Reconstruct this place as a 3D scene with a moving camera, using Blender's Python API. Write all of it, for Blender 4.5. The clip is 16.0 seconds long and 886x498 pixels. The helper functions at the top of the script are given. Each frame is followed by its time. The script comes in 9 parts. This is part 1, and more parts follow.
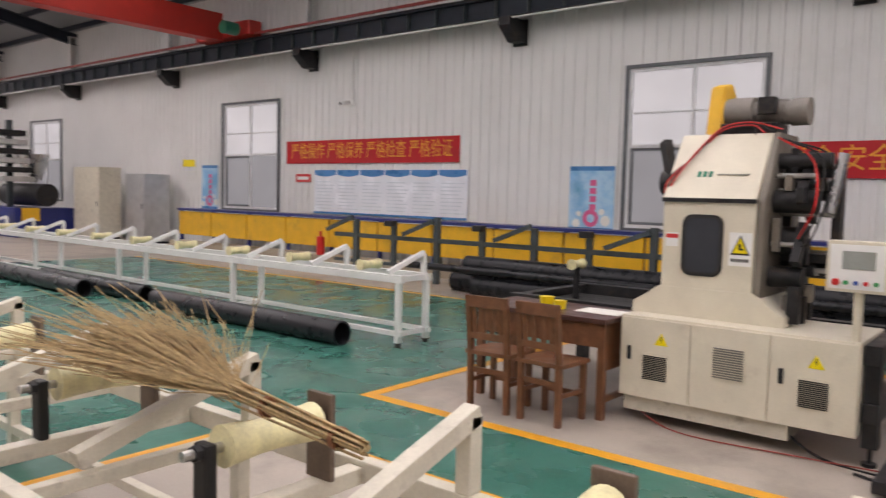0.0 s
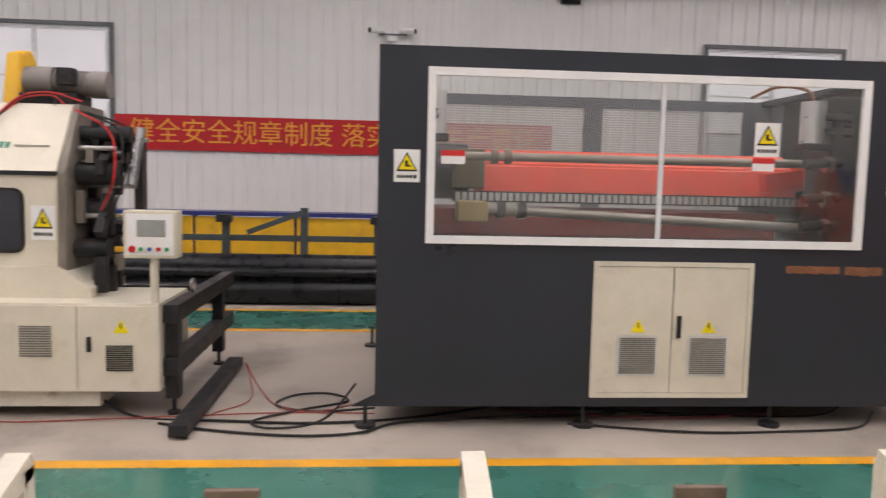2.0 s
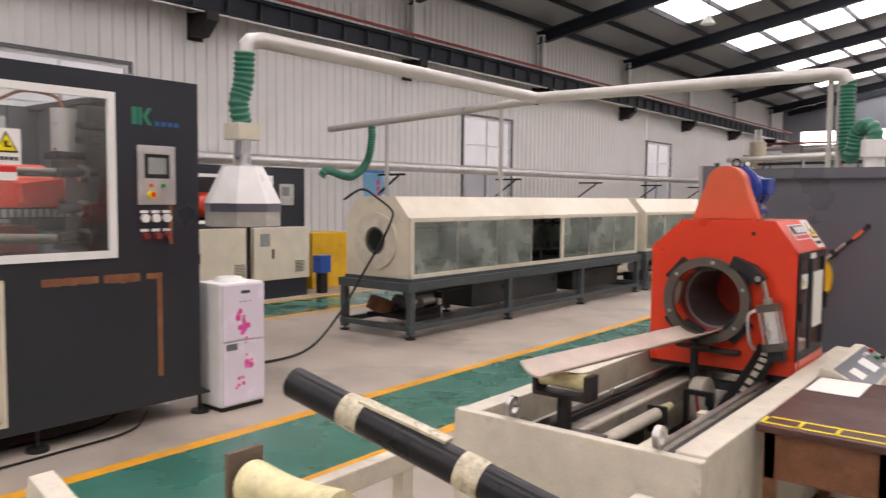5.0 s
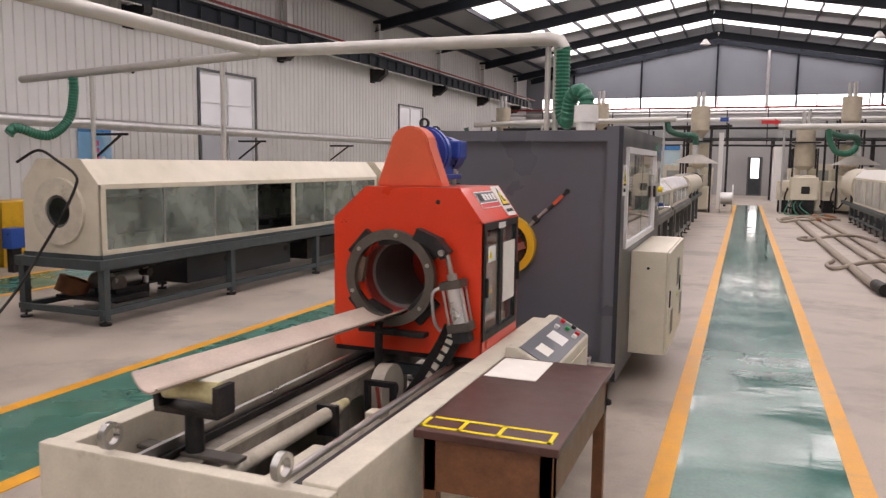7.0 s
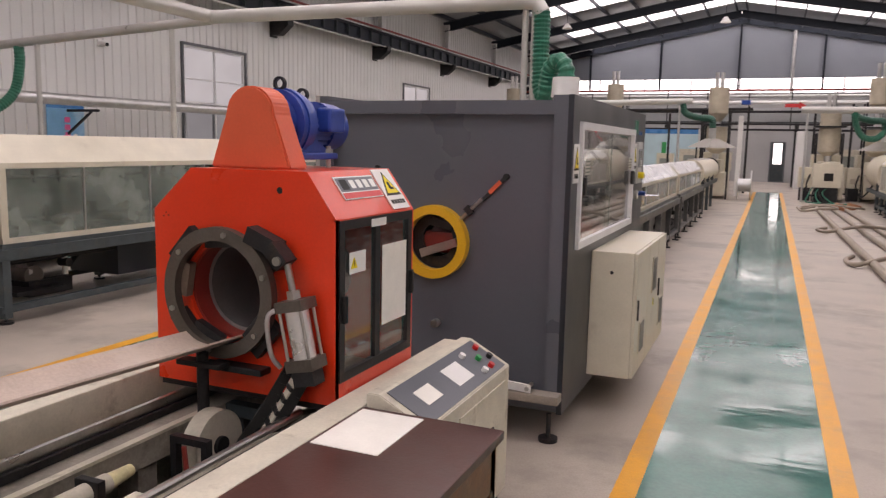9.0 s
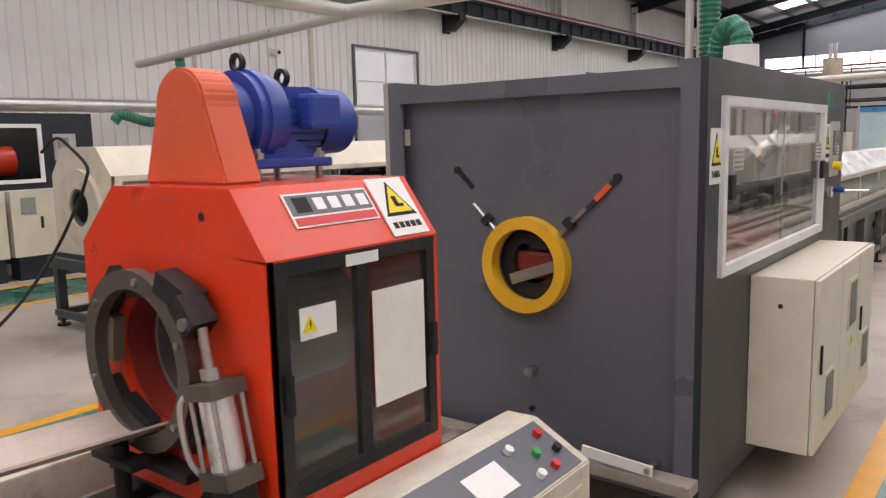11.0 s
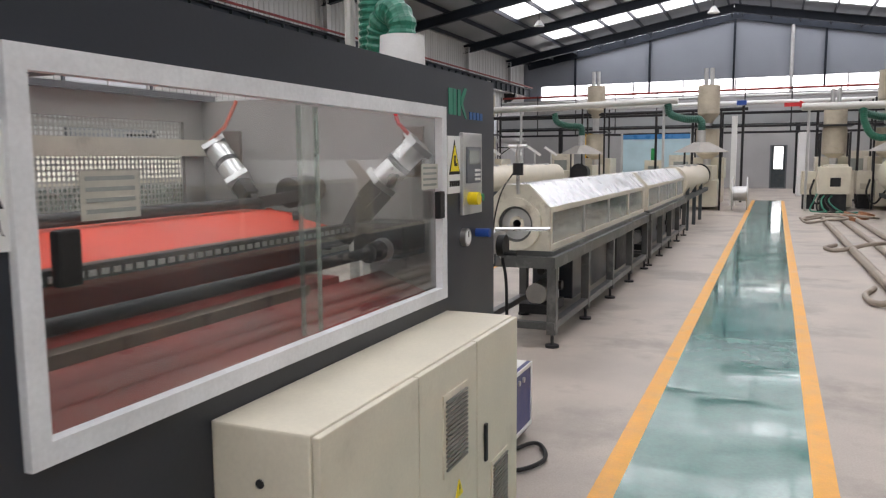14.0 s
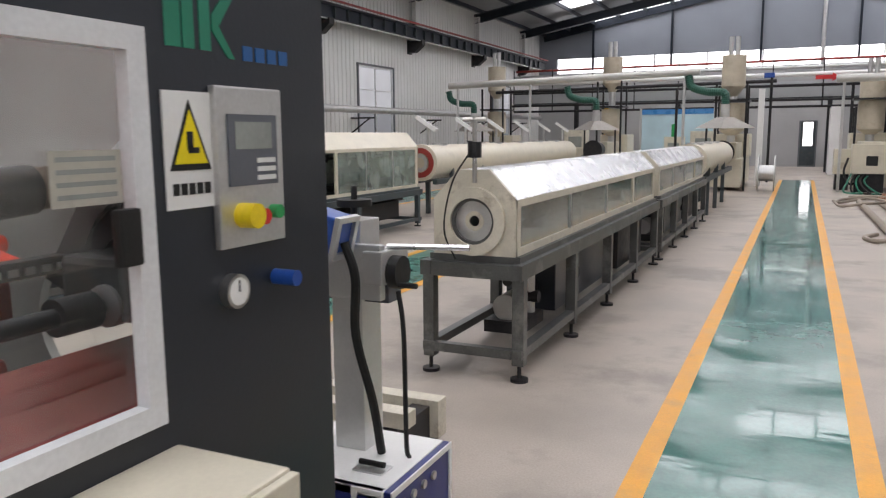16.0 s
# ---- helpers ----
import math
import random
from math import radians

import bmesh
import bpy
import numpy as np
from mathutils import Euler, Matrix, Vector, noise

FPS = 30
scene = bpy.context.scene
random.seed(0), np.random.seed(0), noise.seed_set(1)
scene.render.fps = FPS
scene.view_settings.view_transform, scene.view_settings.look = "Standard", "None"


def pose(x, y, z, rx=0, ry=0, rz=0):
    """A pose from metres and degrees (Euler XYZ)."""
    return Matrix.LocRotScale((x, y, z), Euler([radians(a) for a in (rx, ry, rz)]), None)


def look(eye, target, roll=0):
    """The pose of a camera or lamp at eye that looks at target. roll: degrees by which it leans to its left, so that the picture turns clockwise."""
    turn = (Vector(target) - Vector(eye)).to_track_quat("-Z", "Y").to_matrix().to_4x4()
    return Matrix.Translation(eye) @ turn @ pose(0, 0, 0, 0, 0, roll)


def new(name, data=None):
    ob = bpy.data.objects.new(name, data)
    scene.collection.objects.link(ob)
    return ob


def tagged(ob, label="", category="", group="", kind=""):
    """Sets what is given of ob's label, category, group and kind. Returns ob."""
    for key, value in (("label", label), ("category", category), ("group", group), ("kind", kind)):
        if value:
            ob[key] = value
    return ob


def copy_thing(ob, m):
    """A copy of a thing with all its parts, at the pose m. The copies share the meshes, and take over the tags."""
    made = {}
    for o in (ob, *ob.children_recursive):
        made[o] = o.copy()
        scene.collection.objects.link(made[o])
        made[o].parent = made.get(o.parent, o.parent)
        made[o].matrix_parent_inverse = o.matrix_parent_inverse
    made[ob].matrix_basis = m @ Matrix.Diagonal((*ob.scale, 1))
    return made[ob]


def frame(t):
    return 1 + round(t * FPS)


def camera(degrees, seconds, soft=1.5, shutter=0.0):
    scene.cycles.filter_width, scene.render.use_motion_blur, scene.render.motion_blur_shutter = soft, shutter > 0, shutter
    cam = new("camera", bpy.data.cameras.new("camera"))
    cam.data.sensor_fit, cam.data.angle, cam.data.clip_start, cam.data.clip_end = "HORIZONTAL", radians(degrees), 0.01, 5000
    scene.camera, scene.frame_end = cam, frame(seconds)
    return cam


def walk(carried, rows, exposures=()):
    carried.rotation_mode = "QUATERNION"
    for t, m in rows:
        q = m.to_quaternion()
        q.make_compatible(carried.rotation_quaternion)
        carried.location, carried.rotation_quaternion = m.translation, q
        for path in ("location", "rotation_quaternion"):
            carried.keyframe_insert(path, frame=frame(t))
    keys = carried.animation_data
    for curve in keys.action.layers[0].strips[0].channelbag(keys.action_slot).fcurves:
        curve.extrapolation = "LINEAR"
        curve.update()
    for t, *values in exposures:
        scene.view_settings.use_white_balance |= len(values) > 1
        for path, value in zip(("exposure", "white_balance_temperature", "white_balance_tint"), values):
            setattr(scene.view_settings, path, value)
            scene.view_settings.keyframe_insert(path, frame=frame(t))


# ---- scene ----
# ---------- camera ----------
cam = camera(60.0, 16.0, soft=1.25, shutter=0.25)
PATH = [
    (0, (0.227, 2.783, 1.609), (-1.324, 1.528, 1.468), 1.4),
    (0.5, (0.25, 2.875, 1.626), (-1.516, 1.951, 1.456), 2.0),
    (1, (0.226, 3.029, 1.62), (-1.656, 2.376, 1.446), 1.9),
    (1.5, (0.226, 3.226, 1.625), (-1.745, 2.946, 1.436), 1.8),
    (2, (0.192, 3.352, 1.638), (-1.794, 3.503, 1.456), 1.3),
    (2.5, (0.131, 3.366, 1.687), (-1.807, 3.835, 1.539), 1.0),
    (3, (0.113, 3.358, 1.698), (-1.768, 4.029, 1.594), 0.9),
    (3.5, (0.055, 3.34, 1.671), (-1.718, 4.253, 1.525), 1.1),
    (4, (0.083, 3.442, 1.677), (-1.55, 4.581, 1.484), 1.2),
    (4.5, (0.215, 3.615, 1.682), (-1.265, 4.95, 1.519), 1.4),
    (5, (0.279, 3.839, 1.656), (-0.966, 5.399, 1.521), 0.5),
    (5.2, (0.27, 3.902, 1.669), (-0.862, 5.544, 1.521), 0.8),
    (7.3, (0.394, 4.882, 1.661), (-0.262, 6.759, 1.449), 0.0),
    (7.5, (0.384, 5.022, 1.65), (-0.213, 6.921, 1.452), -0.4),
    (8, (0.403, 5.29, 1.66), (-0.125, 7.21, 1.473), -0.0),
    (8.5, (0.531, 5.587, 1.653), (-0.076, 7.48, 1.431), 1.2),
    (9, (0.596, 5.901, 1.643), (-0.175, 7.727, 1.375), 1.2),
    (9.2, (0.577, 6.023, 1.632), (-0.252, 7.824, 1.363), 0.8),
    (11.3, (0.599, 7.278, 1.642), (-0.624, 8.835, 1.361), -1.4),
    (11.5, (0.621, 7.405, 1.626), (-0.556, 8.997, 1.342), -1.9),
    (12, (0.746, 7.73, 1.63), (-0.332, 9.384, 1.311), -1.5),
    (12.5, (0.794, 8.102, 1.604), (-0.06, 9.88, 1.273), -1.9),
    (13, (0.746, 8.477, 1.627), (0.02, 10.321, 1.357), -1.4),
    (13.2, (0.77, 8.631, 1.607), (0.037, 10.474, 1.348), -1.2),
    (13.5, (0.794, 8.883, 1.615), (0.031, 10.716, 1.376), -0.2),
    (14, (0.758, 9.262, 1.596), (-0.029, 11.085, 1.364), -0.4),
    (14.5, (0.702, 9.689, 1.609), (-0.074, 11.516, 1.362), -1.0),
    (15, (0.752, 10.093, 1.62), (-0.062, 11.901, 1.355), 0.1),
    (15.5, (0.685, 10.511, 1.597), (-0.147, 12.31, 1.332), -0.0),
    (16, (0.672, 10.887, 1.599), (-0.163, 12.681, 1.307), -0.4),
]
EXPOSURES = [(0.0, 0.08, 7150, 24), (1.0, 0.16, 7150, 24), (1.8, 0.16, 7150, 24), (2.5, 0.4, 7100, 23), (3.0, 0.42, 7100, 23), (3.6, 0.27, 7150, 23), (4.5, 0.1, 7200, 24), (5.0, 0.16, 7250, 25), (7.5, -0.16, 7300, 27), (9.0, -0.22, 7300, 28), (12.0, 0.22, 6900, 20), (13.5, 0.0, 6650, 18), (16.0, -0.1, 6650, 18)]
walk(cam, [(t, look(eye, target, roll)) for t, eye, target, roll in PATH], EXPOSURES)

# ---------- world, sun, sky light ----------
world = bpy.data.worlds.new("world")
scene.world = world
world.use_nodes = True
wn = world.node_tree
sky = wn.nodes.new("ShaderNodeTexSky")
sky.sky_type = "NISHITA"
sky.sun_disc = False
sky.sun_elevation = radians(48)
sky.sun_rotation = radians(250)
wn.links.new(sky.outputs[0], wn.nodes["Background"].inputs[0])
wn.nodes["Background"].inputs[1].default_value = 0.12
sun_data = bpy.data.lights.new("sun", "SUN")
sun_data.energy, sun_data.angle, sun_data.color = 1.0, radians(12), (1.0, 0.96, 0.9)
sun = new("sun", sun_data)
sun.matrix_world = look((0, 0, 30), (9, -4, 0))


# ---------- helpers ----------
ROOT = {}


def thing(name, loc, label, category, group="", kind=""):
    ob = new(name)
    ob.location = loc
    ob.empty_display_size = 0.1
    ROOT[ob] = Vector(loc)
    return tagged(ob, label, category, group, kind)


def mesh_of(bm, name, off=None):
    if off is not None:
        bmesh.ops.translate(bm, verts=bm.verts, vec=-off)
    me = bpy.data.meshes.new(name)
    bm.to_mesh(me)
    bm.free()
    return me


def part(name, bm, material, parent, label="", smooth=False):
    off = ROOT[parent]
    me = mesh_of(bm, name, off)
    me.materials.append(material)
    if smooth:
        smooth_by_angle(me)
    ob = new(name, me)
    ob.parent = parent
    ROOT[ob] = off
    if label:
        tagged(ob, label)
    return ob


def single(name, bm, material, label, category, group="", kind="", smooth=False):
    me = mesh_of(bm, name)
    me.materials.append(material)
    if smooth:
        smooth_by_angle(me)
    ob = new(name, me)
    ROOT[ob] = Vector((0, 0, 0))
    return tagged(ob, label, category, group, kind)


def smooth_by_angle(me, limit=0.6):
    bm = bmesh.new()
    bm.from_mesh(me)
    for f in bm.faces:
        f.smooth = True
    for e in bm.edges:
        if len(e.link_faces) == 2 and e.calc_face_angle(0) > limit:
            e.smooth = False
    bm.to_mesh(me)
    bm.free()


def box(x0, x1, y0, y1, z0, z1, bevel=0.0, bm=None):
    own = bmesh.new()
    bmesh.ops.create_cube(own, size=1)
    for v in own.verts:
        v.co = Vector(((x0 + x1) / 2 + v.co.x * (x1 - x0), (y0 + y1) / 2 + v.co.y * (y1 - y0), (z0 + z1) / 2 + v.co.z * (z1 - z0)))
    if bevel:
        bmesh.ops.bevel(own, geom=own.edges[:], offset=bevel, segments=2, affect="EDGES", profile=0.6)
    return merge(bm, own)


def merge(bm, own):
    if bm is None:
        return own
    me = bpy.data.meshes.new("tmp")
    own.to_mesh(me)
    own.free()
    bm.from_mesh(me)
    bpy.data.meshes.remove(me)
    return bm


def rod(p0, p1, r, seg=14, r2=None, bm=None, caps=True):
    own = bmesh.new()
    p0, p1 = Vector(p0), Vector(p1)
    d = p1 - p0
    bmesh.ops.create_cone(own, cap_ends=caps, segments=seg, radius1=r, radius2=r if r2 is None else r2, depth=d.length)
    own.transform(Matrix.Translation((p0 + p1) / 2) @ d.to_track_quat("Z", "Y").to_matrix().to_4x4())
    return merge(bm, own)


def pipe_ring(p0, p1, ro, ri, seg=40, bm=None):
    """A hollow tube with end faces."""
    own = bmesh.new()
    p0, p1 = Vector(p0), Vector(p1)
    q = (p1 - p0).to_track_quat("Z", "Y").to_matrix().to_4x4()
    rings = []
    for p, r in ((p0, ro), (p1, ro), (p1, ri), (p0, ri)):
        rings.append([own.verts.new(p + q @ Vector((r * math.cos(a), r * math.sin(a), 0))) for a in [2 * math.pi * k / seg for k in range(seg)]])
    for i in range(4):
        a, b = rings[i], rings[(i + 1) % 4]
        for k in range(seg):
            own.faces.new((a[k], a[(k + 1) % seg], b[(k + 1) % seg], b[k]))
    bmesh.ops.recalc_face_normals(own, faces=own.faces)
    return merge(bm, own)


def curve_points(points, steps=8):
    """A smooth line through the points."""
    p = [Vector(q) for q in points]
    p = [2 * p[0] - p[1]] + p + [2 * p[-1] - p[-2]]
    out = []
    for i in range(1, len(p) - 2):
        for k in range(steps):
            t = k / steps
            a, b, c, d = p[i - 1:i + 3]
            out.append(0.5 * (2 * b + (c - a) * t + (2 * a - 5 * b + 4 * c - d) * t * t + (3 * b - a - 3 * c + d) * t ** 3))
    return out + [p[-2]]


def hose(points, r, seg=8, steps=8, ripple=0.0, pitch=0.03, bm=None, smooth_path=True):
    """A tube along a line; ripple gives it the rings of a corrugated hose."""
    line = curve_points(points, steps) if smooth_path else [Vector(q) for q in points]
    if ripple:
        fine, acc = [line[0]], 0.0
        for a, b in zip(line, line[1:]):
            n = max(1, int((b - a).length / (pitch / 4)))
            fine += [a.lerp(b, (k + 1) / n) for k in range(n)]
        line = fine
    own = bmesh.new()
    rings, up = [], Vector((0.31, 0.17, 0.93)).normalized()
    for i, p in enumerate(line):
        d = (line[min(i + 1, len(line) - 1)] - line[max(i - 1, 0)]).normalized()
        s = d.cross(up)
        if s.length < 0.05:
            s = d.cross(Vector((1, 0, 0)))
        s.normalize()
        u = s.cross(d)
        up = u
        rr = r * (1 + ripple * (1 if (i // 2) % 2 else -1)) if ripple else r
        rings.append([own.verts.new(p + rr * (math.cos(a) * s + math.sin(a) * u)) for a in [2 * math.pi * k / seg for k in range(seg)]])
    for a, b in zip(rings, rings[1:]):
        for k in range(seg):
            own.faces.new((a[k], a[(k + 1) % seg], b[(k + 1) % seg], b[k]))
    own.faces.new(rings[0][::-1])
    own.faces.new(rings[-1])
    bmesh.ops.recalc_face_normals(own, faces=own.faces)
    return merge(bm, own)


def prism(outline, axis, a, b, bevel=0.0, bm=None):
    """An outline of (u, v) pushed along an axis from a to b. Axis y: u is x, v is z; x: u is y, v is z; z: u is x, v is y."""
    own = bmesh.new()
    def at(u, v, w):
        return {"y": (u, w, v), "x": (w, u, v), "z": (u, v, w)}[axis]
    lo = [own.verts.new(at(u, v, a)) for u, v in outline]
    hi = [own.verts.new(at(u, v, b)) for u, v in outline]
    own.faces.new(lo)
    own.faces.new(hi[::-1])
    n = len(lo)
    for k in range(n):
        own.faces.new((lo[k], hi[k], hi[(k + 1) % n], lo[(k + 1) % n]))
    bmesh.ops.recalc_face_normals(own, faces=own.faces)
    if bevel:
        bmesh.ops.bevel(own, geom=own.edges[:], offset=bevel, segments=2, affect="EDGES")
    return merge(bm, own)


def frame_x(x0, x1, y0, y1, z0, z1, w, bm=None):
    """A rectangular frame standing in the plane of y and z, w wide, from x0 to x1 thick."""
    bm = box(x0, x1, y0, y1, z1 - w, z1, 0, bm)
    box(x0, x1, y0, y1, z0, z0 + w, 0, bm)
    box(x0, x1, y0, y0 + w, z0 + w, z1 - w, 0, bm)
    box(x0, x1, y1 - w, y1, z0 + w, z1 - w, 0, bm)
    return bm


def frame_y(x0, x1, y0, y1, z0, z1, w, bm=None):
    bm = box(x0, x1, y0, y1, z1 - w, z1, 0, bm)
    box(x0, x1, y0, y1, z0, z0 + w, 0, bm)
    box(x0, x0 + w, y0, y1, z0 + w, z1 - w, 0, bm)
    box(x1 - w, x1, y0, y1, z0 + w, z1 - w, 0, bm)
    return bm


def beam(p0, p1, w, h, bm=None):
    """A square bar from p0 to p1, w wide and h high."""
    p0, p1 = Vector(p0), Vector(p1)
    d = p1 - p0
    own = bmesh.new()
    bmesh.ops.create_cube(own, size=1)
    for v in own.verts:
        v.co = Vector((v.co.x * w, v.co.y * d.length, v.co.z * h))
    f = d.normalized()
    s = f.cross(Vector((0, 0, 1)))
    s = s.normalized() if s.length > 0.01 else Vector((1, 0, 0))
    u = s.cross(f)
    own.transform(Matrix.Translation((p0 + p1) / 2) @ Matrix((s, f, u)).transposed().to_4x4())
    return merge(bm, own)


def lettering(name, text, size, m, material, parent=None, depth=0.002, label="", width=0.0):
    cu = bpy.data.curves.new(name, "FONT")
    cu.body, cu.size, cu.extrude = text, size, depth
    cu.align_x, cu.align_y = "CENTER", "CENTER"
    ob = bpy.data.objects.new(name, cu)
    scene.collection.objects.link(ob)
    bpy.context.view_layer.update()
    me = bpy.data.meshes.new_from_object(ob.evaluated_get(bpy.context.evaluated_depsgraph_get()))
    bpy.data.objects.remove(ob)
    if width and me.vertices:
        xs = [v.co.x for v in me.vertices]
        k = width / max(0.001, max(xs) - min(xs))
        for v in me.vertices:
            v.co.x *= k
    me.transform(m)
    if parent is not None:
        me.transform(Matrix.Translation(-ROOT[parent]))
    me.materials.clear()
    me.materials.append(material)
    ob = new(name, me)
    if parent is not None:
        ob.parent = parent
        ROOT[ob] = ROOT[parent]
    if label:
        tagged(ob, label)
    return ob


FACE_X = Matrix(((0, 0, 1, 0), (1, 0, 0, 0), (0, 1, 0, 0), (0, 0, 0, 1)))   # written on a face that looks along +x
FACE_Y = Matrix(((1, 0, 0, 0), (0, 0, -1, 0), (0, 1, 0, 0), (0, 0, 0, 1)))  # on a face that looks along -y


def on_x(x, y, z):
    return Matrix.Translation((x, y, z)) @ FACE_X


def on_y(x, y, z):
    return Matrix.Translation((x, y, z)) @ FACE_Y


# ---------- materials ----------
def material(name, colour, rough=0.5, metal=0.0, vary=0.12, scale=6.0, bump=0.05, stain=None, stain_amount=0.0, coat=0.0, spot=0.55, grain=90.0):
    m = bpy.data.materials.new(name)
    m.use_nodes = True
    n, l = m.node_tree.nodes, m.node_tree.links
    b = n["Principled BSDF"]
    tc = n.new("ShaderNodeTexCoord")
    n1 = n.new("ShaderNodeTexNoise")
    n1.inputs["Scale"].default_value, n1.inputs["Detail"].default_value = scale, 6
    n2 = n.new("ShaderNodeTexNoise")
    n2.inputs["Scale"].default_value, n2.inputs["Detail"].default_value = grain, 3
    geo = n.new("ShaderNodeNewGeometry")
    l.new(geo.outputs["Position"], n1.inputs["Vector"])
    l.new(geo.outputs["Position"], n2.inputs["Vector"])
    ramp = n.new("ShaderNodeMapRange")
    ramp.inputs[1].default_value, ramp.inputs[2].default_value = 0.25, 0.75
    ramp.inputs[3].default_value, ramp.inputs[4].default_value = 1 - vary, 1 + vary
    l.new(n1.outputs[0], ramp.inputs[0])
    g2 = n.new("ShaderNodeMapRange")
    g2.inputs[1].default_value, g2.inputs[2].default_value = 0.3, 0.7
    g2.inputs[3].default_value, g2.inputs[4].default_value = 1 - vary * 0.4, 1 + vary * 0.4
    l.new(n2.outputs[0], g2.inputs[0])
    mul = n.new("ShaderNodeMath")
    mul.operation = "MULTIPLY"
    l.new(ramp.outputs[0], mul.inputs[0])
    l.new(g2.outputs[0], mul.inputs[1])
    hs = n.new("ShaderNodeHueSaturation")
    hs.inputs["Color"].default_value = (*colour, 1)
    l.new(mul.outputs[0], hs.inputs["Value"])
    out = hs.outputs[0]
    if stain is not None:
        n3 = n.new("ShaderNodeTexNoise")
        n3.inputs["Scale"].default_value, n3.inputs["Detail"].default_value = scale * 0.6, 9
        n3.inputs["Roughness"].default_value = 0.65
        l.new(geo.outputs["Position"], n3.inputs["Vector"])
        r3 = n.new("ShaderNodeMapRange")
        r3.inputs[1].default_value, r3.inputs[2].default_value = spot, spot + 0.12
        r3.inputs[3].default_value, r3.inputs[4].default_value = 0, stain_amount
        l.new(n3.outputs[0], r3.inputs[0])
        mix = n.new("ShaderNodeMix")
        mix.data_type = "RGBA"
        l.new(r3.outputs[0], mix.inputs[0])
        l.new(out, mix.inputs[6])
        mix.inputs[7].default_value = (*stain, 1)
        out = mix.outputs[2]
    l.new(out, b.inputs["Base Color"])
    rr = n.new("ShaderNodeMapRange")
    rr.inputs[1].default_value, rr.inputs[2].default_value = 0.2, 0.8
    rr.inputs[3].default_value, rr.inputs[4].default_value = max(0.02, rough - 0.1), min(1, rough + 0.1)
    l.new(n1.outputs[0], rr.inputs[0])
    l.new(rr.outputs[0], b.inputs["Roughness"])
    b.inputs["Metallic"].default_value = metal
    b.inputs["Coat Weight"].default_value = coat
    if max(colour) < 0.0325 or name in ("grey_frame_paint", "roof_steel"):
        b.inputs["Specular IOR Level"].default_value = 0.25   # less gloss on dark paint, steel and rubber, to deepen their shade
    if bump:
        bp = n.new("ShaderNodeBump")
        bp.inputs["Strength"].default_value, bp.inputs["Distance"].default_value = bump, 0.01
        l.new(n2.outputs[0], bp.inputs["Height"])
        l.new(bp.outputs[0], b.inputs["Normal"])
    return m


def glass(name, tint=(1, 1, 1), rough=0.02, dust=0.04, vary=0.03):
    """A thin clear pane: see-through, with a Fresnel sheen and a little dust."""
    m = bpy.data.materials.new(name)
    m.use_nodes = True
    n, l = m.node_tree.nodes, m.node_tree.links
    n.remove(n["Principled BSDF"])
    clear = n.new("ShaderNodeBsdfTransparent")
    clear.inputs[0].default_value = (*tint, 1)
    gloss = n.new("ShaderNodeBsdfGlossy")
    gloss.inputs["Roughness"].default_value = rough
    face = n.new("ShaderNodeLayerWeight")
    power = n.new("ShaderNodeMath")
    power.operation, power.inputs[1].default_value = "POWER", 3.2
    l.new(face.outputs["Facing"], power.inputs[0])
    fres = n.new("ShaderNodeMapRange")
    fres.inputs[3].default_value, fres.inputs[4].default_value = 0.05, 0.85
    l.new(power.outputs[0], fres.inputs[0])
    sheen = n.new("ShaderNodeMixShader")
    l.new(fres.outputs[0], sheen.inputs[0])
    l.new(clear.outputs[0], sheen.inputs[1])
    l.new(gloss.outputs[0], sheen.inputs[2])
    haze = n.new("ShaderNodeBsdfDiffuse")
    haze.inputs[0].default_value = (0.75 * tint[0], 0.75 * tint[1], 0.72 * tint[2], 1)
    geo = n.new("ShaderNodeNewGeometry")
    n1 = n.new("ShaderNodeTexNoise")
    n1.inputs["Scale"].default_value, n1.inputs["Detail"].default_value = 3.0, 7
    l.new(geo.outputs["Position"], n1.inputs["Vector"])
    r = n.new("ShaderNodeMapRange")
    r.inputs[1].default_value, r.inputs[2].default_value = 0.35, 0.7
    r.inputs[3].default_value, r.inputs[4].default_value = dust, dust + vary
    l.new(n1.outputs[0], r.inputs[0])
    mix = n.new("ShaderNodeMixShader")
    l.new(r.outputs[0], mix.inputs[0])
    l.new(sheen.outputs[0], mix.inputs[1])
    l.new(haze.outputs[0], mix.inputs[2])
    l.new(mix.outputs[0], n["Material Output"].inputs[0])
    return m


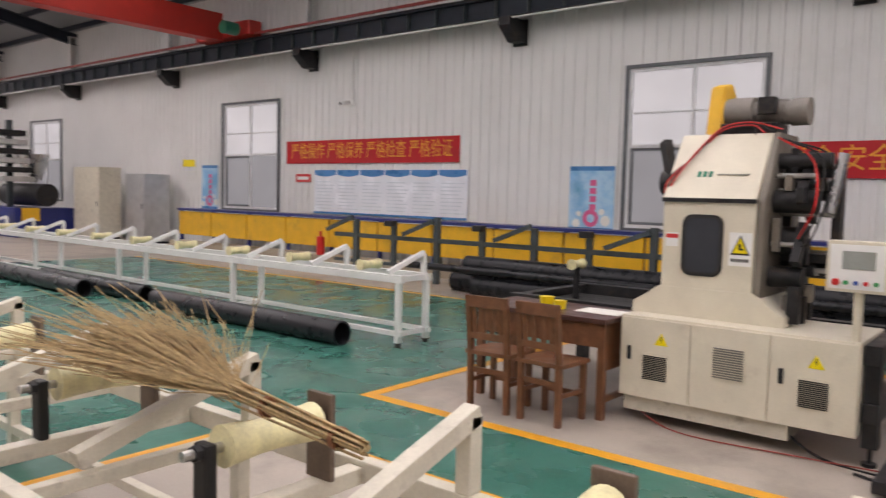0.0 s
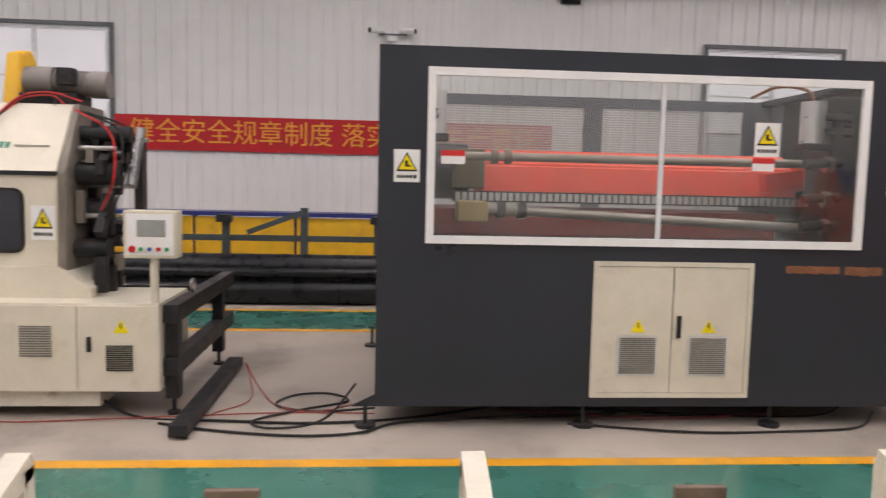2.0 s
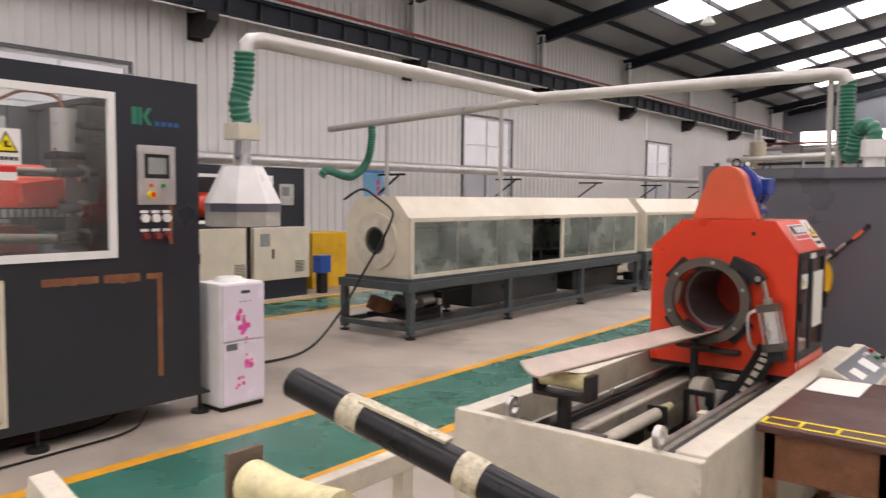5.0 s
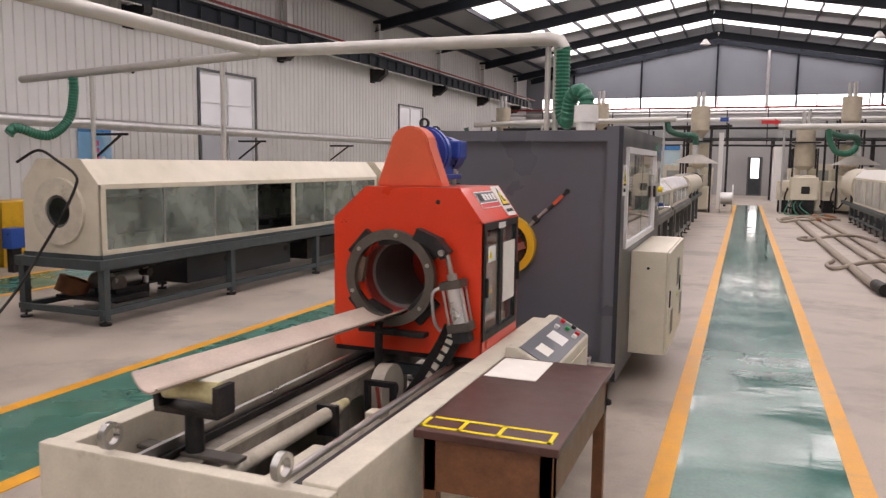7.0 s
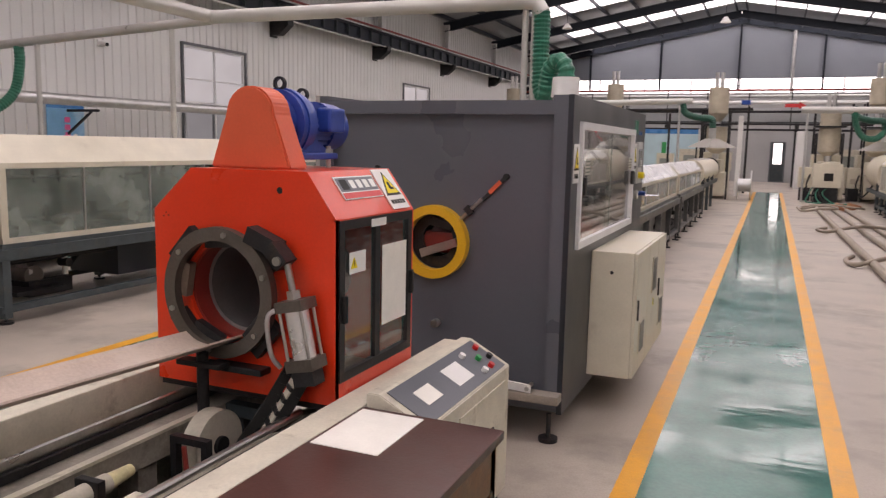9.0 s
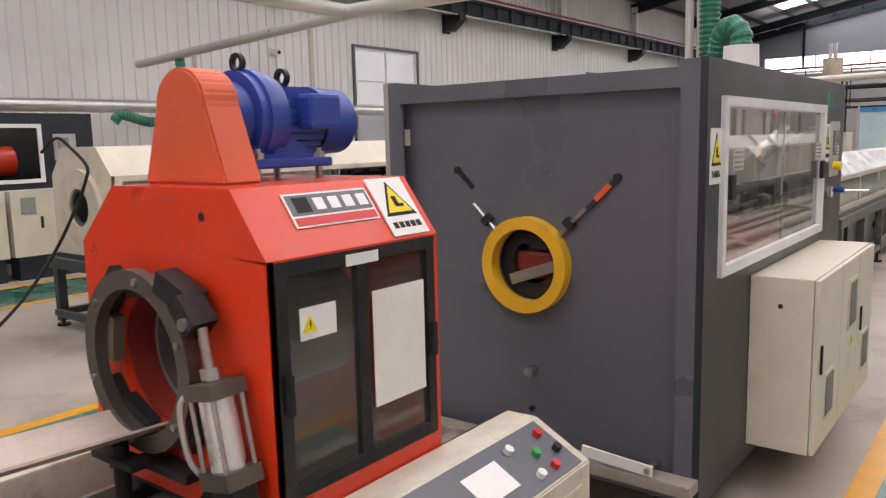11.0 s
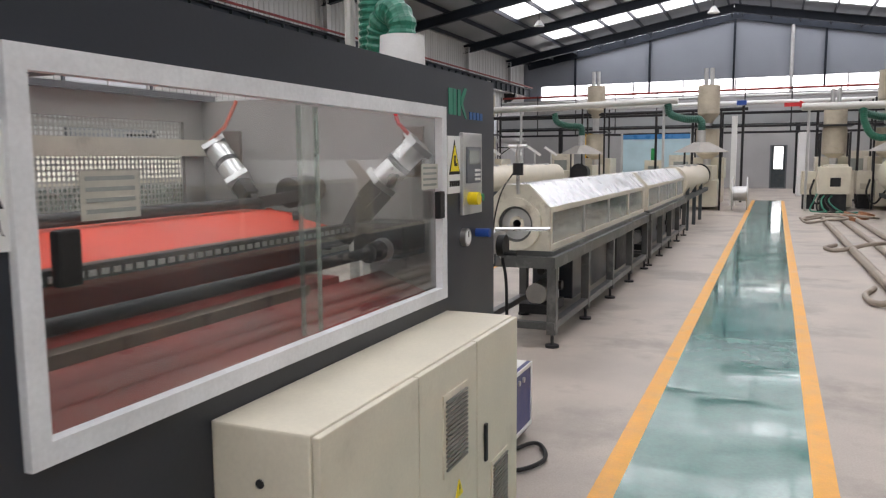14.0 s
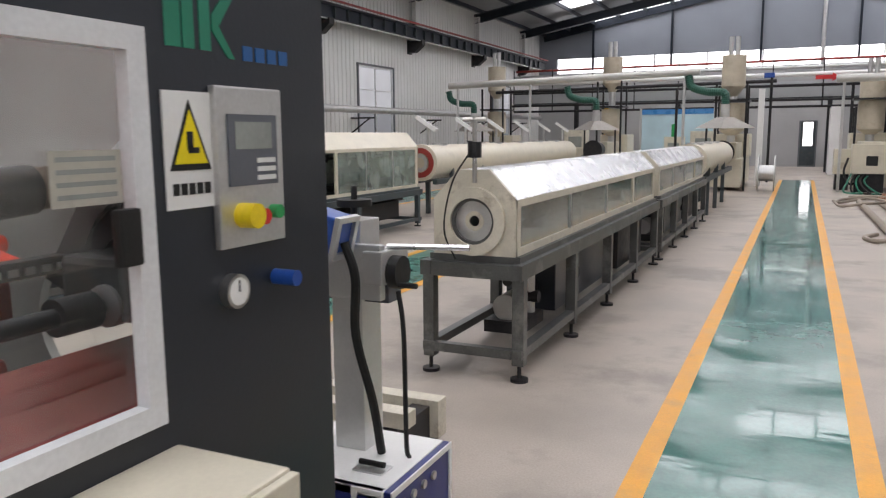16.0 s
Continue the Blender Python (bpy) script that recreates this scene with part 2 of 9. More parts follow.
GABLE_SHEET = material("blue_grey_gable_sheet", (0.28, 0.305, 0.345), 0.45, 0.0, 0.06, 0.7, 0.02)
WALL_SHEET = material("wall_sheet", (0.74, 0.74, 0.73), 0.4, 0.0, 0.05, 0.7, 0.02, (0.5, 0.49, 0.46), 0.2)
CONCRETE = material("concrete", (0.39, 0.34, 0.29), 0.5, 0.0, 0.2, 1.3, 0.12, (0.2, 0.175, 0.15), 0.6, 0.0, 0.5)
def floor_paint(name, colour, pale, shiny, dull):
    """Sealed floor paint: glossy with a slow waviness, dull scuffed patches and pale tyre streaks."""
    m = material(name, colour, 0.2, 0.0, 0.2, 2.2, 0.0, pale, 0.2, 0.0, 0.5, 40)
    n, l = m.node_tree.nodes, m.node_tree.links
    b = n["Principled BSDF"]
    geo = n.new("ShaderNodeNewGeometry")
    wave, worn = n.new("ShaderNodeTexNoise"), n.new("ShaderNodeTexNoise")
    wave.inputs["Scale"].default_value, wave.inputs["Detail"].default_value = 4.5, 3
    worn.inputs["Scale"].default_value, worn.inputs["Detail"].default_value = 1.6, 8
    stretch = n.new("ShaderNodeMapping")
    stretch.inputs["Scale"].default_value = (0.5, 2.2, 1.0)
    l.new(geo.outputs["Position"], stretch.inputs["Vector"])
    l.new(stretch.outputs[0], wave.inputs["Vector"])
    l.new(geo.outputs["Position"], worn.inputs["Vector"])
    bp = n.new("ShaderNodeBump")
    bp.inputs["Strength"].default_value, bp.inputs["Distance"].default_value = 0.06, 0.012
    l.new(wave.outputs[0], bp.inputs["Height"])
    l.new(bp.outputs[0], b.inputs["Normal"])
    r = n.new("ShaderNodeMapRange")
    r.inputs[1].default_value, r.inputs[2].default_value = 0.38, 0.66
    r.inputs[3].default_value, r.inputs[4].default_value = shiny, dull
    l.new(worn.outputs[0], r.inputs[0])
    l.new(r.outputs[0], b.inputs["Roughness"])
    return m


GREEN_PAINT = floor_paint("green_floor_paint", (0.03, 0.145, 0.112), (0.1, 0.21, 0.18), 0.16, 0.42)
WALKWAY_PAINT = floor_paint("worn_walkway_paint", (0.06, 0.18, 0.155), (0.17, 0.28, 0.25), 0.05, 0.2)
YELLOW_LINE = material("yellow_line_paint", (0.72, 0.33, 0.02), 0.4, 0.0, 0.12, 5, 0.08, (0.4, 0.25, 0.1), 0.4)
DARK_GREY = material("anthracite_paint", (0.02, 0.0245, 0.033), 0.34, 0.0, 0.06, 1.5, 0.03)
MID_GREY = material("grey_machine_paint", (0.108, 0.117, 0.136), 0.33, 0.0, 0.06, 1.4, 0.03)
STEEL_GREY = material("grey_frame_paint", (0.06, 0.075, 0.08), 0.5, 0.0, 0.2, 8, 0.05, (0.12, 0.1, 0.08), 0.4)
CREAM = material("cream_machine_paint", (0.66, 0.61, 0.49), 0.42, 0.0, 0.07, 5, 0.03, (0.42, 0.36, 0.27), 0.35, 0.1, 0.6)
CREAM_WORN = material("worn_cream_paint", (0.6, 0.56, 0.46), 0.5, 0.0, 0.12, 9, 0.06, (0.25, 0.2, 0.15), 0.6, 0, 0.58)
WHITE_PAINT = material("white_paint", (0.76, 0.76, 0.74), 0.35, 0.0, 0.05, 5, 0.02, (0.5, 0.48, 0.44), 0.2)
RED_PAINT = material("red_orange_paint", (0.72, 0.045, 0.012), 0.33, 0.0, 0.08, 5, 0.02, (0.35, 0.03, 0.015), 0.3, 0.2, 0.6)
ORANGE_HOOD = material("faded_orange_paint", (0.66, 0.11, 0.045), 0.45, 0.0, 0.08, 5, 0.02)
DEEP_RED = material("deep_red_paint", (0.26, 0.03, 0.022), 0.45, 0.0, 0.2, 5, 0.03)
BLUE_PAINT = material("blue_motor_paint", (0.02, 0.06, 0.32), 0.35, 0.0, 0.15, 8, 0.03)
BLUE_DARK = material("navy_paint", (0.015, 0.025, 0.16), 0.35, 0.0, 0.15, 8, 0.03)
YELLOW_PAINT = material("yellow_paint", (0.75, 0.42, 0.02), 0.45, 0.0, 0.12, 4, 0.04, (0.3, 0.18, 0.04), 0.4)
BLACK_STEEL = material("dark_steel", (0.03, 0.03, 0.032), 0.45, 0.3, 0.3, 10, 0.08, (0.1, 0.07, 0.05), 0.4)
BARE_STEEL = material("bare_steel", (0.5, 0.49, 0.47), 0.32, 1.0, 0.15, 8, 0.05, (0.25, 0.17, 0.1), 0.4)
CYLINDER = material("polished_cylinder", (0.78, 0.78, 0.77), 0.3, 0.75, 0.06, 6, 0.02)
STAINLESS = material("stainless_sheet", (0.72, 0.73, 0.74), 0.27, 1.0, 0.08, 4, 0.03)
GALV = material("galvanised_steel", (0.6, 0.6, 0.59), 0.38, 0.8, 0.12, 6, 0.04)
RUBBER = material("black_rubber", (0.018, 0.018, 0.018), 0.5, 0.0, 0.2, 20, 0.05)
BLACK_PE = material("black_plastic_pipe", (0.014, 0.015, 0.018), 0.3, 0.0, 0.15, 6, 0.01, (0.05, 0.05, 0.05), 0.25)
PLASTIC_BLUE = material("blue_plastic", (0.02, 0.08, 0.35), 0.35)
PLASTIC_RED = material("red_plastic", (0.6, 0.02, 0.02), 0.35)
PLASTIC_YELLOW = material("yellow_plastic", (0.8, 0.6, 0.01), 0.35)
PLASTIC_GREEN = material("green_plastic", (0.01, 0.3, 0.08), 0.35)
GREEN_HOSE = material("green_hose", (0.015, 0.16, 0.1), 0.35, 0, 0.2, 12)
ROLLER = material("pale_yellow_roller", (0.72, 0.66, 0.38), 0.45, 0, 0.2, 14, 0.05, (0.4, 0.33, 0.16), 0.5)
PAPER = material("paper", (0.8, 0.78, 0.72), 0.7, 0, 0.05, 12)
WOOD = material("dark_wood", (0.16, 0.065, 0.03), 0.4, 0, 0.3, 12, 0.06, (0.28, 0.13, 0.06), 0.4)
WOOD_DESK = material("brown_desk_top", (0.075, 0.03, 0.024), 0.36, 0, 0.2, 9, 0.05, (0.22, 0.13, 0.1), 0.4, 0, 0.63)
BRUSH = material("dry_twigs", (0.42, 0.3, 0.15), 0.8, 0, 0.35, 30)
FILM = glass("plastic_film", (0.9, 0.88, 0.84), 0.2, 0.4, 0.25)
GLASS = glass("machine_glass", (0.975, 0.99, 0.98), 0.02, 0.012, 0.03)
FOGGED = glass("fogged_glass", (0.72, 0.8, 0.76), 0.12, 0.1, 0.35)
BANNER_RED = material("banner_red_cloth", (0.5, 0.012, 0.018), 0.7, 0, 0.1, 3, 0.05)
BANNER_GOLD = material("banner_gold", (0.75, 0.33, 0.03), 0.6)
# near-black colour puts the shade inside machines into their inner sheets
INSIDE_SHADE = material("interior_shade", (0.03, 0.03, 0.03), 0.7, 0, 0.3, 5)
RUST = material("brown_primer", (0.22, 0.085, 0.035), 0.7, 0, 0.3, 10)
INK = material("black_ink", (0.02, 0.02, 0.02), 0.6)
ROOF_SHEET = material("roof_sheet", (0.3, 0.31, 0.32), 0.4, 0.3, 0.1, 2, 0.02)
ROOF_BEAM = material("roof_steel", (0.018, 0.024, 0.035), 0.5, 0, 0.2, 3, 0.02)
CRANE_RED = material("crane_red", (0.5, 0.03, 0.02), 0.45, 0, 0.12, 3, 0.02)
CARRIAGE = material("bright_orange_paint", (0.7, 0.05, 0.016), 0.5, 0.0, 0.08, 5, 0.02, (0.5, 0.05, 0.03), 0.3, 0.0, 0.6)
INNER_GREY = material("pale_inner_sheet", (0.34, 0.33, 0.31), 0.5, 0.0, 0.12, 4, 0.02)
SCREEN = material("screen_grey", (0.28, 0.3, 0.28), 0.2)

END_SHEET = material("grey_end_sheet", (0.42, 0.42, 0.42), 0.45, 0.0, 0.08, 0.7, 0.02, (0.3, 0.29, 0.27), 0.3)


def daylight_pane(name, colour, strength, base=0.8):
    """A frosted pane that glows of itself in place of the sky behind it."""
    m = bpy.data.materials.new(name)
    m.use_nodes = True
    n, l = m.node_tree.nodes, m.node_tree.links
    b = n["Principled BSDF"]
    b.inputs["Base Color"].default_value = (base, base * 1.02, base * 1.05, 1)
    b.inputs["Roughness"].default_value = 0.25
    geo = n.new("ShaderNodeNewGeometry")
    n1 = n.new("ShaderNodeTexNoise")
    n1.inputs["Scale"].default_value = 0.8
    l.new(geo.outputs["Position"], n1.inputs["Vector"])
    r = n.new("ShaderNodeMapRange")
    r.inputs[3].default_value, r.inputs[4].default_value = strength * 0.75, strength * 1.25
    l.new(n1.outputs[0], r.inputs[0])
    b.inputs["Emission Color"].default_value = (*colour, 1)
    l.new(r.outputs[0], b.inputs["Emission Strength"])
    return m


SKYLIGHT = daylight_pane("translucent_skylight", (0.93, 0.97, 1.0), 3.5)
CLERESTORY = daylight_pane("bright_clerestory", (1, 1, 1), 3.5)
# pane glow stands in for daylight; lower panes dimmer, like the view outside
WINDOW_PANE = daylight_pane("frosted_window_glow", (0.9, 0.95, 1), 0.42, 0.25)
WINDOW_LOW = daylight_pane("lower_window_glow", (0.86, 0.93, 1), 0.2, 0.15)

# ---------- structure ----------
WX, EX, Y0, Y1, RIDGE_X = -12.6, 10.0, -34.0, 52.0, -1.3
EAVE, RIDGE = 6.9, 8.9
WIN_Y = [-27.6 + 12.1 * k for k in range(7)]   # near jamb of each tall window
WIN_W, WIN_Z0, WIN_Z1 = 2.35, 1.1, 3.92


def floor_slab():
    bm = box(WX - 0.4, EX + 0.4, Y0 - 0.4, Y1 + 0.4, -0.3, 0)
    return single("floor", bm, CONCRETE, "worn grey-beige concrete factory floor", "floor", kind="structure")


def patch(name, x0, x1, y0, y1, z, mat, label):
    return single(name, box(x0, x1, y0, y1, -0.02, z), mat, label, "floor marking", kind="structure")


floor_slab()
G, YL = 0.004, 0.005
AX0, AX1 = -4.05, -3.1        # middle walkway
patch("walkway_main", 0.115, 0.985, -1.5, 40.0, G, WALKWAY_PAINT, "glossy green painted walkway, scuffed and wet-looking")
patch("walkway_middle", AX0, AX1, -1.5, 46.0, G, GREEN_PAINT, "green painted walkway between the machines")
patch("walkway_cross", -9.25, -0.6, -14.0, -1.5, G, GREEN_PAINT, "broad green painted floor under the pipe rack")
patch("walkway_wall", -9.1, -8.0, -1.5, 46.0, G, GREEN_PAINT, "green painted walkway along the wall line")
for x, y0, y1 in ((0.0, -1.5, 40.0), (0.985, -1.5, 40.0), (AX0 - 0.11, -1.5, 46), (AX1, -1.5, 46), (-9.2, -14, 46), (-8.0, -1.5, 46)):
    patch("line", x, x + 0.115, y0, y1, YL, YELLOW_LINE, "yellow painted floor line")
for x0, x1 in ((-7.9, AX0 - 0.11), (AX1 + 0.11, 0.0)):
    patch("line", x0, x1, -1.5, -1.4, YL, YELLOW_LINE, "yellow painted floor line")


def ribbed(name, y0, y1, z0, z1, x=WX):
    """Ribbed steel sheet: flat pans and raised ribs, with a back skin."""
    bm = bmesh.new()
    prof, y = [], y0
    while y < y1 - 1e-6:
        for dy, dx in ((0, 0), (0.15, 0), (0.165, 0.022), (0.225, 0.022), (0.24, 0)):
            if y + dy <= y1:
                prof.append((x + dx, y + dy))
        y += 0.24
    prof.append((x, y1))
    lo = [bm.verts.new((px, py, z0)) for px, py in prof]
    hi = [bm.verts.new((px, py, z1)) for px, py in prof]
    for k in range(len(prof) - 1):
        if (lo[k].co - lo[k + 1].co).length > 1e-5:
            bm.faces.new((lo[k], lo[k + 1], hi[k + 1], hi[k]))
    box(x - 0.12, x - 0.001, y0, y1, z0, z1, 0, bm)
    return bm


def long_wall():
    bm, y = bmesh.new(), Y0
    def add(own):
        nonlocal bm
        bm = merge(bm, own)
    for wy in WIN_Y:
        add(ribbed("w", y, wy, 0, EAVE))
        add(ribbed("w", wy, wy + WIN_W, 0, WIN_Z0))
        add(ribbed("w", wy, wy + WIN_W, WIN_Z1, EAVE))
        y = wy + WIN_W
    add(ribbed("w", y, Y1, 0, EAVE))
    return single("wall_west", bm, WALL_SHEET, "light grey ribbed steel sheet wall", "wall", kind="structure")


long_wall()
FRAME_DARK = material("window_frame_grey", (0.12, 0.13, 0.14), 0.4)
FRAME_WHITE = material("window_frame_white", (0.7, 0.71, 0.72), 0.35)
for k, wy in enumerate(WIN_Y):
    w = thing("window_%d" % (k + 1), (WX, wy, WIN_Z0), "tall sliding window with frosted panes in a grey metal frame", "window", "wall windows", "structure")
    part("surround", frame_x(WX - 0.03, WX + 0.06, wy - 0.06, wy + WIN_W + 0.06, WIN_Z0 - 0.06, WIN_Z1 + 0.06, 0.06), FRAME_DARK, w)
    part("window_frame", frame_x(WX - 0.08, WX + 0.02, wy, wy + WIN_W, WIN_Z0, WIN_Z1, 0.06), FRAME_WHITE, w)
    part("mullion", box(WX - 0.07, WX + 0.01, wy + WIN_W / 2 - 0.03, wy + WIN_W / 2 + 0.03, WIN_Z0 + 0.06, WIN_Z1 - 0.06), FRAME_WHITE, w)
    zt = WIN_Z0 + 1.45
    part("transom", box(WX - 0.075, WX + 0.012, wy + 0.06, wy + WIN_W - 0.06, zt - 0.03, zt + 0.03), FRAME_WHITE, w)
    # added white bar imitates bright streaks reflected in the upper panes
    part("pane_glint_bar", box(WX - 0.072, WX + 0.008, wy + 0.06, wy + WIN_W - 0.06, 3.12, 3.15), FRAME_WHITE, w)
    part("sash_frame", frame_x(WX - 0.034, WX - 0.01, wy + 0.06, wy + WIN_W / 2 - 0.03, WIN_Z0 + 0.06, zt - 0.03, 0.05), FRAME_DARK, w, "grey sliding sash")
    for y0, y1 in ((wy + 0.06, wy + WIN_W / 2 - 0.03), (wy + WIN_W / 2 + 0.03, wy + WIN_W - 0.06)):
        for z0, z1 in ((WIN_Z0 + 0.06, zt - 0.03), (zt + 0.03, WIN_Z1 - 0.06)):
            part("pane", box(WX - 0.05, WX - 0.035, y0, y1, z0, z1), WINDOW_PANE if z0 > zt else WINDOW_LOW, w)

# east wall and the two end walls
single("wall_east", box(EX, EX + 0.2, Y0, Y1, 0, EAVE), WALL_SHEET, "light grey sheet wall", "wall", kind="structure")


def end_wall(name, y, sgn, door):
    bm = bmesh.new()
    y0, y1 = (y, y + 0.2) if sgn > 0 else (y - 0.2, y)
    z0, z1 = 4.85, 5.62
    if door:
        box(WX, 0.48, y0, y1, 0, 2.2, 0, bm)
        box(1.28, EX, y0, y1, 0, 2.2, 0, bm)
        box(WX, EX, y0, y1, 2.2, z0, 0, bm)
        single("wall_north_lower", bm, END_SHEET, "light grey sheet end wall with a doorway", "wall", kind="structure")
        bm = bmesh.new()
    else:
        box(WX, EX, y0, y1, 0, z0, 0, bm)
    prism(((WX, z1), (EX, z1), (EX, EAVE), (RIDGE_X, RIDGE), (WX, EAVE)), "y", y0, y1, 0, bm)
    for x0, x1 in ((WX, WX + 1.0), (EX - 1.0, EX)):
        box(x0, x1, y0, y1, z0, z1, 0, bm)
    single(name, bm, GABLE_SHEET, "blue-grey sheet gable wall with a long bright strip window", "wall", kind="structure")
    w = thing("window_strip", (RIDGE_X, y, z0), "long bright strip window under the gable", "window", "", "structure")
    n = 8
    xs = [WX + 1.0 + k * (EX - WX - 2.0) / n for k in range(n + 1)]
    for a, b in zip(xs, xs[1:]):
        part("pane", box(a + 0.04, b - 0.04, (y0 + y1) / 2 - 0.01, (y0 + y1) / 2 + 0.01, z0, z1), CLERESTORY, w)
        part("mullion", box(b - 0.04, b + 0.04, y0 + 0.02, y1 - 0.02, z0, z1), FRAME_WHITE, w)


end_wall("wall_north", Y1, 1, True)
posts = thing("gable_posts", (RIDGE_X, 51.9, 5.6), "slim steel wind posts and a pale downpipe on the gable", "post", "", "structure")
for x in (-9.6, -5.6, -1.4, 2.8, 7.0):
    part("wind_post", box(x - 0.05, x + 0.05, 51.82, 51.98, 5.0, EAVE + (RIDGE - EAVE) * (1 - abs(x - RIDGE_X) / (EX - RIDGE_X)) - 0.1), ROOF_BEAM, posts)
part("downpipe", rod((1.3, 51.85, 4.2), (1.3, 51.85, 8.1), 0.09, 12), GALV, posts, "", True)
part("gable_beam", beam((WX + 0.3, 51.85, EAVE - 0.15), (RIDGE_X, 51.85, RIDGE - 0.15), 0.12, 0.4), ROOF_BEAM, posts)
part("gable_beam", beam((RIDGE_X, 51.85, RIDGE - 0.15), (EX - 0.3, 51.85, EAVE - 0.15), 0.12, 0.4), ROOF_BEAM, posts)
end_wall("wall_south", Y0, -1, False)


def roof_z(x):
    return EAVE + (RIDGE - EAVE) * (1 - abs(x - RIDGE_X) / (EX - RIDGE_X))


FRAMES_Y = [0.3 + 6.04 * k for k in range(-5, 9)]
SKY_BANDS = [(y + 1.5, y + 4.5) for y in FRAMES_Y]


def roof():
    bm, sky_bm = bmesh.new(), bmesh.new()
    def slope(target, x0, x1, y0, y1):
        z0, z1 = roof_z(x0), roof_z(x1)
        vs = [target.verts.new(c) for c in ((x0, y0, z0), (x1, y0, z1), (x1, y1, z1), (x0, y1, z0), (x0, y0, z0 + 0.06), (x1, y0, z1 + 0.06), (x1, y1, z1 + 0.06), (x0, y1, z0 + 0.06))]
        for q in ((0, 3, 2, 1), (4, 5, 6, 7), (0, 1, 5, 4), (1, 2, 6, 5), (2, 3, 7, 6), (3, 0, 4, 7)):
            target.faces.new([vs[i] for i in q])
    xs = [WX - 0.3, -9.5, RIDGE_X, 7.0, EX + 0.3]
    y = Y0 - 0.3
    for a, b in SKY_BANDS + [(Y1 + 0.3, None)]:
        for x0, x1 in zip(xs, xs[1:]):
            slope(bm, x0, x1, y, a)
        if b is None:
            break
        slope(bm, xs[0], xs[1], a, b)
        slope(bm, xs[3], xs[4], a, b)
        slope(sky_bm, xs[1], xs[2], a, b)
        slope(sky_bm, xs[2], xs[3], a, b)
        y = b
    single("ceiling", bm, ROOF_SHEET, "grey metal sheet roof underside", "ceiling", kind="structure")
    single("skylight", sky_bm, SKYLIGHT, "translucent skylight bands in the metal roof", "skylight", kind="structure")


roof()


def rafters():
    for y in FRAMES_Y:
        fr = thing("roof_frame", (RIDGE_X, y, RIDGE - 0.6), "dark steel portal rafter across the hall", "roof beam", "portal frames", "structure")
        for x0, x1 in ((WX + 0.1, RIDGE_X), (RIDGE_X, EX - 0.1)):
            p, q = Vector((x0, y, roof_z(x0) - 0.36)), Vector((x1, y, roof_z(x1) - 0.36))
            bm = beam(p, q, 0.02, 0.36)
            beam(p + Vector((0, 0, 0.18)), q + Vector((0, 0, 0.18)), 0.2, 0.02, bm)
            beam(p - Vector((0, 0, 0.18)), q - Vector((0, 0, 0.18)), 0.2, 0.02, bm)
            part("rafter", bm, ROOF_BEAM, fr)
        for x in (WX + 0.25, EX - 0.25):
            part("column", box(x - 0.1, x + 0.1, y - 0.01, y + 0.01, 5.0, roof_z(x) - 0.3, 0, frame_y(x - 0.12, x + 0.12, y - 0.12, y + 0.12, 5.0, roof_z(x) - 0.3, 0.03)), WALL_SHEET, fr)
    pu = thing("purlins", (RIDGE_X, 9, RIDGE - 0.3), "dark steel purlins under the roof sheets", "purlin", "", "structure")
    for k in range(9):
        for s in (-1, 1):
            x = RIDGE_X + s * (0.25 + k * 1.33)
            part("purlin", box(x - 0.03, x + 0.03, Y0, Y1, roof_z(x) - 0.17, roof_z(x) - 0.012), ROOF_BEAM, pu)


rafters()


def crane_rail():
    rail = thing("crane_runway", (WX + 0.55, 9, 4.6), "dark steel crane runway beam on wall brackets", "crane rail", "", "structure")
    x = WX + 0.48
    part("runway_beam", box(x - 0.11, x + 0.11, Y0 + 0.5, Y1 - 0.5, 5.4, 5.42, 0, box(x - 0.012, x + 0.012, Y0 + 0.5, Y1 - 0.5, 5.05, 5.4, 0, box(x - 0.11, x + 0.11, Y0 + 0.5, Y1 - 0.5, 5.03, 5.05))), ROOF_BEAM, rail)
    part("rail", box(x - 0.03, x + 0.03, Y0 + 0.5, Y1 - 0.5, 5.42, 5.49), BLACK_STEEL, rail)
    part("conductor", box(x + 0.16, x + 0.2, Y0 + 0.5, Y1 - 0.5, 5.5, 5.56), DEEP_RED, rail)
    part("cable_tray", box(x + 0.02, x + 0.08, Y0 + 0.5, Y1 - 0.5, 4.99, 5.015), WHITE_PAINT, rail)
    stiff = box(x + 0.013, x + 0.1, 0, 0.02, 5.05, 5.4)
    me = mesh_of(stiff, "stiffener", ROOT[rail])
    me.materials.append(STEEL_GREY)
    y = Y0 + 1.0
    while y < Y1 - 1:
        s = new("stiffener", me)
        s.parent = rail
        s.location = (0, y, 0)
        y += 0.75
    for y in FRAMES_Y:
        b = thing("wall_bracket", (WX + 0.3, y, 4.6), "dark steel corbel bracket carrying the crane rail", "bracket", "crane brackets", "structure")
        part("plate", box(WX + 0.02, WX + 0.06, y - 0.16, y + 0.16, 4.55, 5.05), BLACK_STEEL, b)
        part("corbel", prism(((WX + 0.06, 4.6), (WX + 0.3, 4.6), (WX + 0.62, 4.86), (WX + 0.62, 5.02), (WX + 0.06, 5.02)), "y", y - 0.13, y + 0.13), BLACK_STEEL, b)


crane_rail()


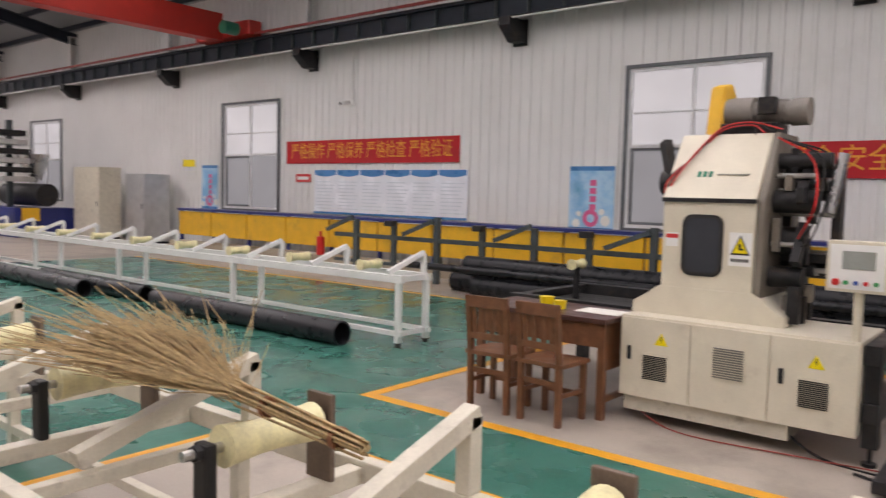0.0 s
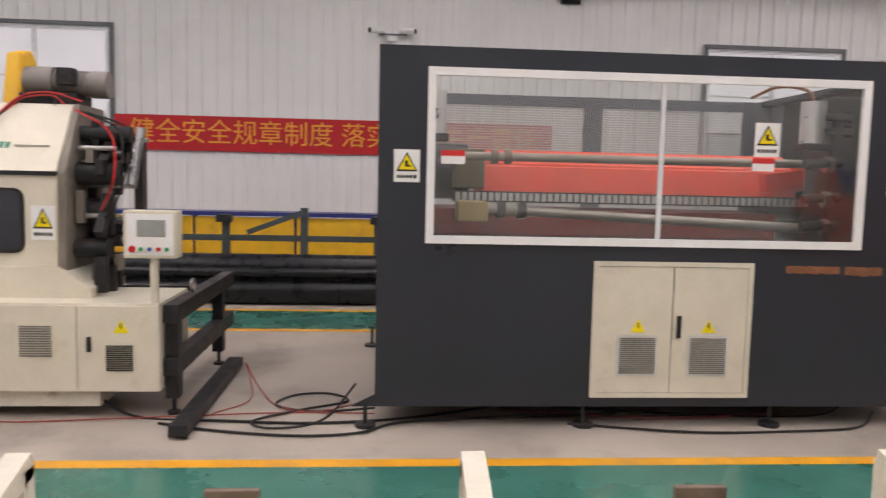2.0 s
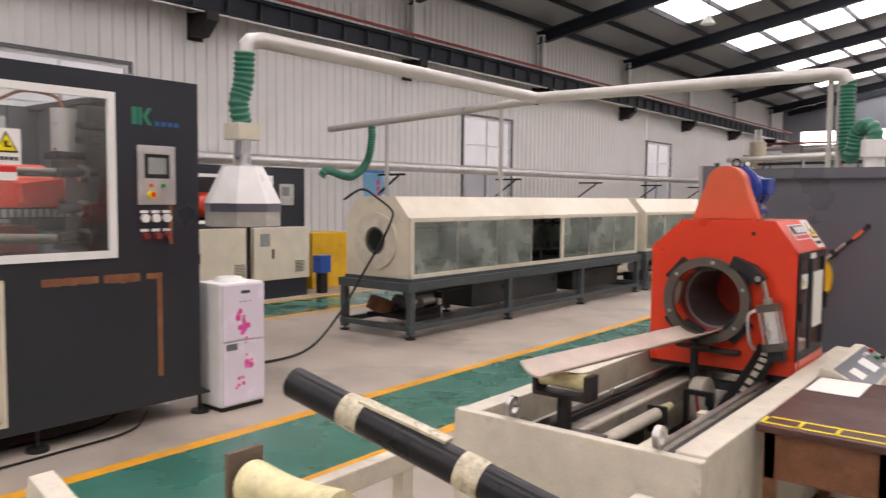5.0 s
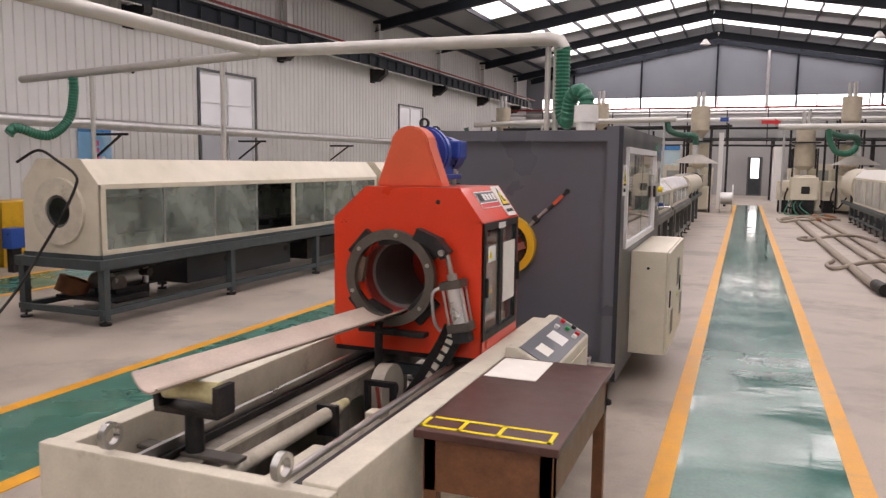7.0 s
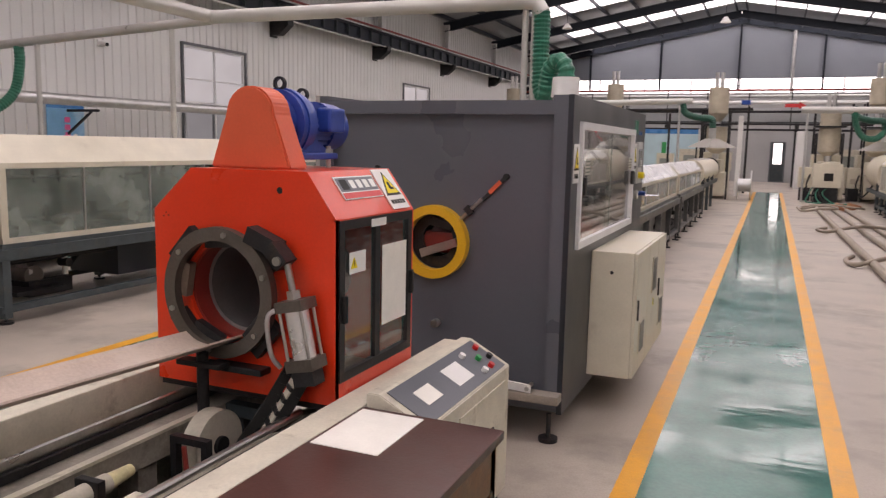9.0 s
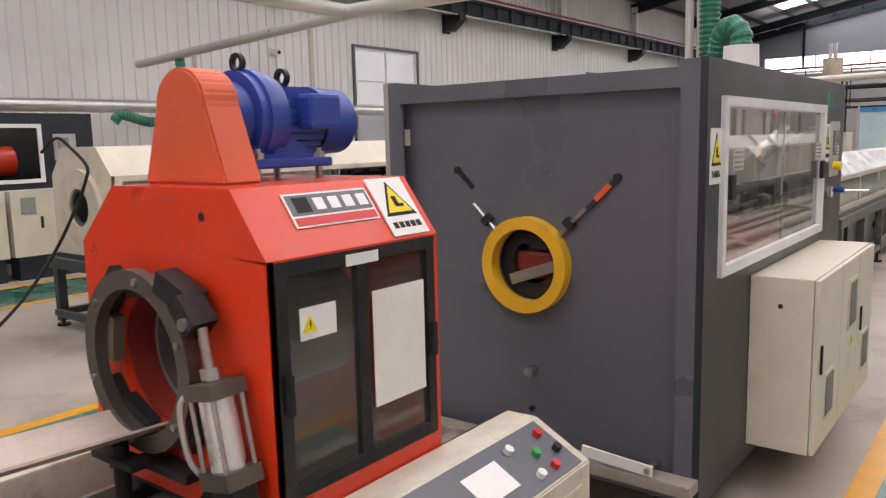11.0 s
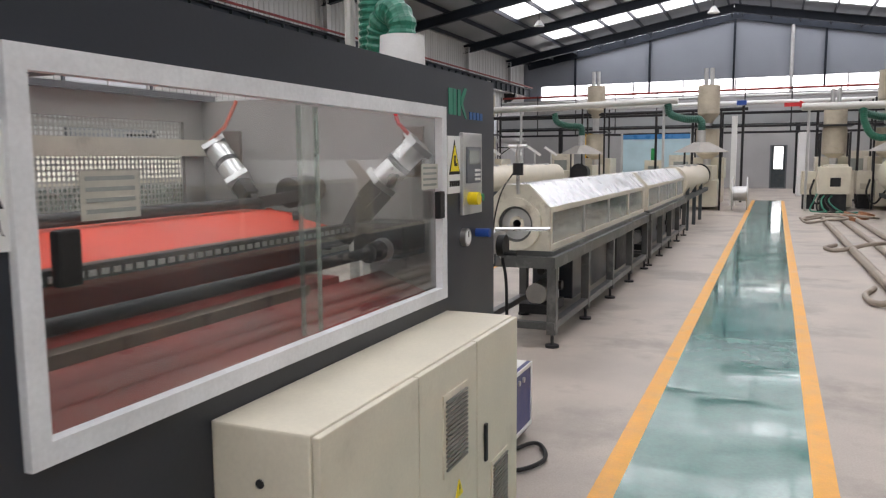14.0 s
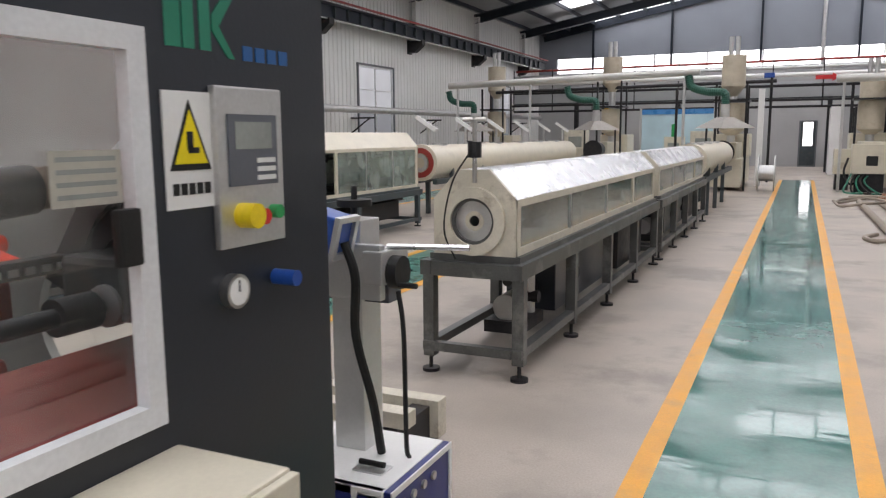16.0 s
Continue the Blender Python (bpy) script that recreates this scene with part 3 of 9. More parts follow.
# ---------- small fittings shared by the machines ----------
SIGN_WHITE = material("sign_white", (0.8, 0.8, 0.78), 0.4, 0, 0.04, 10, 0)
SIGN_YELLOW = material("sign_yellow", (0.85, 0.68, 0.0), 0.4, 0, 0.04, 10, 0)
SIGN_RED = material("sign_red", (0.65, 0.03, 0.03), 0.4, 0, 0.04, 10, 0)
LOGO_GREEN = material("logo_green", (0.008, 0.2, 0.12), 0.4, 0, 0.05, 10, 0)
LOGO_BLUE = material("logo_blue", (0.01, 0.1, 0.3), 0.4, 0, 0.05, 10, 0)
LOUVRE = material("louvre_grey", (0.45, 0.43, 0.37), 0.5, 0, 0.1, 10, 0)


def tri_pts(w, h, c=(0, 0)):
    return ((c[0] - w / 2, c[1] - h / 2), (c[0] + w / 2, c[1] - h / 2), (c[0], c[1] + h / 2))


def flat(outline, m, depth):
    bm = prism(outline, "z", 0, depth)
    bm.transform(m)
    return bm


def rect(w, h, c=(0, 0)):
    return ((c[0] - w / 2, c[1] - h / 2), (c[0] + w / 2, c[1] - h / 2), (c[0] + w / 2, c[1] + h / 2), (c[0] - w / 2, c[1] + h / 2))


def warning_sign(parent, m, w, h, text=""):
    """White plate with a black-edged yellow triangle above a line of writing."""
    p = part("warning_sign", flat(rect(w, h), m, 0.004), SIGN_WHITE, parent, "white plate with a yellow warning triangle")
    part("triangle_edge", flat(tri_pts(w * 0.84, h * 0.6, (0, h * 0.13)), m, 0.0055), INK, p)
    part("triangle", flat(tri_pts(w * 0.66, h * 0.46, (0, h * 0.115)), m, 0.007), SIGN_YELLOW, p)
    glyph = flat(rect(w * 0.12, h * 0.16, (-w * 0.02, h * 0.08)), m, 0.0082)
    merge(glyph, flat(rect(w * 0.22, h * 0.05, (w * 0.05, h * 0.0)), m, 0.0082))
    part("pictogram", glyph, INK, p)
    if text:
        lettering("writing", text, h * 0.14, m @ Matrix.Translation((0, -h * 0.33, 0.005)), INK, p, 0.0006, "", w * 0.8)
    else:
        bars = bmesh.new()
        for k in range(5):
            merge(bars, flat(rect(w * 0.12, h * 0.1, (-w * 0.32 + k * w * 0.16, -h * 0.33)), m, 0.0055))
        part("writing", bars, INK, p)
    return p


def shock_triangle(parent, m, w):
    p = part("shock_sign", flat(tri_pts(w, w * 0.88), m, 0.003), SIGN_YELLOW, parent, "yellow triangular shock sticker")
    part("bolt_mark", flat(((-w * 0.03, w * 0.2), (w * 0.06, w * 0.2), (w * 0.02, 0), (w * 0.08, 0), (-w * 0.02, -w * 0.3), (0.0, -w * 0.06), (-w * 0.07, -w * 0.06)), m, 0.004), INK, p)
    return p


SLAT_GREY = material("grille_slat_grey", (0.2, 0.19, 0.17), 0.5, 0.1, 0.1, 8, 0.02)


def louvre(parent, m, w, h, n=12, mat=None):
    p = part("vent", flat(rect(w, h), m, 0.006), CREAM if mat is None else mat, parent, "louvred vent grille")
    me = None
    for k in range(n):
        z = -h * 0.44 + (k + 0.5) * h * 0.88 / n
        part("slat", flat(rect(w * 0.86, h * 0.88 / n * 0.5, (0, z)), m, 0.012), BLACK_STEEL if mat is None else SLAT_GREY, p)
    return p


def sheet_with_hole(x0, x1, z0, z1, cx, cz, r, y0, y1, seg=40):
    """An upright sheet across y with a round hole."""
    bm = bmesh.new()
    def ring(y):
        inner, outer = [], []
        for k in range(seg):
            a = 2 * math.pi * (k + 0.5) / seg
            c, s = math.cos(a), math.sin(a)
            inner.append(bm.verts.new((cx + r * c, y, cz + r * s)))
            t = min(((x1 - cx) / c) if c > 0 else ((x0 - cx) / c), ((z1 - cz) / s) if s > 0 else ((z0 - cz) / s))
            outer.append(bm.verts.new((cx + t * c, y, cz + t * s)))
        return inner, outer
    i0, o0 = ring(y0)
    i1, o1 = ring(y1)
    for k in range(seg):
        q = (k + 1) % seg
        bm.faces.new((i0[k], i0[q], o0[q], o0[k]))
        bm.faces.new((i1[k], o1[k], o1[q], i1[q]))
        bm.faces.new((i0[k], i1[k], i1[q], i0[q]))
    for y in (y0, y1):
        for cx2, cz2 in ((x0, z0), (x1, z0), (x1, z1), (x0, z1)):
            pass
    # close the four corners
    for (cxx, czz) in ((x0, z0), (x1, z0), (x1, z1), (x0, z1)):
        for y, o in ((y0, o0), (y1, o1)):
            near = sorted(o, key=lambda v: (v.co - Vector((cxx, y, czz))).length)[:2]
            v = bm.verts.new((cxx, y, czz))
            bm.faces.new((near[0], near[1], v))
    bmesh.ops.recalc_face_normals(bm, faces=bm.faces)
    return bm


def foot(parent, x, y, h, r=0.045):
    part("levelling_foot", rod((x, y, 0.02), (x, y, h), 0.014, 8, None, rod((x, y, 0), (x, y, 0.022), r, 16)), BLACK_STEEL, parent)


def perforated():
    m = bpy.data.materials.new("perforated_sheet")
    m.use_nodes = True
    n, l = m.node_tree.nodes, m.node_tree.links
    b = n["Principled BSDF"]
    b.inputs["Base Color"].default_value = (0.45, 0.44, 0.41, 1)
    b.inputs["Roughness"].default_value = 0.5
    geo = n.new("ShaderNodeNewGeometry")
    v = n.new("ShaderNodeTexVoronoi")
    v.inputs["Scale"].default_value, v.inputs["Randomness"].default_value = 42, 0.0
    l.new(geo.outputs["Position"], v.inputs["Vector"])
    r = n.new("ShaderNodeMath")
    r.operation = "GREATER_THAN"
    r.inputs[1].default_value = 0.42
    l.new(v.outputs["Distance"], r.inputs[0])
    l.new(r.outputs[0], b.inputs["Alpha"])
    return m


PERFORATED = perforated()
AXIS_X = -1.2      # line of the near pipes
AXIS_Z = 1.07

# ---------- roller rack in the foreground ----------
rack = thing("roller_rack", (AXIS_X, 2.5, 0), "cream-painted steel roller rack for pipes with sloping side arms", "pipe rack")
for x in (-1.66, -0.74):
    part("side_rail", box(x - 0.03, x + 0.03, -3.2, 6.2, 0.6, 0.68, 0.006), CREAM_WORN, rack)
    part("bottom_rail", box(x - 0.025, x + 0.025, -3.2, 6.2, 0.14, 0.19, 0.005), CREAM_WORN, rack)
ARMS = [4.68 - 1.1 * k for k in range(7)]
for y in ARMS:
    part("arm_post", box(-1.69, -1.63, y - 0.03, y + 0.03, 0.68, 0.93, 0.006), CREAM_WORN, rack)
    part("sloping_arm", beam((-1.68, y, 0.93), (-0.95, y, 0.7), 0.06, 0.06), CREAM_WORN, rack)
    part("cross_bar", box(-1.63, -0.77, y - 0.025, y + 0.025, 0.6, 0.65, 0.005), CREAM_WORN, rack)
for y in ARMS[::2] + [6.1]:
    for x in (-1.66, -0.74):
        part("leg", box(x - 0.03, x + 0.03, y - 0.1, y - 0.04, 0, 0.6, 0.005), CREAM_WORN, rack)


def hourglass(x0, x1, y, z, r, waist):
    own = bmesh.new()
    n, seg, rings = 12, 20, []
    for i in range(n + 1):
        t = i / n
        rr = r - (r - waist) * math.sin(math.pi * t) ** 1.3
        rings.append([own.verts.new((x0 + (x1 - x0) * t, y + rr * math.cos(a), z + rr * math.sin(a))) for a in [2 * math.pi * k / seg for k in range(seg)]])
    for a, b in zip(rings, rings[1:]):
        for k in range(seg):
            own.faces.new((a[k], a[(k + 1) % seg], b[(k + 1) % seg], b[k]))
    own.faces.new(rings[0])
    own.faces.new(rings[-1][::-1])
    bmesh.ops.recalc_face_normals(own, faces=own.faces)
    return own


PLATE_BROWN = material("rusty_brown_plate", (0.17, 0.125, 0.095), 0.55, 0.3, 0.25, 9, 0.06, (0.08, 0.06, 0.05), 0.5)
for k in range(7):
    y = 5.14 - 1.057 * k
    part("roller", hourglass(-1.43, -1.08, y, 0.86, 0.064, 0.052), ROLLER, rack, "pale yellow plastic hourglass roller", True)
    part("axle", rod((-1.5, y, 0.86), (-0.95, y, 0.86), 0.016, 10), BARE_STEEL, rack)
    part("bearing_plate", box(-1.475, -1.455, y - 0.06, y + 0.06, 0.66, 0.95, 0.004), PLATE_BROWN, rack)
    part("roller_end", rod((-1.43, y, 0.86), (-1.448, y, 0.86), 0.045, 16), PLATE_BROWN, rack, "", True)
    part("bearing_block", box(-1.045, -1.005, y - 0.035, y + 0.035, 0.66, 0.885, 0.012), RUBBER, rack)
    part("bearing_nut", rod((-1.005, y, 0.86), (-0.985, y, 0.86), 0.026, 6), BLACK_STEEL, rack)
    part("roller_beam", box(-1.63, -0.77, y - 0.035, y + 0.035, 0.6, 0.66, 0.005), CREAM_WORN, rack)

tp = thing("plastic_pipe", (-1.3, 5.55, 0.9), "black plastic pipe bound with clear tape, lying across the rack", "pipe")
P0, P1 = Vector((-1.79, 5.6, 1.0)), Vector((-0.42, 5.75, 0.65))
part("pipe", pipe_ring(P0, P1, 0.056, 0.047, 28), BLACK_PE, tp, "", True)
TAPE = material("clear_tape", (0.55, 0.5, 0.36), 0.3, 0, 0.3, 30, 0.2)
for t in (0.17, 0.5):
    a, b = P0.lerp(P1, t), P0.lerp(P1, t + 0.06)
    part("tape_wrap", pipe_ring(a, b, 0.0595, 0.0545, 28), TAPE, tp, "crumpled clear tape", True)
part("tape_tail", beam(P0.lerp(P1, 0.22) + Vector((0, 0, 0.058)), P0.lerp(P1, 0.46) + Vector((0, 0.012, 0.062)), 0.05, 0.01), TAPE, tp)

# ---------- broom ----------
br = thing("broom", (-1.1, 0.5, 0.95), "besom broom of dry twigs lying on the pipe rack", "broom")
random.seed(11)
tips = bmesh.new()
heart = Vector((-1.17, 0.75, 1.0))
for k in range(700):
    a = Vector((-1.15 + random.gauss(0, 0.012), 0.85 + random.uniform(-0.12, 0.1), 1.0 + random.gauss(0, 0.01)))
    spread = random.gauss(0, 0.11)
    far = Vector((-1.22 + spread * 1.35, 0.34 - random.random() ** 0.6 * 0.42 - spread * 0.6, 0.99 + abs(random.gauss(0, 0.08)) + random.gauss(0, 0.02)))
    mid = a.lerp(far, 0.5) + Vector((random.gauss(0, 0.02), 0, random.gauss(0.01, 0.02)))
    for p, q in ((a, mid), (mid, far)):
        rod(p, q, 0.0028, 3, 0.0018, tips, False)
part("bristles", tips, BRUSH, br, "loose bundle of pale dry twigs")
stems = bmesh.new()
for k in range(26):
    o = Vector((random.gauss(0, 0.011), 0, random.gauss(0, 0.011)))
    rod(Vector((-1.15, 0.9, 1.0)) + o * 1.6, Vector((-1.08, 1.5, 0.985)) + o, 0.004, 5, None, stems)
part("stick_bundle", stems, BRUSH, br)
for t in (0.25, 0.8):
    c = Vector((-1.15, 0.9, 1.0)).lerp(Vector((-1.08, 1.5, 0.985)), t)
    part("binding", rod(c, c + Vector((0.002, 0.02, 0)), 0.031, 12), RUST, br)

# ---------- cutter bed ----------
bed = thing("cutter_bed", (AXIS_X, 8, 0), "cream steel bed with slide rails below the red pipe chamfering head", "machine bed")
BX0, BX1, BY0, BY1 = -1.77, -0.66, 6.5, 9.2
part("end_plate", box(BX0, BX1, BY0, BY0 + 0.05, 0.08, 0.72, 0.006), CREAM_WORN, bed)
part("side_wall", box(BX0, BX0 + 0.1, BY0 + 0.05, BY1, 0.08, 0.715, 0.006), CREAM_WORN, bed)
part("side_wall", box(BX1 - 0.12, BX1, BY0 + 0.05, BY1, 0.08, 0.73, 0.006), CREAM_WORN, bed)
# bed's inner parts: greasy cream, darkened for the shade between the walls
GREASY_SHADE = material("shaded_greasy_bed_paint", (0.33, 0.3, 0.25), 0.5, 0.05, 0.25, 6, 0.06, (0.06, 0.05, 0.04), 0.6, 0, 0.5)
part("slide_rail", box(BX0 + 0.27, BX0 + 0.29, BY0 + 0.05, BY1, 0.62, 0.665, 0.003), BARE_STEEL, bed)
part("slide_rail", box(BX0 + 0.29, BX0 + 0.312, BY0 + 0.05, BY1, 0.6, 0.63, 0.003), BLACK_STEEL, bed)
part("slide_rail", box(BX1 - 0.2, BX1 - 0.135, BY0 + 0.05, BY1, 0.62, 0.68, 0.004), BLACK_STEEL, bed)
part("slide_edge", box(BX1 - 0.135, BX1 - 0.122, BY0 + 0.05, BY1, 0.66, 0.69, 0.002), BARE_STEEL, bed)
part("rail_beam", box(BX0 + 0.2, BX0 + 0.42, BY0 + 0.05, BY1, 0.5, 0.6, 0.004), GREASY_SHADE, bed)
part("rail_lip", box(BX0 + 0.4, BX0 + 0.43, BY0 + 0.4, 8.2, 0.6, 0.612), CREAM_WORN, bed)
part("rail_beam", box(BX1 - 0.34, BX1 - 0.2, BY0 + 0.05, BY1, 0.44, 0.62, 0.004), GREASY_SHADE, bed)
part("inner_ledge", box(BX0 + 0.1, BX0 + 0.2, BY0 + 0.05, BY1, 0.5, 0.55, 0.004), GREASY_SHADE, bed)
# pan coloured near-black for the shade deep in the bed
part("floor_pan", box(BX0 + 0.1, BX1 - 0.12, BY0 + 0.05, BY1, 0.08, 0.12), INSIDE_SHADE, bed)
part("conduit", rod((BX0 + 0.5, BY0 + 0.1, 0.56), (BX0 + 0.5, 7.62, 0.56), 0.032, 14), CREAM_WORN, bed, "dusty round conduit", True)
part("conduit_cap", rod((BX0 + 0.5, 7.62, 0.56), (BX0 + 0.5, 7.72, 0.565), 0.028, 12, 0.02), ROLLER, bed, "", True)
part("conduit_clip", box(BX0 + 0.45, BX0 + 0.55, 7.54, 7.57, 0.46, 0.6, 0.004), BLACK_STEEL, bed)
for y in (7.05, 7.85, 8.55):
    part("inner_post", box(BX0 + 0.3, BX0 + 0.4, y, y + 0.09, 0.12, 0.5, 0.004), GREASY_SHADE, bed)
    part("inner_post", box(BX1 - 0.31, BX1 - 0.24, y, y + 0.07, 0.12, 0.44, 0.004), GREASY_SHADE, bed)
part("pulley", rod((-1.27, 8.08, 0.53), (-1.2, 8.08, 0.53), 0.13, 28), CREAM_WORN, bed, "", True)
part("pulley_hub", rod((-1.2, 8.08, 0.53), (-1.185, 8.08, 0.53), 0.035, 16), BLACK_STEEL, bed, "", True)
part("stop_block", box(-1.02, -0.94, 7.42, 7.49, 0.5, 0.64, 0.005), CREAM_WORN, bed)
part("cross_plate", box(BX0 + 0.42, BX1 - 0.2, BY0 + 0.05, BY0 + 0.24, 0.6, 0.63, 0.004), CREAM_WORN, bed)
part("corner_shelf", box(BX1 - 0.42, BX1 - 0.13, BY0 + 0.06, 7.12, 0.58, 0.6, 0.004), CREAM_WORN, bed)
part("cable_frame", frame_y(BX0 + 0.5, BX0 + 0.66, 7.9, 7.93, 0.2, 0.62, 0.025), BLACK_STEEL, bed)
part("loose_cable", hose([(BX0 + 0.58, 7.88, 0.6), (BX0 + 0.6, 7.87, 0.45), (BX0 + 0.56, 7.88, 0.3), (BX0 + 0.6, 7.86, 0.2)], 0.009, 6), DEEP_RED, bed)
part("cross_arch", frame_y(BX0 + 0.42, BX0 + 0.66, 8.3, 8.35, 0.12, 0.6, 0.05), STEEL_GREY, bed)
part("screw_rod", rod((-0.93, 6.6, 0.66), (-0.93, 8.2, 0.66), 0.014, 10), BARE_STEEL, bed, "", True)
for x, y in ((-1.48, 6.525), (-0.83, 6.525), (-1.7, 9.1)):
    part("lifting_eye", pipe_ring((x - 0.012, y, 0.775), (x + 0.012, y, 0.775), 0.045, 0.028, 18), BARE_STEEL, bed, "", True)
for x in (BX0 + 0.05, BX1 - 0.06):
    for y in (6.7, 8.0, 9.1):
        part("leg", box(x - 0.04, x + 0.04, y - 0.05, y + 0.05, 0, 0.08), BLACK_STEEL, bed)
# half-round tray that carries the pipe in
JAW_BASE = material("greasy_bar", (0.11, 0.1, 0.09), 0.5, 0.3, 0.2, 8, 0.06)
tray = thing("half_pipe_tray", (-1.27, 7.4, 0.7), "dusty half-round tray of cut pipe on a black stand", "tray")
own = bmesh.new()
rows = []
for y, skew, xm in ((6.6, 0.12, -1.46), (8.24, -0.05, -1.28)):
    ring = []
    for k in range(13):
        a = math.pi * (1.278 + 0.444 * k / 12)
        ring.append((0.175 * math.cos(a), 0.175 * math.sin(a), skew * (1 - k / 12)))
    rows.append([own.verts.new((xm + c, y + d, 1.055 + q)) for c, q, d in ring])
    rows.append([own.verts.new((xm + c * 0.96, y + d, 1.055 + q * 0.955)) for c, q, d in ring])
o0, i0, o1, i1 = rows
for k in range(12):
    own.faces.new((o0[k], o0[k + 1], o1[k + 1], o1[k]))
    own.faces.new((i0[k], i1[k], i1[k + 1], i0[k + 1]))
    own.faces.new((o0[k], i0[k], i0[k + 1], o0[k + 1]))
    own.faces.new((o1[k], o1[k + 1], i1[k + 1], i1[k]))
own.faces.new((o0[0], o1[0], i1[0], i0[0]))
own.faces.new((o0[12], i0[12], i1[12], o1[12]))
bmesh.ops.recalc_face_normals(own, faces=own.faces)
TRAY = material("dusty_pink_plastic", (0.46, 0.37, 0.31), 0.45, 0, 0.18, 5, 0.05, (0.62, 0.54, 0.46), 0.5)
part("half_pipe", own, TRAY, tray, "", True)
x, y = -1.42, 6.86
part("cradle", box(x - 0.14, x + 0.14, y - 0.05, y + 0.05, 0.76, 0.78, 0.004), BLACK_STEEL, tray)
for d in (-0.13, 0.13):
    part("cradle_cheek", box(x + d - 0.012, x + d + 0.012, y - 0.05, y + 0.05, 0.775, 0.875, 0.004), BLACK_STEEL, tray)
part("cradle_roller", hourglass(x - 0.115, x + 0.115, y, 0.84, 0.042, 0.034), ROLLER, tray, "", True)
part("stand_base", box(x - 0.24, x + 0.2, y - 0.035, y + 0.035, 0.6, 0.615, 0.004), JAW_BASE, tray)
part("stand_post", rod((x, y, 0.615), (x, y, 0.76), 0.034, 14), BLACK_STEEL, tray, "", True)
x, y = -1.29, 8.1
part("cradle", box(x - 0.1, x + 0.1, y - 0.03, y + 0.03, 0.815, 0.835, 0.004), BLACK_STEEL, tray)
part("stand_post", rod((x, y, 0.3), (x, y, 0.865), 0.022, 14), BLACK_STEEL, tray, "", True)
part("stand_base", box(x - 0.06, x + 0.06, y - 0.035, y + 0.035, 0.12, 0.3, 0.004), GREASY_SHADE, tray)

# ---------- red chamfering head ----------
head = thing("chamfering_machine", (AXIS_X, 8.5, 0.66), "bright red pipe chamfering machine with a round jaw and blue motor", "machine")
FX0, FX1, FY0, FY1 = -1.605, -0.785, 8.21, 8.84
BL, BR = 0.185, 0.12
front = [(FX0, 0.7), (FX1, 0.7), (FX1, 1.375), (FX1 - BR, 1.54), (FX0 + BL, 1.54), (FX0, 1.375)]
# shell with a round opening: front sheet from fan, plus sides, roof and back
fr = sheet_with_hole(FX0 + 0.002, FX1 - 0.002, 0.7, 1.375, -1.25, 1.085, 0.19, FY0, FY0 + 0.02)
prism(((FX0, 1.375), (FX1, 1.375), (FX1 - BR, 1.54), (FX0 + BL, 1.54)), "y", FY0, FY0 + 0.02, 0, fr)
part("front_sheet", fr, RED_PAINT, head)
part("back_sheet", prism(front, "y", FY1 - 0.02, FY1), RED_PAINT, head)
part("side_sheet", box(FX0, FX0 + 0.02, FY0 + 0.02, FY1 - 0.02, 0.7, 1.375), RED_PAINT, head)
for x0, x1, s in ((FX0, FX0 + BL, 1), (FX1 - BR, FX1, -1)):
    za, zb = (1.375, 1.54) if s > 0 else (1.54, 1.375)
    part("bevel_sheet", prism(((x0, za), (x1, zb), (x1, zb - 0.02), (x0, za - 0.02)), "y", FY0 + 0.02, FY1 - 0.02), RED_PAINT, head)
part("top_sheet", box(FX0 + BL, FX1 - BR, FY0 + 0.02, FY1 - 0.02, 1.52, 1.54), RED_PAINT, head)
part("sill", box(FX1 - 0.03, FX1, FY0 + 0.02, FY1 - 0.02, 0.7, 0.78), RED_PAINT, head)
part("base_plate", box(FX0, FX1, FY0 + 0.02, FY1 - 0.02, 0.67, 0.7), BLACK_STEEL, head)
door = part("door_frame", frame_x(FX1 - 0.022, FX1 + 0.004, FY0 + 0.02, FY1 - 0.02, 0.78, 1.37, 0.035), BLACK_STEEL, head)
ym = (FY0 + FY1) / 2
for y0, y1 in ((FY0 + 0.055, ym - 0.01), (ym + 0.01, FY1 - 0.055)):
    part("pane", box(FX1 - 0.012, FX1 - 0.006, y0, y1, 0.815, 1.335), GLASS, door, "clear plastic door pane")
part("door_stile", box(FX1 - 0.018, FX1 + 0.002, ym - 0.025, ym + 0.015, 0.815, 1.335), BLACK_STEEL, door)
part("paper_notice", box(FX1 + 0.001, FX1 + 0.003, ym + 0.03, FY1 - 0.07, 0.93, 1.25), PAPER, door, "blank yellowed notice taped on the pane")
part("handle", box(FX1 + 0.004, FX1 + 0.022, FY1 - 0.05, FY1 - 0.03, 1.02, 1.12, 0.005), RUBBER, door)
part("handle", box(FX1 + 0.004, FX1 + 0.022, FY0 + 0.03, FY0 + 0.05, 1.0, 1.1, 0.005), RUBBER, door)
lbl = part("warning_label", box(FX1 + 0.001, FX1 + 0.003, FY0 + 0.09, FY0 + 0.21, 1.17, 1.25), SIGN_WHITE, door)
shock_triangle(lbl, on_x(FX1 + 0.003, FY0 + 0.12, 1.21), 0.045)
part("label_strip", box(FX1 + 0.0045, FX1 + 0.006, FY0 + 0.25, FY0 + 0.37, 1.33, 1.36), SIGN_WHITE, head)
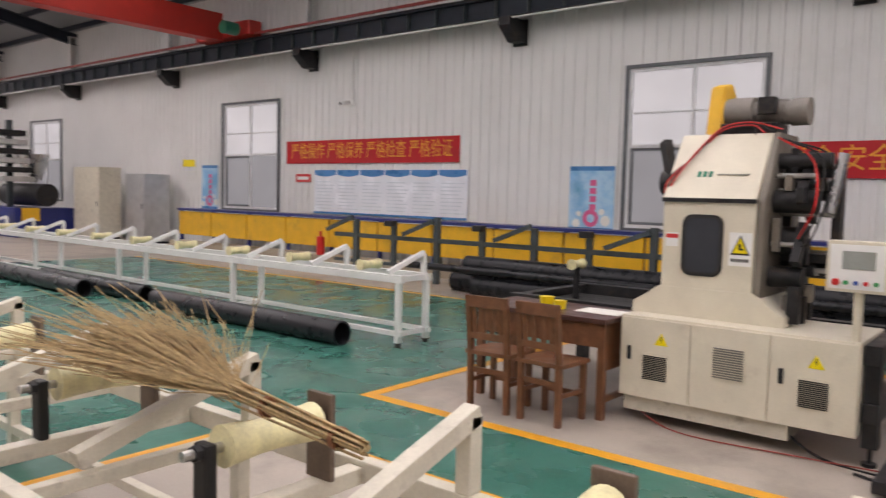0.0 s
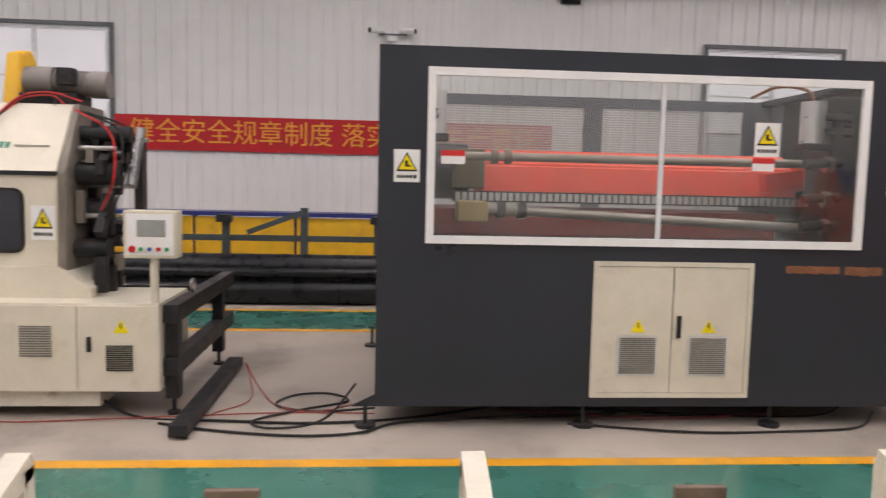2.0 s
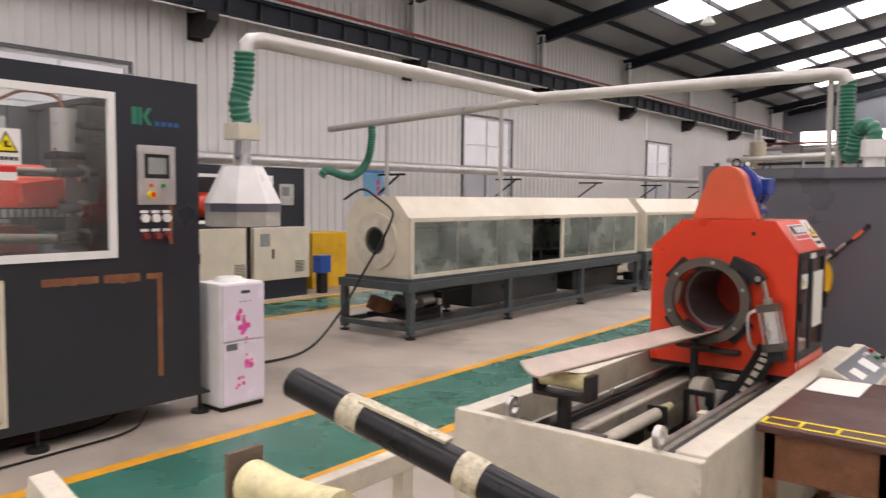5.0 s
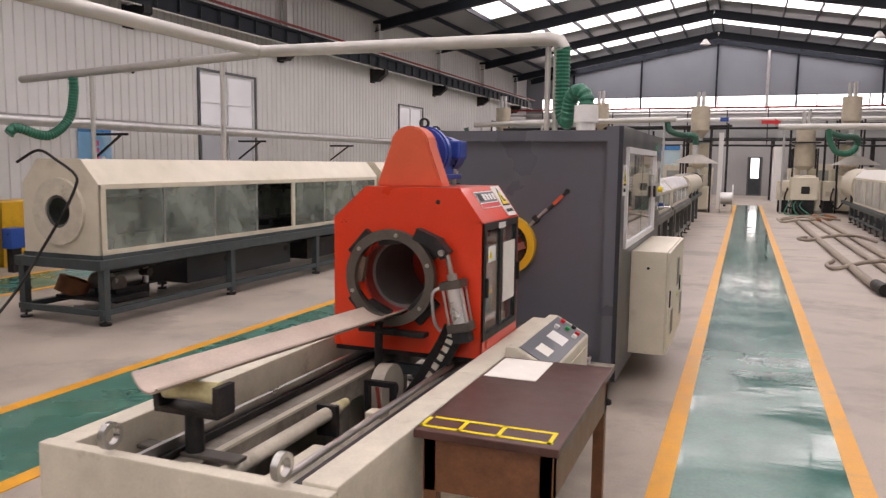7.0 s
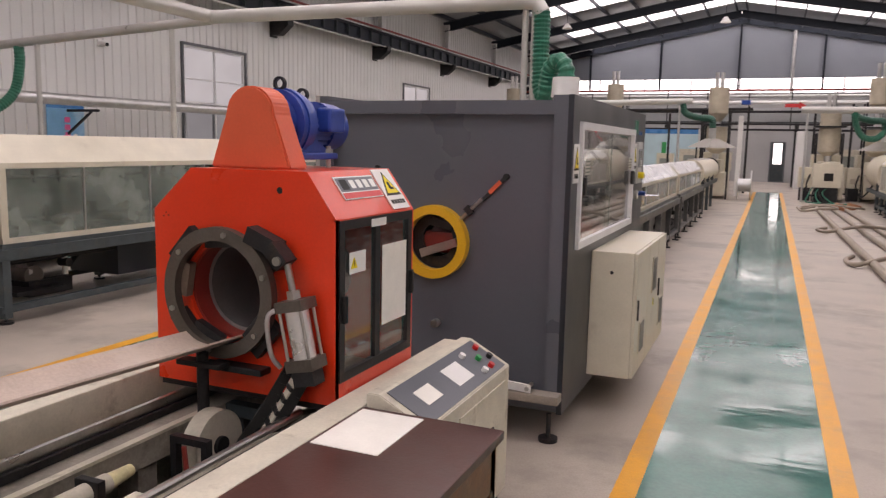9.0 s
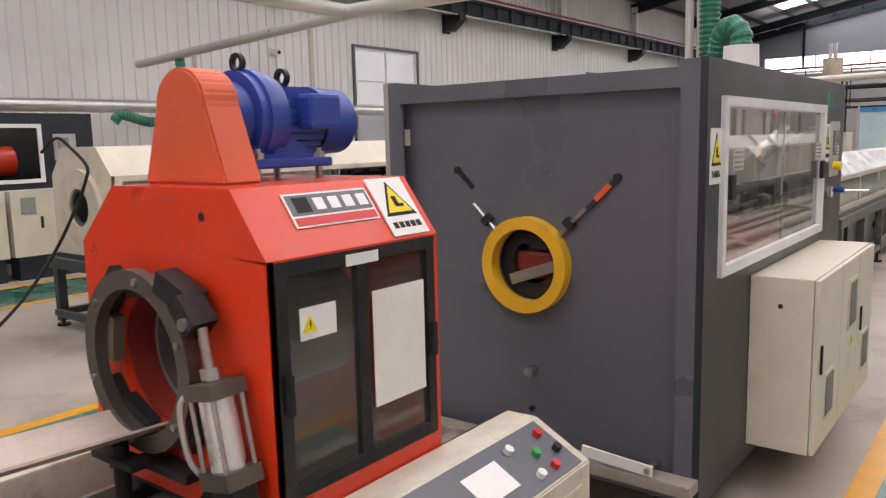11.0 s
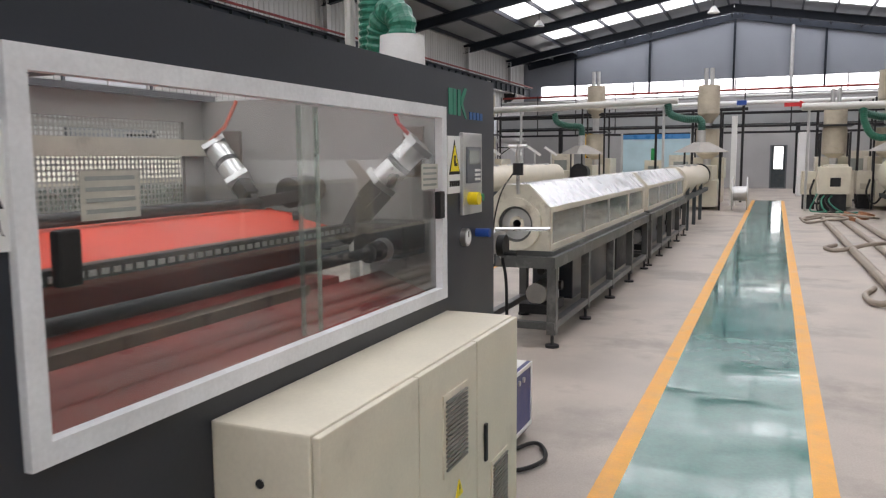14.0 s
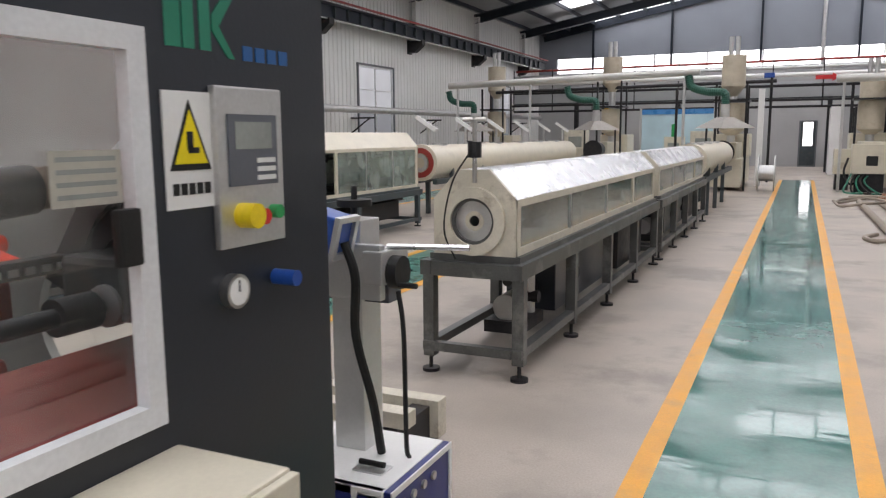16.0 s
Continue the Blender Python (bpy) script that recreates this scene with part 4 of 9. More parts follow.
# name plate on the bevel, blank bars in its colours
bev = Matrix.Translation((FX1 - BR / 2, ym, 1.4595)) @ Matrix.Rotation(math.atan2(0.165, BR), 4, "Y") @ Matrix.Rotation(radians(90), 4, "Z")
plate = part("name_plate", flat(rect(0.3, 0.1, (-0.03, 0.02)), bev, 0.003), SIGN_WHITE, head, "grey name plate with unreadable bars")
part("plate_field", flat(rect(0.288, 0.06, (-0.03, 0.034)), bev, 0.004), MID_GREY, plate)
part("plate_mark", flat(rect(0.05, 0.045, (-0.13, 0.034)), bev, 0.005), INK, plate)
for k in range(4):
    part("writing_bar", flat(rect(0.034, 0.036, (-0.07 + 0.052 * k, 0.034)), bev, 0.005), SIGN_WHITE, plate)
part("plate_stripe", flat(rect(0.288, 0.024, (-0.03, -0.014)), bev, 0.0042), SIGN_RED, plate)
warning_sign(head, bev @ Matrix.Translation((0.21, 0, 0)), 0.15, 0.19)
part("drilled_hole", rod((-1.02, FY0 - 0.0005, 1.47), (-1.02, FY0 + 0.004, 1.47), 0.012, 14), INK, head)
for dx, dz in ((-0.012, 0), (0.012, 0.004), (0, 0.014)):
    part("drilled_hole", rod((-1.545 + dx, FY0 - 0.0005, 1.35 + dz), (-1.545 + dx, FY0 + 0.004, 1.35 + dz), 0.0035, 8), INK, head)
# jaw
JAW_STEEL = material("jaw_steel", (0.12, 0.105, 0.09), 0.45, 0.5, 0.2, 8, 0.08)
DRUM_GREY = material("drum_grey", (0.17, 0.165, 0.16), 0.42, 0.1, 0.15, 6, 0.04)
JC, JZ = -1.25, 1.085
jaw = part("jaw_ring", pipe_ring((JC, FY0 - 0.075, JZ), (JC, FY0 - 0.04, JZ), 0.245, 0.195, 48), JAW_STEEL, head, "dark worn steel jaw ring", True)
part("throat_sleeve", pipe_ring((JC, FY0 + 0.02, JZ), (JC, FY0 + 0.1, JZ), 0.19, 0.18, 40), DEEP_RED, head, "", True)
part("inner_drum", pipe_ring((JC, FY0 + 0.1, JZ), (JC, FY1 - 0.03, JZ), 0.185, 0.165, 40), DRUM_GREY, head, "plain grey clamping drum", True)
for a in (42, 138, 222, 318):
    ca, sa = math.cos(radians(a)), math.sin(radians(a))
    part("jaw_lug", beam((JC + 0.2 * ca, FY0 - 0.022, JZ + 0.2 * sa), (JC + 0.272 * ca, FY0 - 0.022, JZ + 0.272 * sa), 0.034, 0.15), BLACK_STEEL, head)
for a in (95, 170, 245, 320):
    ca, sa = math.cos(radians(a)), math.sin(radians(a))
    part("jaw_pad", beam((JC + 0.165 * ca, FY0 - 0.02, JZ + 0.165 * sa), (JC + 0.2 * ca, FY0 - 0.02, JZ + 0.2 * sa), 0.036, 0.13), PLATE_BROWN if a == 170 else BLACK_STEEL, head)
for a in range(20, 360, 60):
    ca, sa = math.cos(radians(a)), math.sin(radians(a))
    part("bolt", rod((JC + 0.22 * ca, FY0 - 0.083, JZ + 0.22 * sa), (JC + 0.22 * ca, FY0 - 0.074, JZ + 0.22 * sa), 0.011, 6), BARE_STEEL, jaw)
CY = FY0 - 0.075
part("clamp_arm", beam((-1.11, CY + 0.02, 1.315), (-0.985, CY + 0.02, 1.265), 0.06, 0.06), BLACK_STEEL, head)
part("clamp_arm", beam((-1.0, CY, 1.28), (-0.94, CY, 1.215), 0.07, 0.055), BLACK_STEEL, head)
part("clamp_pin", rod((-0.955, CY - 0.045, 1.232), (-0.955, CY + 0.045, 1.232), 0.016, 12), BARE_STEEL, head, "", True)
cyl_a, cyl_b = Vector((-0.905, CY, 1.078)), Vector((-0.862, CY, 0.87))
axis = (cyl_b - cyl_a).normalized()
part("piston_rod", rod((-0.938, CY, 1.22), cyl_a, 0.013, 12), BARE_STEEL, head, "", True)
part("rod_nut", rod(cyl_a - axis * 0.05, cyl_a - axis * 0.02, 0.026, 6), BARE_STEEL, head)
tube = part("air_cylinder", rod(cyl_a, cyl_b, 0.042, 24), CYLINDER, head, "bright steel pneumatic cylinder", True)
part("cylinder_cap", beam(cyl_a - axis * 0.018, cyl_a + axis * 0.02, 0.1, 0.11), JAW_STEEL, tube)
part("cylinder_cap", beam(cyl_b - axis * 0.022, cyl_b + axis * 0.02, 0.1, 0.11), JAW_STEEL, tube)
for dx in (-0.045, 0.045):
    for dy in (-0.04, 0.04):
        o = Vector((dx, dy, 0))
        part("tie_rod", rod(cyl_a + o, cyl_b + o, 0.006, 8), BARE_STEEL, tube)
part("cylinder_clevis", beam(cyl_b + axis * 0.02, cyl_b + axis * 0.075, 0.07, 0.085), BLACK_STEEL, head)
part("air_hose", hose([(-0.965, CY - 0.02, 1.06), (-1.0, CY - 0.03, 1.03), (-1.0, CY - 0.03, 0.95), (-0.99, CY - 0.02, 0.88), (-0.97, CY, 0.84)], 0.009, 7), GALV, head)
part("jaw_bracket", box(-1.3, -1.06, FY0 - 0.07, FY0 - 0.005, 0.79, 0.815, 0.005), BLACK_STEEL, head)
# cable chain hanging to the bed
chain = thing("cable_chain", (-1.05, 7.9, 0.3), "black cable chain hanging from the chamfering head into the bed", "cable chain")
pts = curve_points([(-0.91, 8.19, 0.86), (-0.935, 8.15, 0.78), (-0.99, 8.1, 0.66), (-1.06, 8.04, 0.53), (-1.11, 8.0, 0.42), (-1.15, 7.95, 0.3), (-1.16, 7.85, 0.22)], 3)
for a, b in zip(pts, pts[1:]):
    part("link", beam(a.lerp(b, 0.1), a.lerp(b, 0.45), 0.085, 0.012), RUBBER, chain)
    part("carried_cable", beam(a - Vector((0, 0, 0.012)), b - Vector((0, 0, 0.012)), 0.06, 0.012), CREAM_WORN, chain)
    for s in (-0.042, 0.042):
        part("side_plate", beam(a + Vector((s, 0, 0)), b + Vector((s, 0, 0)), 0.01, 0.04), RUBBER, chain)
# belt guard and motor
g = [(-0.185, 0.0), (0.185, 0.0), (0.108, 0.21)]
for k in range(1, 10):
    a = math.pi * k / 10
    g.append((0.108 * math.cos(a), 0.21 + 0.1 * math.sin(a)))
g.append((-0.108, 0.21))
GX = -1.218
part("belt_guard", prism([(GX + u, 1.54 + v) for u, v in g], "y", 8.3, 8.42, 0.008), ORANGE_HOOD, head, "faded orange rounded belt guard")
part("input_hub", rod((GX, 8.42, 1.72), (GX, 8.47, 1.72), 0.085, 28, 0.1), BLUE_PAINT, head, "", True)
part("gearbox", rod((GX, 8.47, 1.715), (GX, 8.575, 1.715), 0.135, 32, 0.13), BLUE_PAINT, head, "blue gearbox", True)
part("gearbox_rim", pipe_ring((GX, 8.5, 1.715), (GX, 8.53, 1.715), 0.142, 0.125, 32), BLUE_PAINT, head, "", True)
mot = part("motor", rod((GX, 8.575, 1.71), (GX, 8.86, 1.71), 0.092, 28), BLUE_PAINT, head, "blue electric motor", True)
for k in range(24):
    a = 2 * math.pi * k / 24
    part("fin", beam((GX + 0.097 * math.cos(a), 8.585, 1.71 + 0.097 * math.sin(a)), (GX + 0.097 * math.cos(a), 8.74, 1.71 + 0.097 * math.sin(a)), 0.006, 0.014), BLUE_PAINT, mot)
part("fan_cover", rod((GX, 8.745, 1.71), (GX, 8.87, 1.71), 0.106, 28, 0.1), BLUE_PAINT, mot, "", True)
part("fan_cover_end", rod((GX, 8.87, 1.71), (GX, 8.895, 1.71), 0.1, 28, 0.07), BLUE_PAINT, mot, "", True)
part("terminal_box", box(GX + 0.085, GX + 0.155, 8.63, 8.75, 1.685, 1.785, 0.012), BLUE_PAINT, mot)
part("gearbox_foot", prism(((8.45, 1.6), (8.72, 1.6), (8.6, 1.66), (8.5, 1.7)), "x", GX + 0.02, GX + 0.1), BLUE_PAINT, head)
part("motor_base", box(GX - 0.12, GX + 0.13, 8.44, 8.73, 1.575, 1.602, 0.006), BLUE_PAINT, head)
for x, y in ((GX - 0.09, 8.47), (GX + 0.1, 8.47), (GX - 0.09, 8.7), (GX + 0.1, 8.7)):
    part("stud", rod((x, y, 1.54), (x, y, 1.63), 0.011, 8), BARE_STEEL, head)
    part("stud_nut", rod((x, y, 1.602), (x, y, 1.618), 0.02, 6), BARE_STEEL, head)
for y, z in ((8.5, 1.872), (8.66, 1.838)):
    part("lifting_eye", pipe_ring((GX, y - 0.008, z), (GX, y + 0.008, z), 0.028, 0.018, 14), BLACK_STEEL, head, "", True)

# ---------- desk and console beside the bed ----------
desk = thing("desk", (-0.4, 7.6, 0), "small dark brown scratched wooden desk beside the machine bed", "desk")
DX0, DX1, DY0, DY1 = -0.645, -0.13, 7.06, 8.16
part("desk_top", box(DX0, DX1, DY0, DY1, 0.71, 0.74, 0.004), WOOD_DESK, desk, "scratched dark brown top")
part("apron", box(DX0 + 0.03, DX1 - 0.02, DY0 + 0.02, DY0 + 0.04, 0.52, 0.71), WOOD, desk)
part("apron", box(DX1 - 0.04, DX1 - 0.02, DY0 + 0.04, DY1 - 0.04, 0.55, 0.71), WOOD, desk)
part("apron", box(DX0 + 0.03, DX1 - 0.02, DY1 - 0.04, DY1 - 0.02, 0.52, 0.71), WOOD, desk)
for x in (DX0 + 0.03, DX1 - 0.07):
    for y in (DY0 + 0.02, DY1 - 0.07):
        part("leg", box(x, x + 0.05, y, y + 0.05, 0, 0.71, 0.004), WOOD, desk)
tape = bmesh.new()
for x0, x1, y0, y1 in ((-0.64, -0.16, 7.1, 7.115), (-0.62, -0.18, 7.2, 7.215), (-0.64, -0.625, 7.1, 7.2), (-0.5, -0.485, 7.1, 7.2), (-0.36, -0.345, 7.1, 7.215), (-0.18, -0.165, 7.1, 7.215)):
    box(x0, x1, y0, y1, 0.7401, 0.7415, 0, tape)
part("yellow_tape", tape, SIGN_YELLOW, desk, "rectangles marked in thin yellow tape")
sheet = single("paper_sheet", box(-0.63, -0.4, 7.8, 8.13, 0.7403, 0.743), PAPER, "blank cream paper sheet lying on the desk", "paper")

con = thing("control_console", (-0.52, 8.65, 0), "cream control console with a sloping dark panel of buttons", "console")
CX0, CX1, CY0, CY1 = -0.655, -0.42, 8.2, 9.1
prof = ((CX0, 0.1), (CX1, 0.1), (CX1, 0.675), (CX0 + 0.05, 0.775), (CX0, 0.775))
part("body", prism(prof, "y", CY0, CY1, 0.004), CREAM_WORN, con)
slope = Matrix.Translation(((CX0 + 0.05 + CX1) / 2, (CY0 + CY1) / 2, 0.7255)) @ Matrix.Rotation(math.atan2(0.1, CX1 - CX0 - 0.05), 4, "Y") @ Matrix.Rotation(radians(90), 4, "Z")
part("panel", flat(rect(0.82, 0.19), slope, 0.004), MID_GREY, con, "dark grey sloping button panel")
part("paper_label", flat(rect(0.16, 0.1, (0.05, 0.0)), slope, 0.0055), SIGN_WHITE, con)
part("instruction_card", flat(rect(0.13, 0.075, (-0.24, 0.0)), slope, 0.0065), PAPER, con)
for dx, dy, m in ((0.36, 0.05, PLASTIC_RED), (0.28, 0.0, PLASTIC_GREEN), (0.2, 0.05, SIGN_WHITE), (0.3, -0.06, PLASTIC_RED), (0.22, -0.06, SIGN_WHITE), (0.37, -0.02, RUBBER)):
    a = slope @ Vector((dx, dy, 0.003))
    b = slope @ Vector((dx, dy, 0.022))
    part("button", rod(a, b, 0.014, 14), m, con, "", True)
part("door", box(CX1, CX1 + 0.006, CY0 + 0.3, CY1 - 0.06, 0.16, 0.62), CREAM_WORN, con)
part("door_lock", box(CX1 + 0.006, CX1 + 0.012, CY0 + 0.5, CY0 + 0.68, 0.36, 0.46), BLACK_STEEL, con)
for y in (CY0 + 0.05, CY1 - 0.05):
    part("foot", box(CX0 + 0.03, CX1 - 0.03, y - 0.03, y + 0.03, 0, 0.1), BLACK_STEEL, con)

# ---------- near planetary saw enclosure ----------
saw = thing("saw_enclosure", (AXIS_X, 11.2, 0), "tall dark grey pipe saw enclosure with a long glazed side", "machine")
SX0, SX1, SY0, SY1, SZ0, SZ1 = -1.985, -0.385, 9.97, 12.48, 0.16, 1.925
T = 0.03
VX = SX1
# side facing the walkway, with the window opening
W0, W1, WZ0, WZ1 = 10.122, 11.905, 1.076, 1.788
for y0, y1, z0, z1 in ((SY0, W0, SZ0, SZ1), (W1, SY1, SZ0, SZ1), (W0, W1, SZ0, WZ0), (W0, W1, WZ1, SZ1)):
    part("side_sheet", box(SX1 - T, SX1, y0, y1, z0, z1), DARK_GREY, saw)
for y0, y1, z0, z1 in ((SY0, W0, SZ0, SZ1), (12.3, SY1, SZ0, SZ1), (W0, 12.3, SZ0, WZ0), (W0, 12.3, WZ1, SZ1)):
    part("far_sheet", box(SX0, SX0 + T, y0, y1, z0, z1), INNER_GREY, saw)
part("perforated_screen", box(SX0 + 0.008, SX0 + 0.012, W0, 12.3, WZ0, WZ1), PERFORATED, saw, "perforated metal screen")
# unseen roof is made with a gap that lets daylight onto the works
part("roof_sheet", box(SX0 + T, -1.9, SY0 + 0.002, SY1, SZ1 - T, SZ1 - 0.002), MID_GREY, saw)
part("roof_sheet", box(-0.5, SX1 - T, SY0 + 0.002, SY1, SZ1 - T, SZ1 - 0.002), MID_GREY, saw)
part("roof_bar", box(-1.9, -0.5, 11.15, 11.22, SZ1 - T, SZ1 - 0.002), MID_GREY, saw)
part("floor_pan", box(SX0 + T, SX1 - T, SY0 + 0.03, SY1, SZ0, SZ0 + T), MID_GREY, saw)
part("front_frame", frame_y(SX0 + T, SX1 - T, SY0, SY0 + 0.025, SZ0 + T, SZ1 - T, 0.075), MID_GREY, saw)
part("front_panel", sheet_with_hole(SX0 + T, SX1 - T, SZ0 + T, SZ1 - T, AXIS_X, 1.08, 0.165, SY0 + 0.07, SY0 + 0.09), MID_GREY, saw)
part("back_panel", sheet_with_hole(SX0 + T, SX1 - T, SZ0 + T, SZ1 - T, AXIS_X, 1.06, 0.21, SY1 - 0.04, SY1 - 0.01), INNER_GREY, saw)
part("guide_ring", pipe_ring((AXIS_X, SY0 + 0.008, 1.08), (AXIS_X, SY0 + 0.07, 1.08), 0.216, 0.163, 56), YELLOW_PAINT, saw, "worn yellow guide ring", True)
FY = SY0 + 0.064
for s, u0, v0, u1, v1 in ((-1, 0.3, 1.42, 0.385, 1.5), (1, 0.29, 1.335, 0.43, 1.475)):
    slot = part("slot", beam((AXIS_X + s * u0, FY, v0), (AXIS_X + s * u1, FY, v1), 0.014, 0.02), INSIDE_SHADE, saw)
    part("slot_end", rod((AXIS_X + s * u1, FY - 0.012, v1), (AXIS_X + s * u1, FY + 0.004, v1), 0.017, 14), INK, slot)
    part("clamp_screw", rod((AXIS_X + s * 0.13, FY - 0.01, 1.19), (AXIS_X + s * 0.29, FY - 0.01, 1.345), 0.011, 10), BARE_STEEL, slot)
    part("clamp_block", beam((AXIS_X + s * 0.2, FY - 0.012, 1.262), (AXIS_X + s * 0.225, FY - 0.012, 1.286), 0.034, 0.05), BLACK_STEEL, slot)
part("slot_strip", beam((AXIS_X + 0.335, FY - 0.01, 1.38), (AXIS_X + 0.4, FY - 0.01, 1.445), 0.012, 0.024), ORANGE_HOOD, saw, "faded orange strip")
part("drain_tap", rod((AXIS_X + 0.02, SY0 + 0.02, 0.59), (AXIS_X + 0.02, SY0 + 0.07, 0.59), 0.024, 12), BARE_STEEL, saw)
part("drain_tap", rod((AXIS_X + 0.015, SY0 + 0.055, 0.405), (AXIS_X + 0.015, SY0 + 0.07, 0.405), 0.014, 10), BLACK_STEEL, saw)
part("slotted_bar", beam((-0.85, SY0 - 0.09, 0.335), (-0.54, SY0 - 0.09, 0.315), 0.012, 0.045), WHITE_PAINT, saw)
part("bar_bolt", rod((-0.56, SY0 - 0.105, 0.317), (-0.56, SY0 - 0.001, 0.317), 0.012, 8), BARE_STEEL, saw)
# window frame, panes
win = part("window_frame", frame_x(SX1 - 0.01, SX1 + 0.02, W0 - 0.0, W1, WZ0 - 0.0, WZ1 + 0.0, 0.042), FRAME_WHITE, saw, "white aluminium window frame")
for y0, y1, dx in ((W0 + 0.05, 11.05, 0.0), (10.97, W1 - 0.05, -0.01)):
    part("pane", box(SX1 + 0.002 + dx, SX1 + 0.006 + dx, y0, y1, WZ0 + 0.05, WZ1 - 0.05), GLASS, win, "clear sliding pane")
    part("pane_edge", box(SX1 + dx, SX1 + 0.008 + dx, y1 - 0.012 if dx == 0 else y0, y1 if dx == 0 else y0 + 0.012, WZ0 + 0.05, WZ1 - 0.05), FOGGED, win)
for y in (W0 + 0.07, W1 - 0.09):
    part("latch", box(SX1 + 0.008, SX1 + 0.03, y, y + 0.05, 1.38, 1.48, 0.006), RUBBER, win)
for y0, z0 in ((W0 + 0.14, 1.49), (W1 - 0.2, 1.49)):
    st = part("sticker", box(SX1 + 0.0075, SX1 + 0.009, y0, y0 + 0.14, z0, z0 + 0.09), LOUVRE, win, "faded white sticker with grey lines")
    for k in range(4):
        part("line", box(SX1 + 0.009, SX1 + 0.0097, y0 + 0.012, y0 + 0.128, z0 + 0.012 + 0.02 * k, z0 + 0.02 + 0.02 * k), SCREEN, st)
warning_sign(saw, on_x(SX1 + 0.001, 10.062, 1.558), 0.125, 0.212, "当心机械伤人")
warning_sign(saw, on_x(SX1 + 0.001, 12.015, 1.575), 0.13, 0.22)
# operator panel
pan = part("operator_panel", box(SX1, SX1 + 0.018, 12.075, 12.285, 1.375, 1.7, 0.004), GALV, saw, "brushed steel operator panel")
part("display_bezel", box(SX1 + 0.018, SX1 + 0.022, 12.105, 12.26, 1.5, 1.645), MID_GREY, pan)
part("display", box(SX1 + 0.022, SX1 + 0.024, 12.125, 12.24, 1.575, 1.63), SCREEN, pan)
for k in range(3):
    part("key_row", box(SX1 + 0.022, SX1 + 0.0245, 12.19, 12.25, 1.51 + 0.018 * k, 1.52 + 0.018 * k), SIGN_WHITE, pan)
part("emergency_stop", rod((SX1 + 0.018, 12.14, 1.44), (SX1 + 0.06, 12.14, 1.44), 0.026, 18), PLASTIC_YELLOW, pan, "yellow emergency stop", True)
part("red_button", rod((SX1 + 0.018, 12.18, 1.435), (SX1 + 0.05, 12.18, 1.435), 0.017, 14), PLASTIC_RED, pan, "", True)
part("green_button", rod((SX1 + 0.018, 12.24, 1.44), (SX1 + 0.04, 12.24, 1.44), 0.015, 14), PLASTIC_GREEN, pan, "", True)
gauge = part("pressure_gauge", rod((SX1, 12.115, 1.285), (SX1 + 0.022, 12.115, 1.285), 0.036, 24), BARE_STEEL, saw, "round chrome pressure gauge", True)
part("dial", rod((SX1 + 0.022, 12.115, 1.285), (SX1 + 0.0235, 12.115, 1.285), 0.029, 24), SIGN_WHITE, gauge)
part("needle", box(SX1 + 0.0235, SX1 + 0.025, 12.113, 12.117, 1.285, 1.308), INK, gauge)
part("regulator_knob", rod((SX1, 12.265, 1.29), (SX1 + 0.06, 12.265, 1.29), 0.018, 16), PLASTIC_BLUE, saw, "blue regulator knob", True)
# plain marks where the maker's logo stands
for pts in (((-0.19, -0.05), (-0.15, -0.05), (-0.15, 0.05), (-0.19, 0.05)), ((-0.145, -0.05), (-0.115, -0.05), (-0.115, 0.05), (-0.145, 0.05)), ((-0.1, -0.05), (-0.07, -0.05), (-0.07, 0.05), (-0.1, 0.05)), ((-0.065, -0.01), (-0.02, -0.06), (0.0, -0.06), (-0.045, 0.0), (0.0, 0.06), (-0.03, 0.06), (-0.065, 0.02))):
    part("logo_mark", flat(pts, on_x(SX1, 12.16, 1.815), 0.002), LOGO_GREEN, saw)
for k in range(4):
    part("logo_bar", flat(rect(0.03, 0.03, (0.04 + 0.04 * k, -0.045)), on_x(SX1, 12.16, 1.815), 0.002), LOGO_BLUE, saw)
part("inner_jaw", pipe_ring((AXIS_X, SY0 + 0.1, 1.085), (AXIS_X, SY0 + 0.16, 1.085), 0.22, 0.1, 32), BLACK_STEEL, saw, "", True)
# dark sheet added behind the jaw to keep the ring's hole dark
part("jaw_shade_sheet", sheet_with_hole(AXIS_X - 0.4, AXIS_X + 0.4, 0.7, 1.45, AXIS_X, 1.085, 0.1, SY0 + 0.2, SY0 + 0.215), INSIDE_SHADE, saw)
part("jaw_pad", beam((AXIS_X - 0.1, SY0 + 0.09, 1.0), (AXIS_X + 0.13, SY0 + 0.09, 1.08), 0.04, 0.05), BARE_STEEL, saw)
part("jaw_pad", beam((AXIS_X - 0.05, SY0 + 0.09, 1.2), (AXIS_X + 0.1, SY0 + 0.09, 1.17), 0.03, 0.05), BLACK_STEEL, saw)
# the works inside
car = part("cutter_carriage", prism(((-1.5, 1.28), (-1.0, 1.28), (-1.0, 1.31), (-1.3, 1.378), (-1.5, 1.378)), "y", 10.1, 12.12, 0.01), CARRIAGE, saw, "orange-red cutter carriage")
nose = bmesh.new()
for k in range(5):
    rod((-1.33 + 0.05 * k, 12.12, 1.35 - 0.011 * k), (-1.33 + 0.05 * k, 12.24 - 0.05 * abs(k - 1.5), 1.345 - 0.011 * k), 0.036, 14, 0.026, nose)
part("nose_cap", nose, CARRIAGE, car, "", True)
part("nose_bolt", beam((-1.1, 12.0, 1.355), (-1.2, 12.14, 1.36), 0.03, 0.02), BLACK_STEEL, car)
part("lower_table", box(-1.5, -0.86, 10.1, 11.95, 1.0, 1.13, 0.02), DEEP_RED, saw, "dark red lower table")
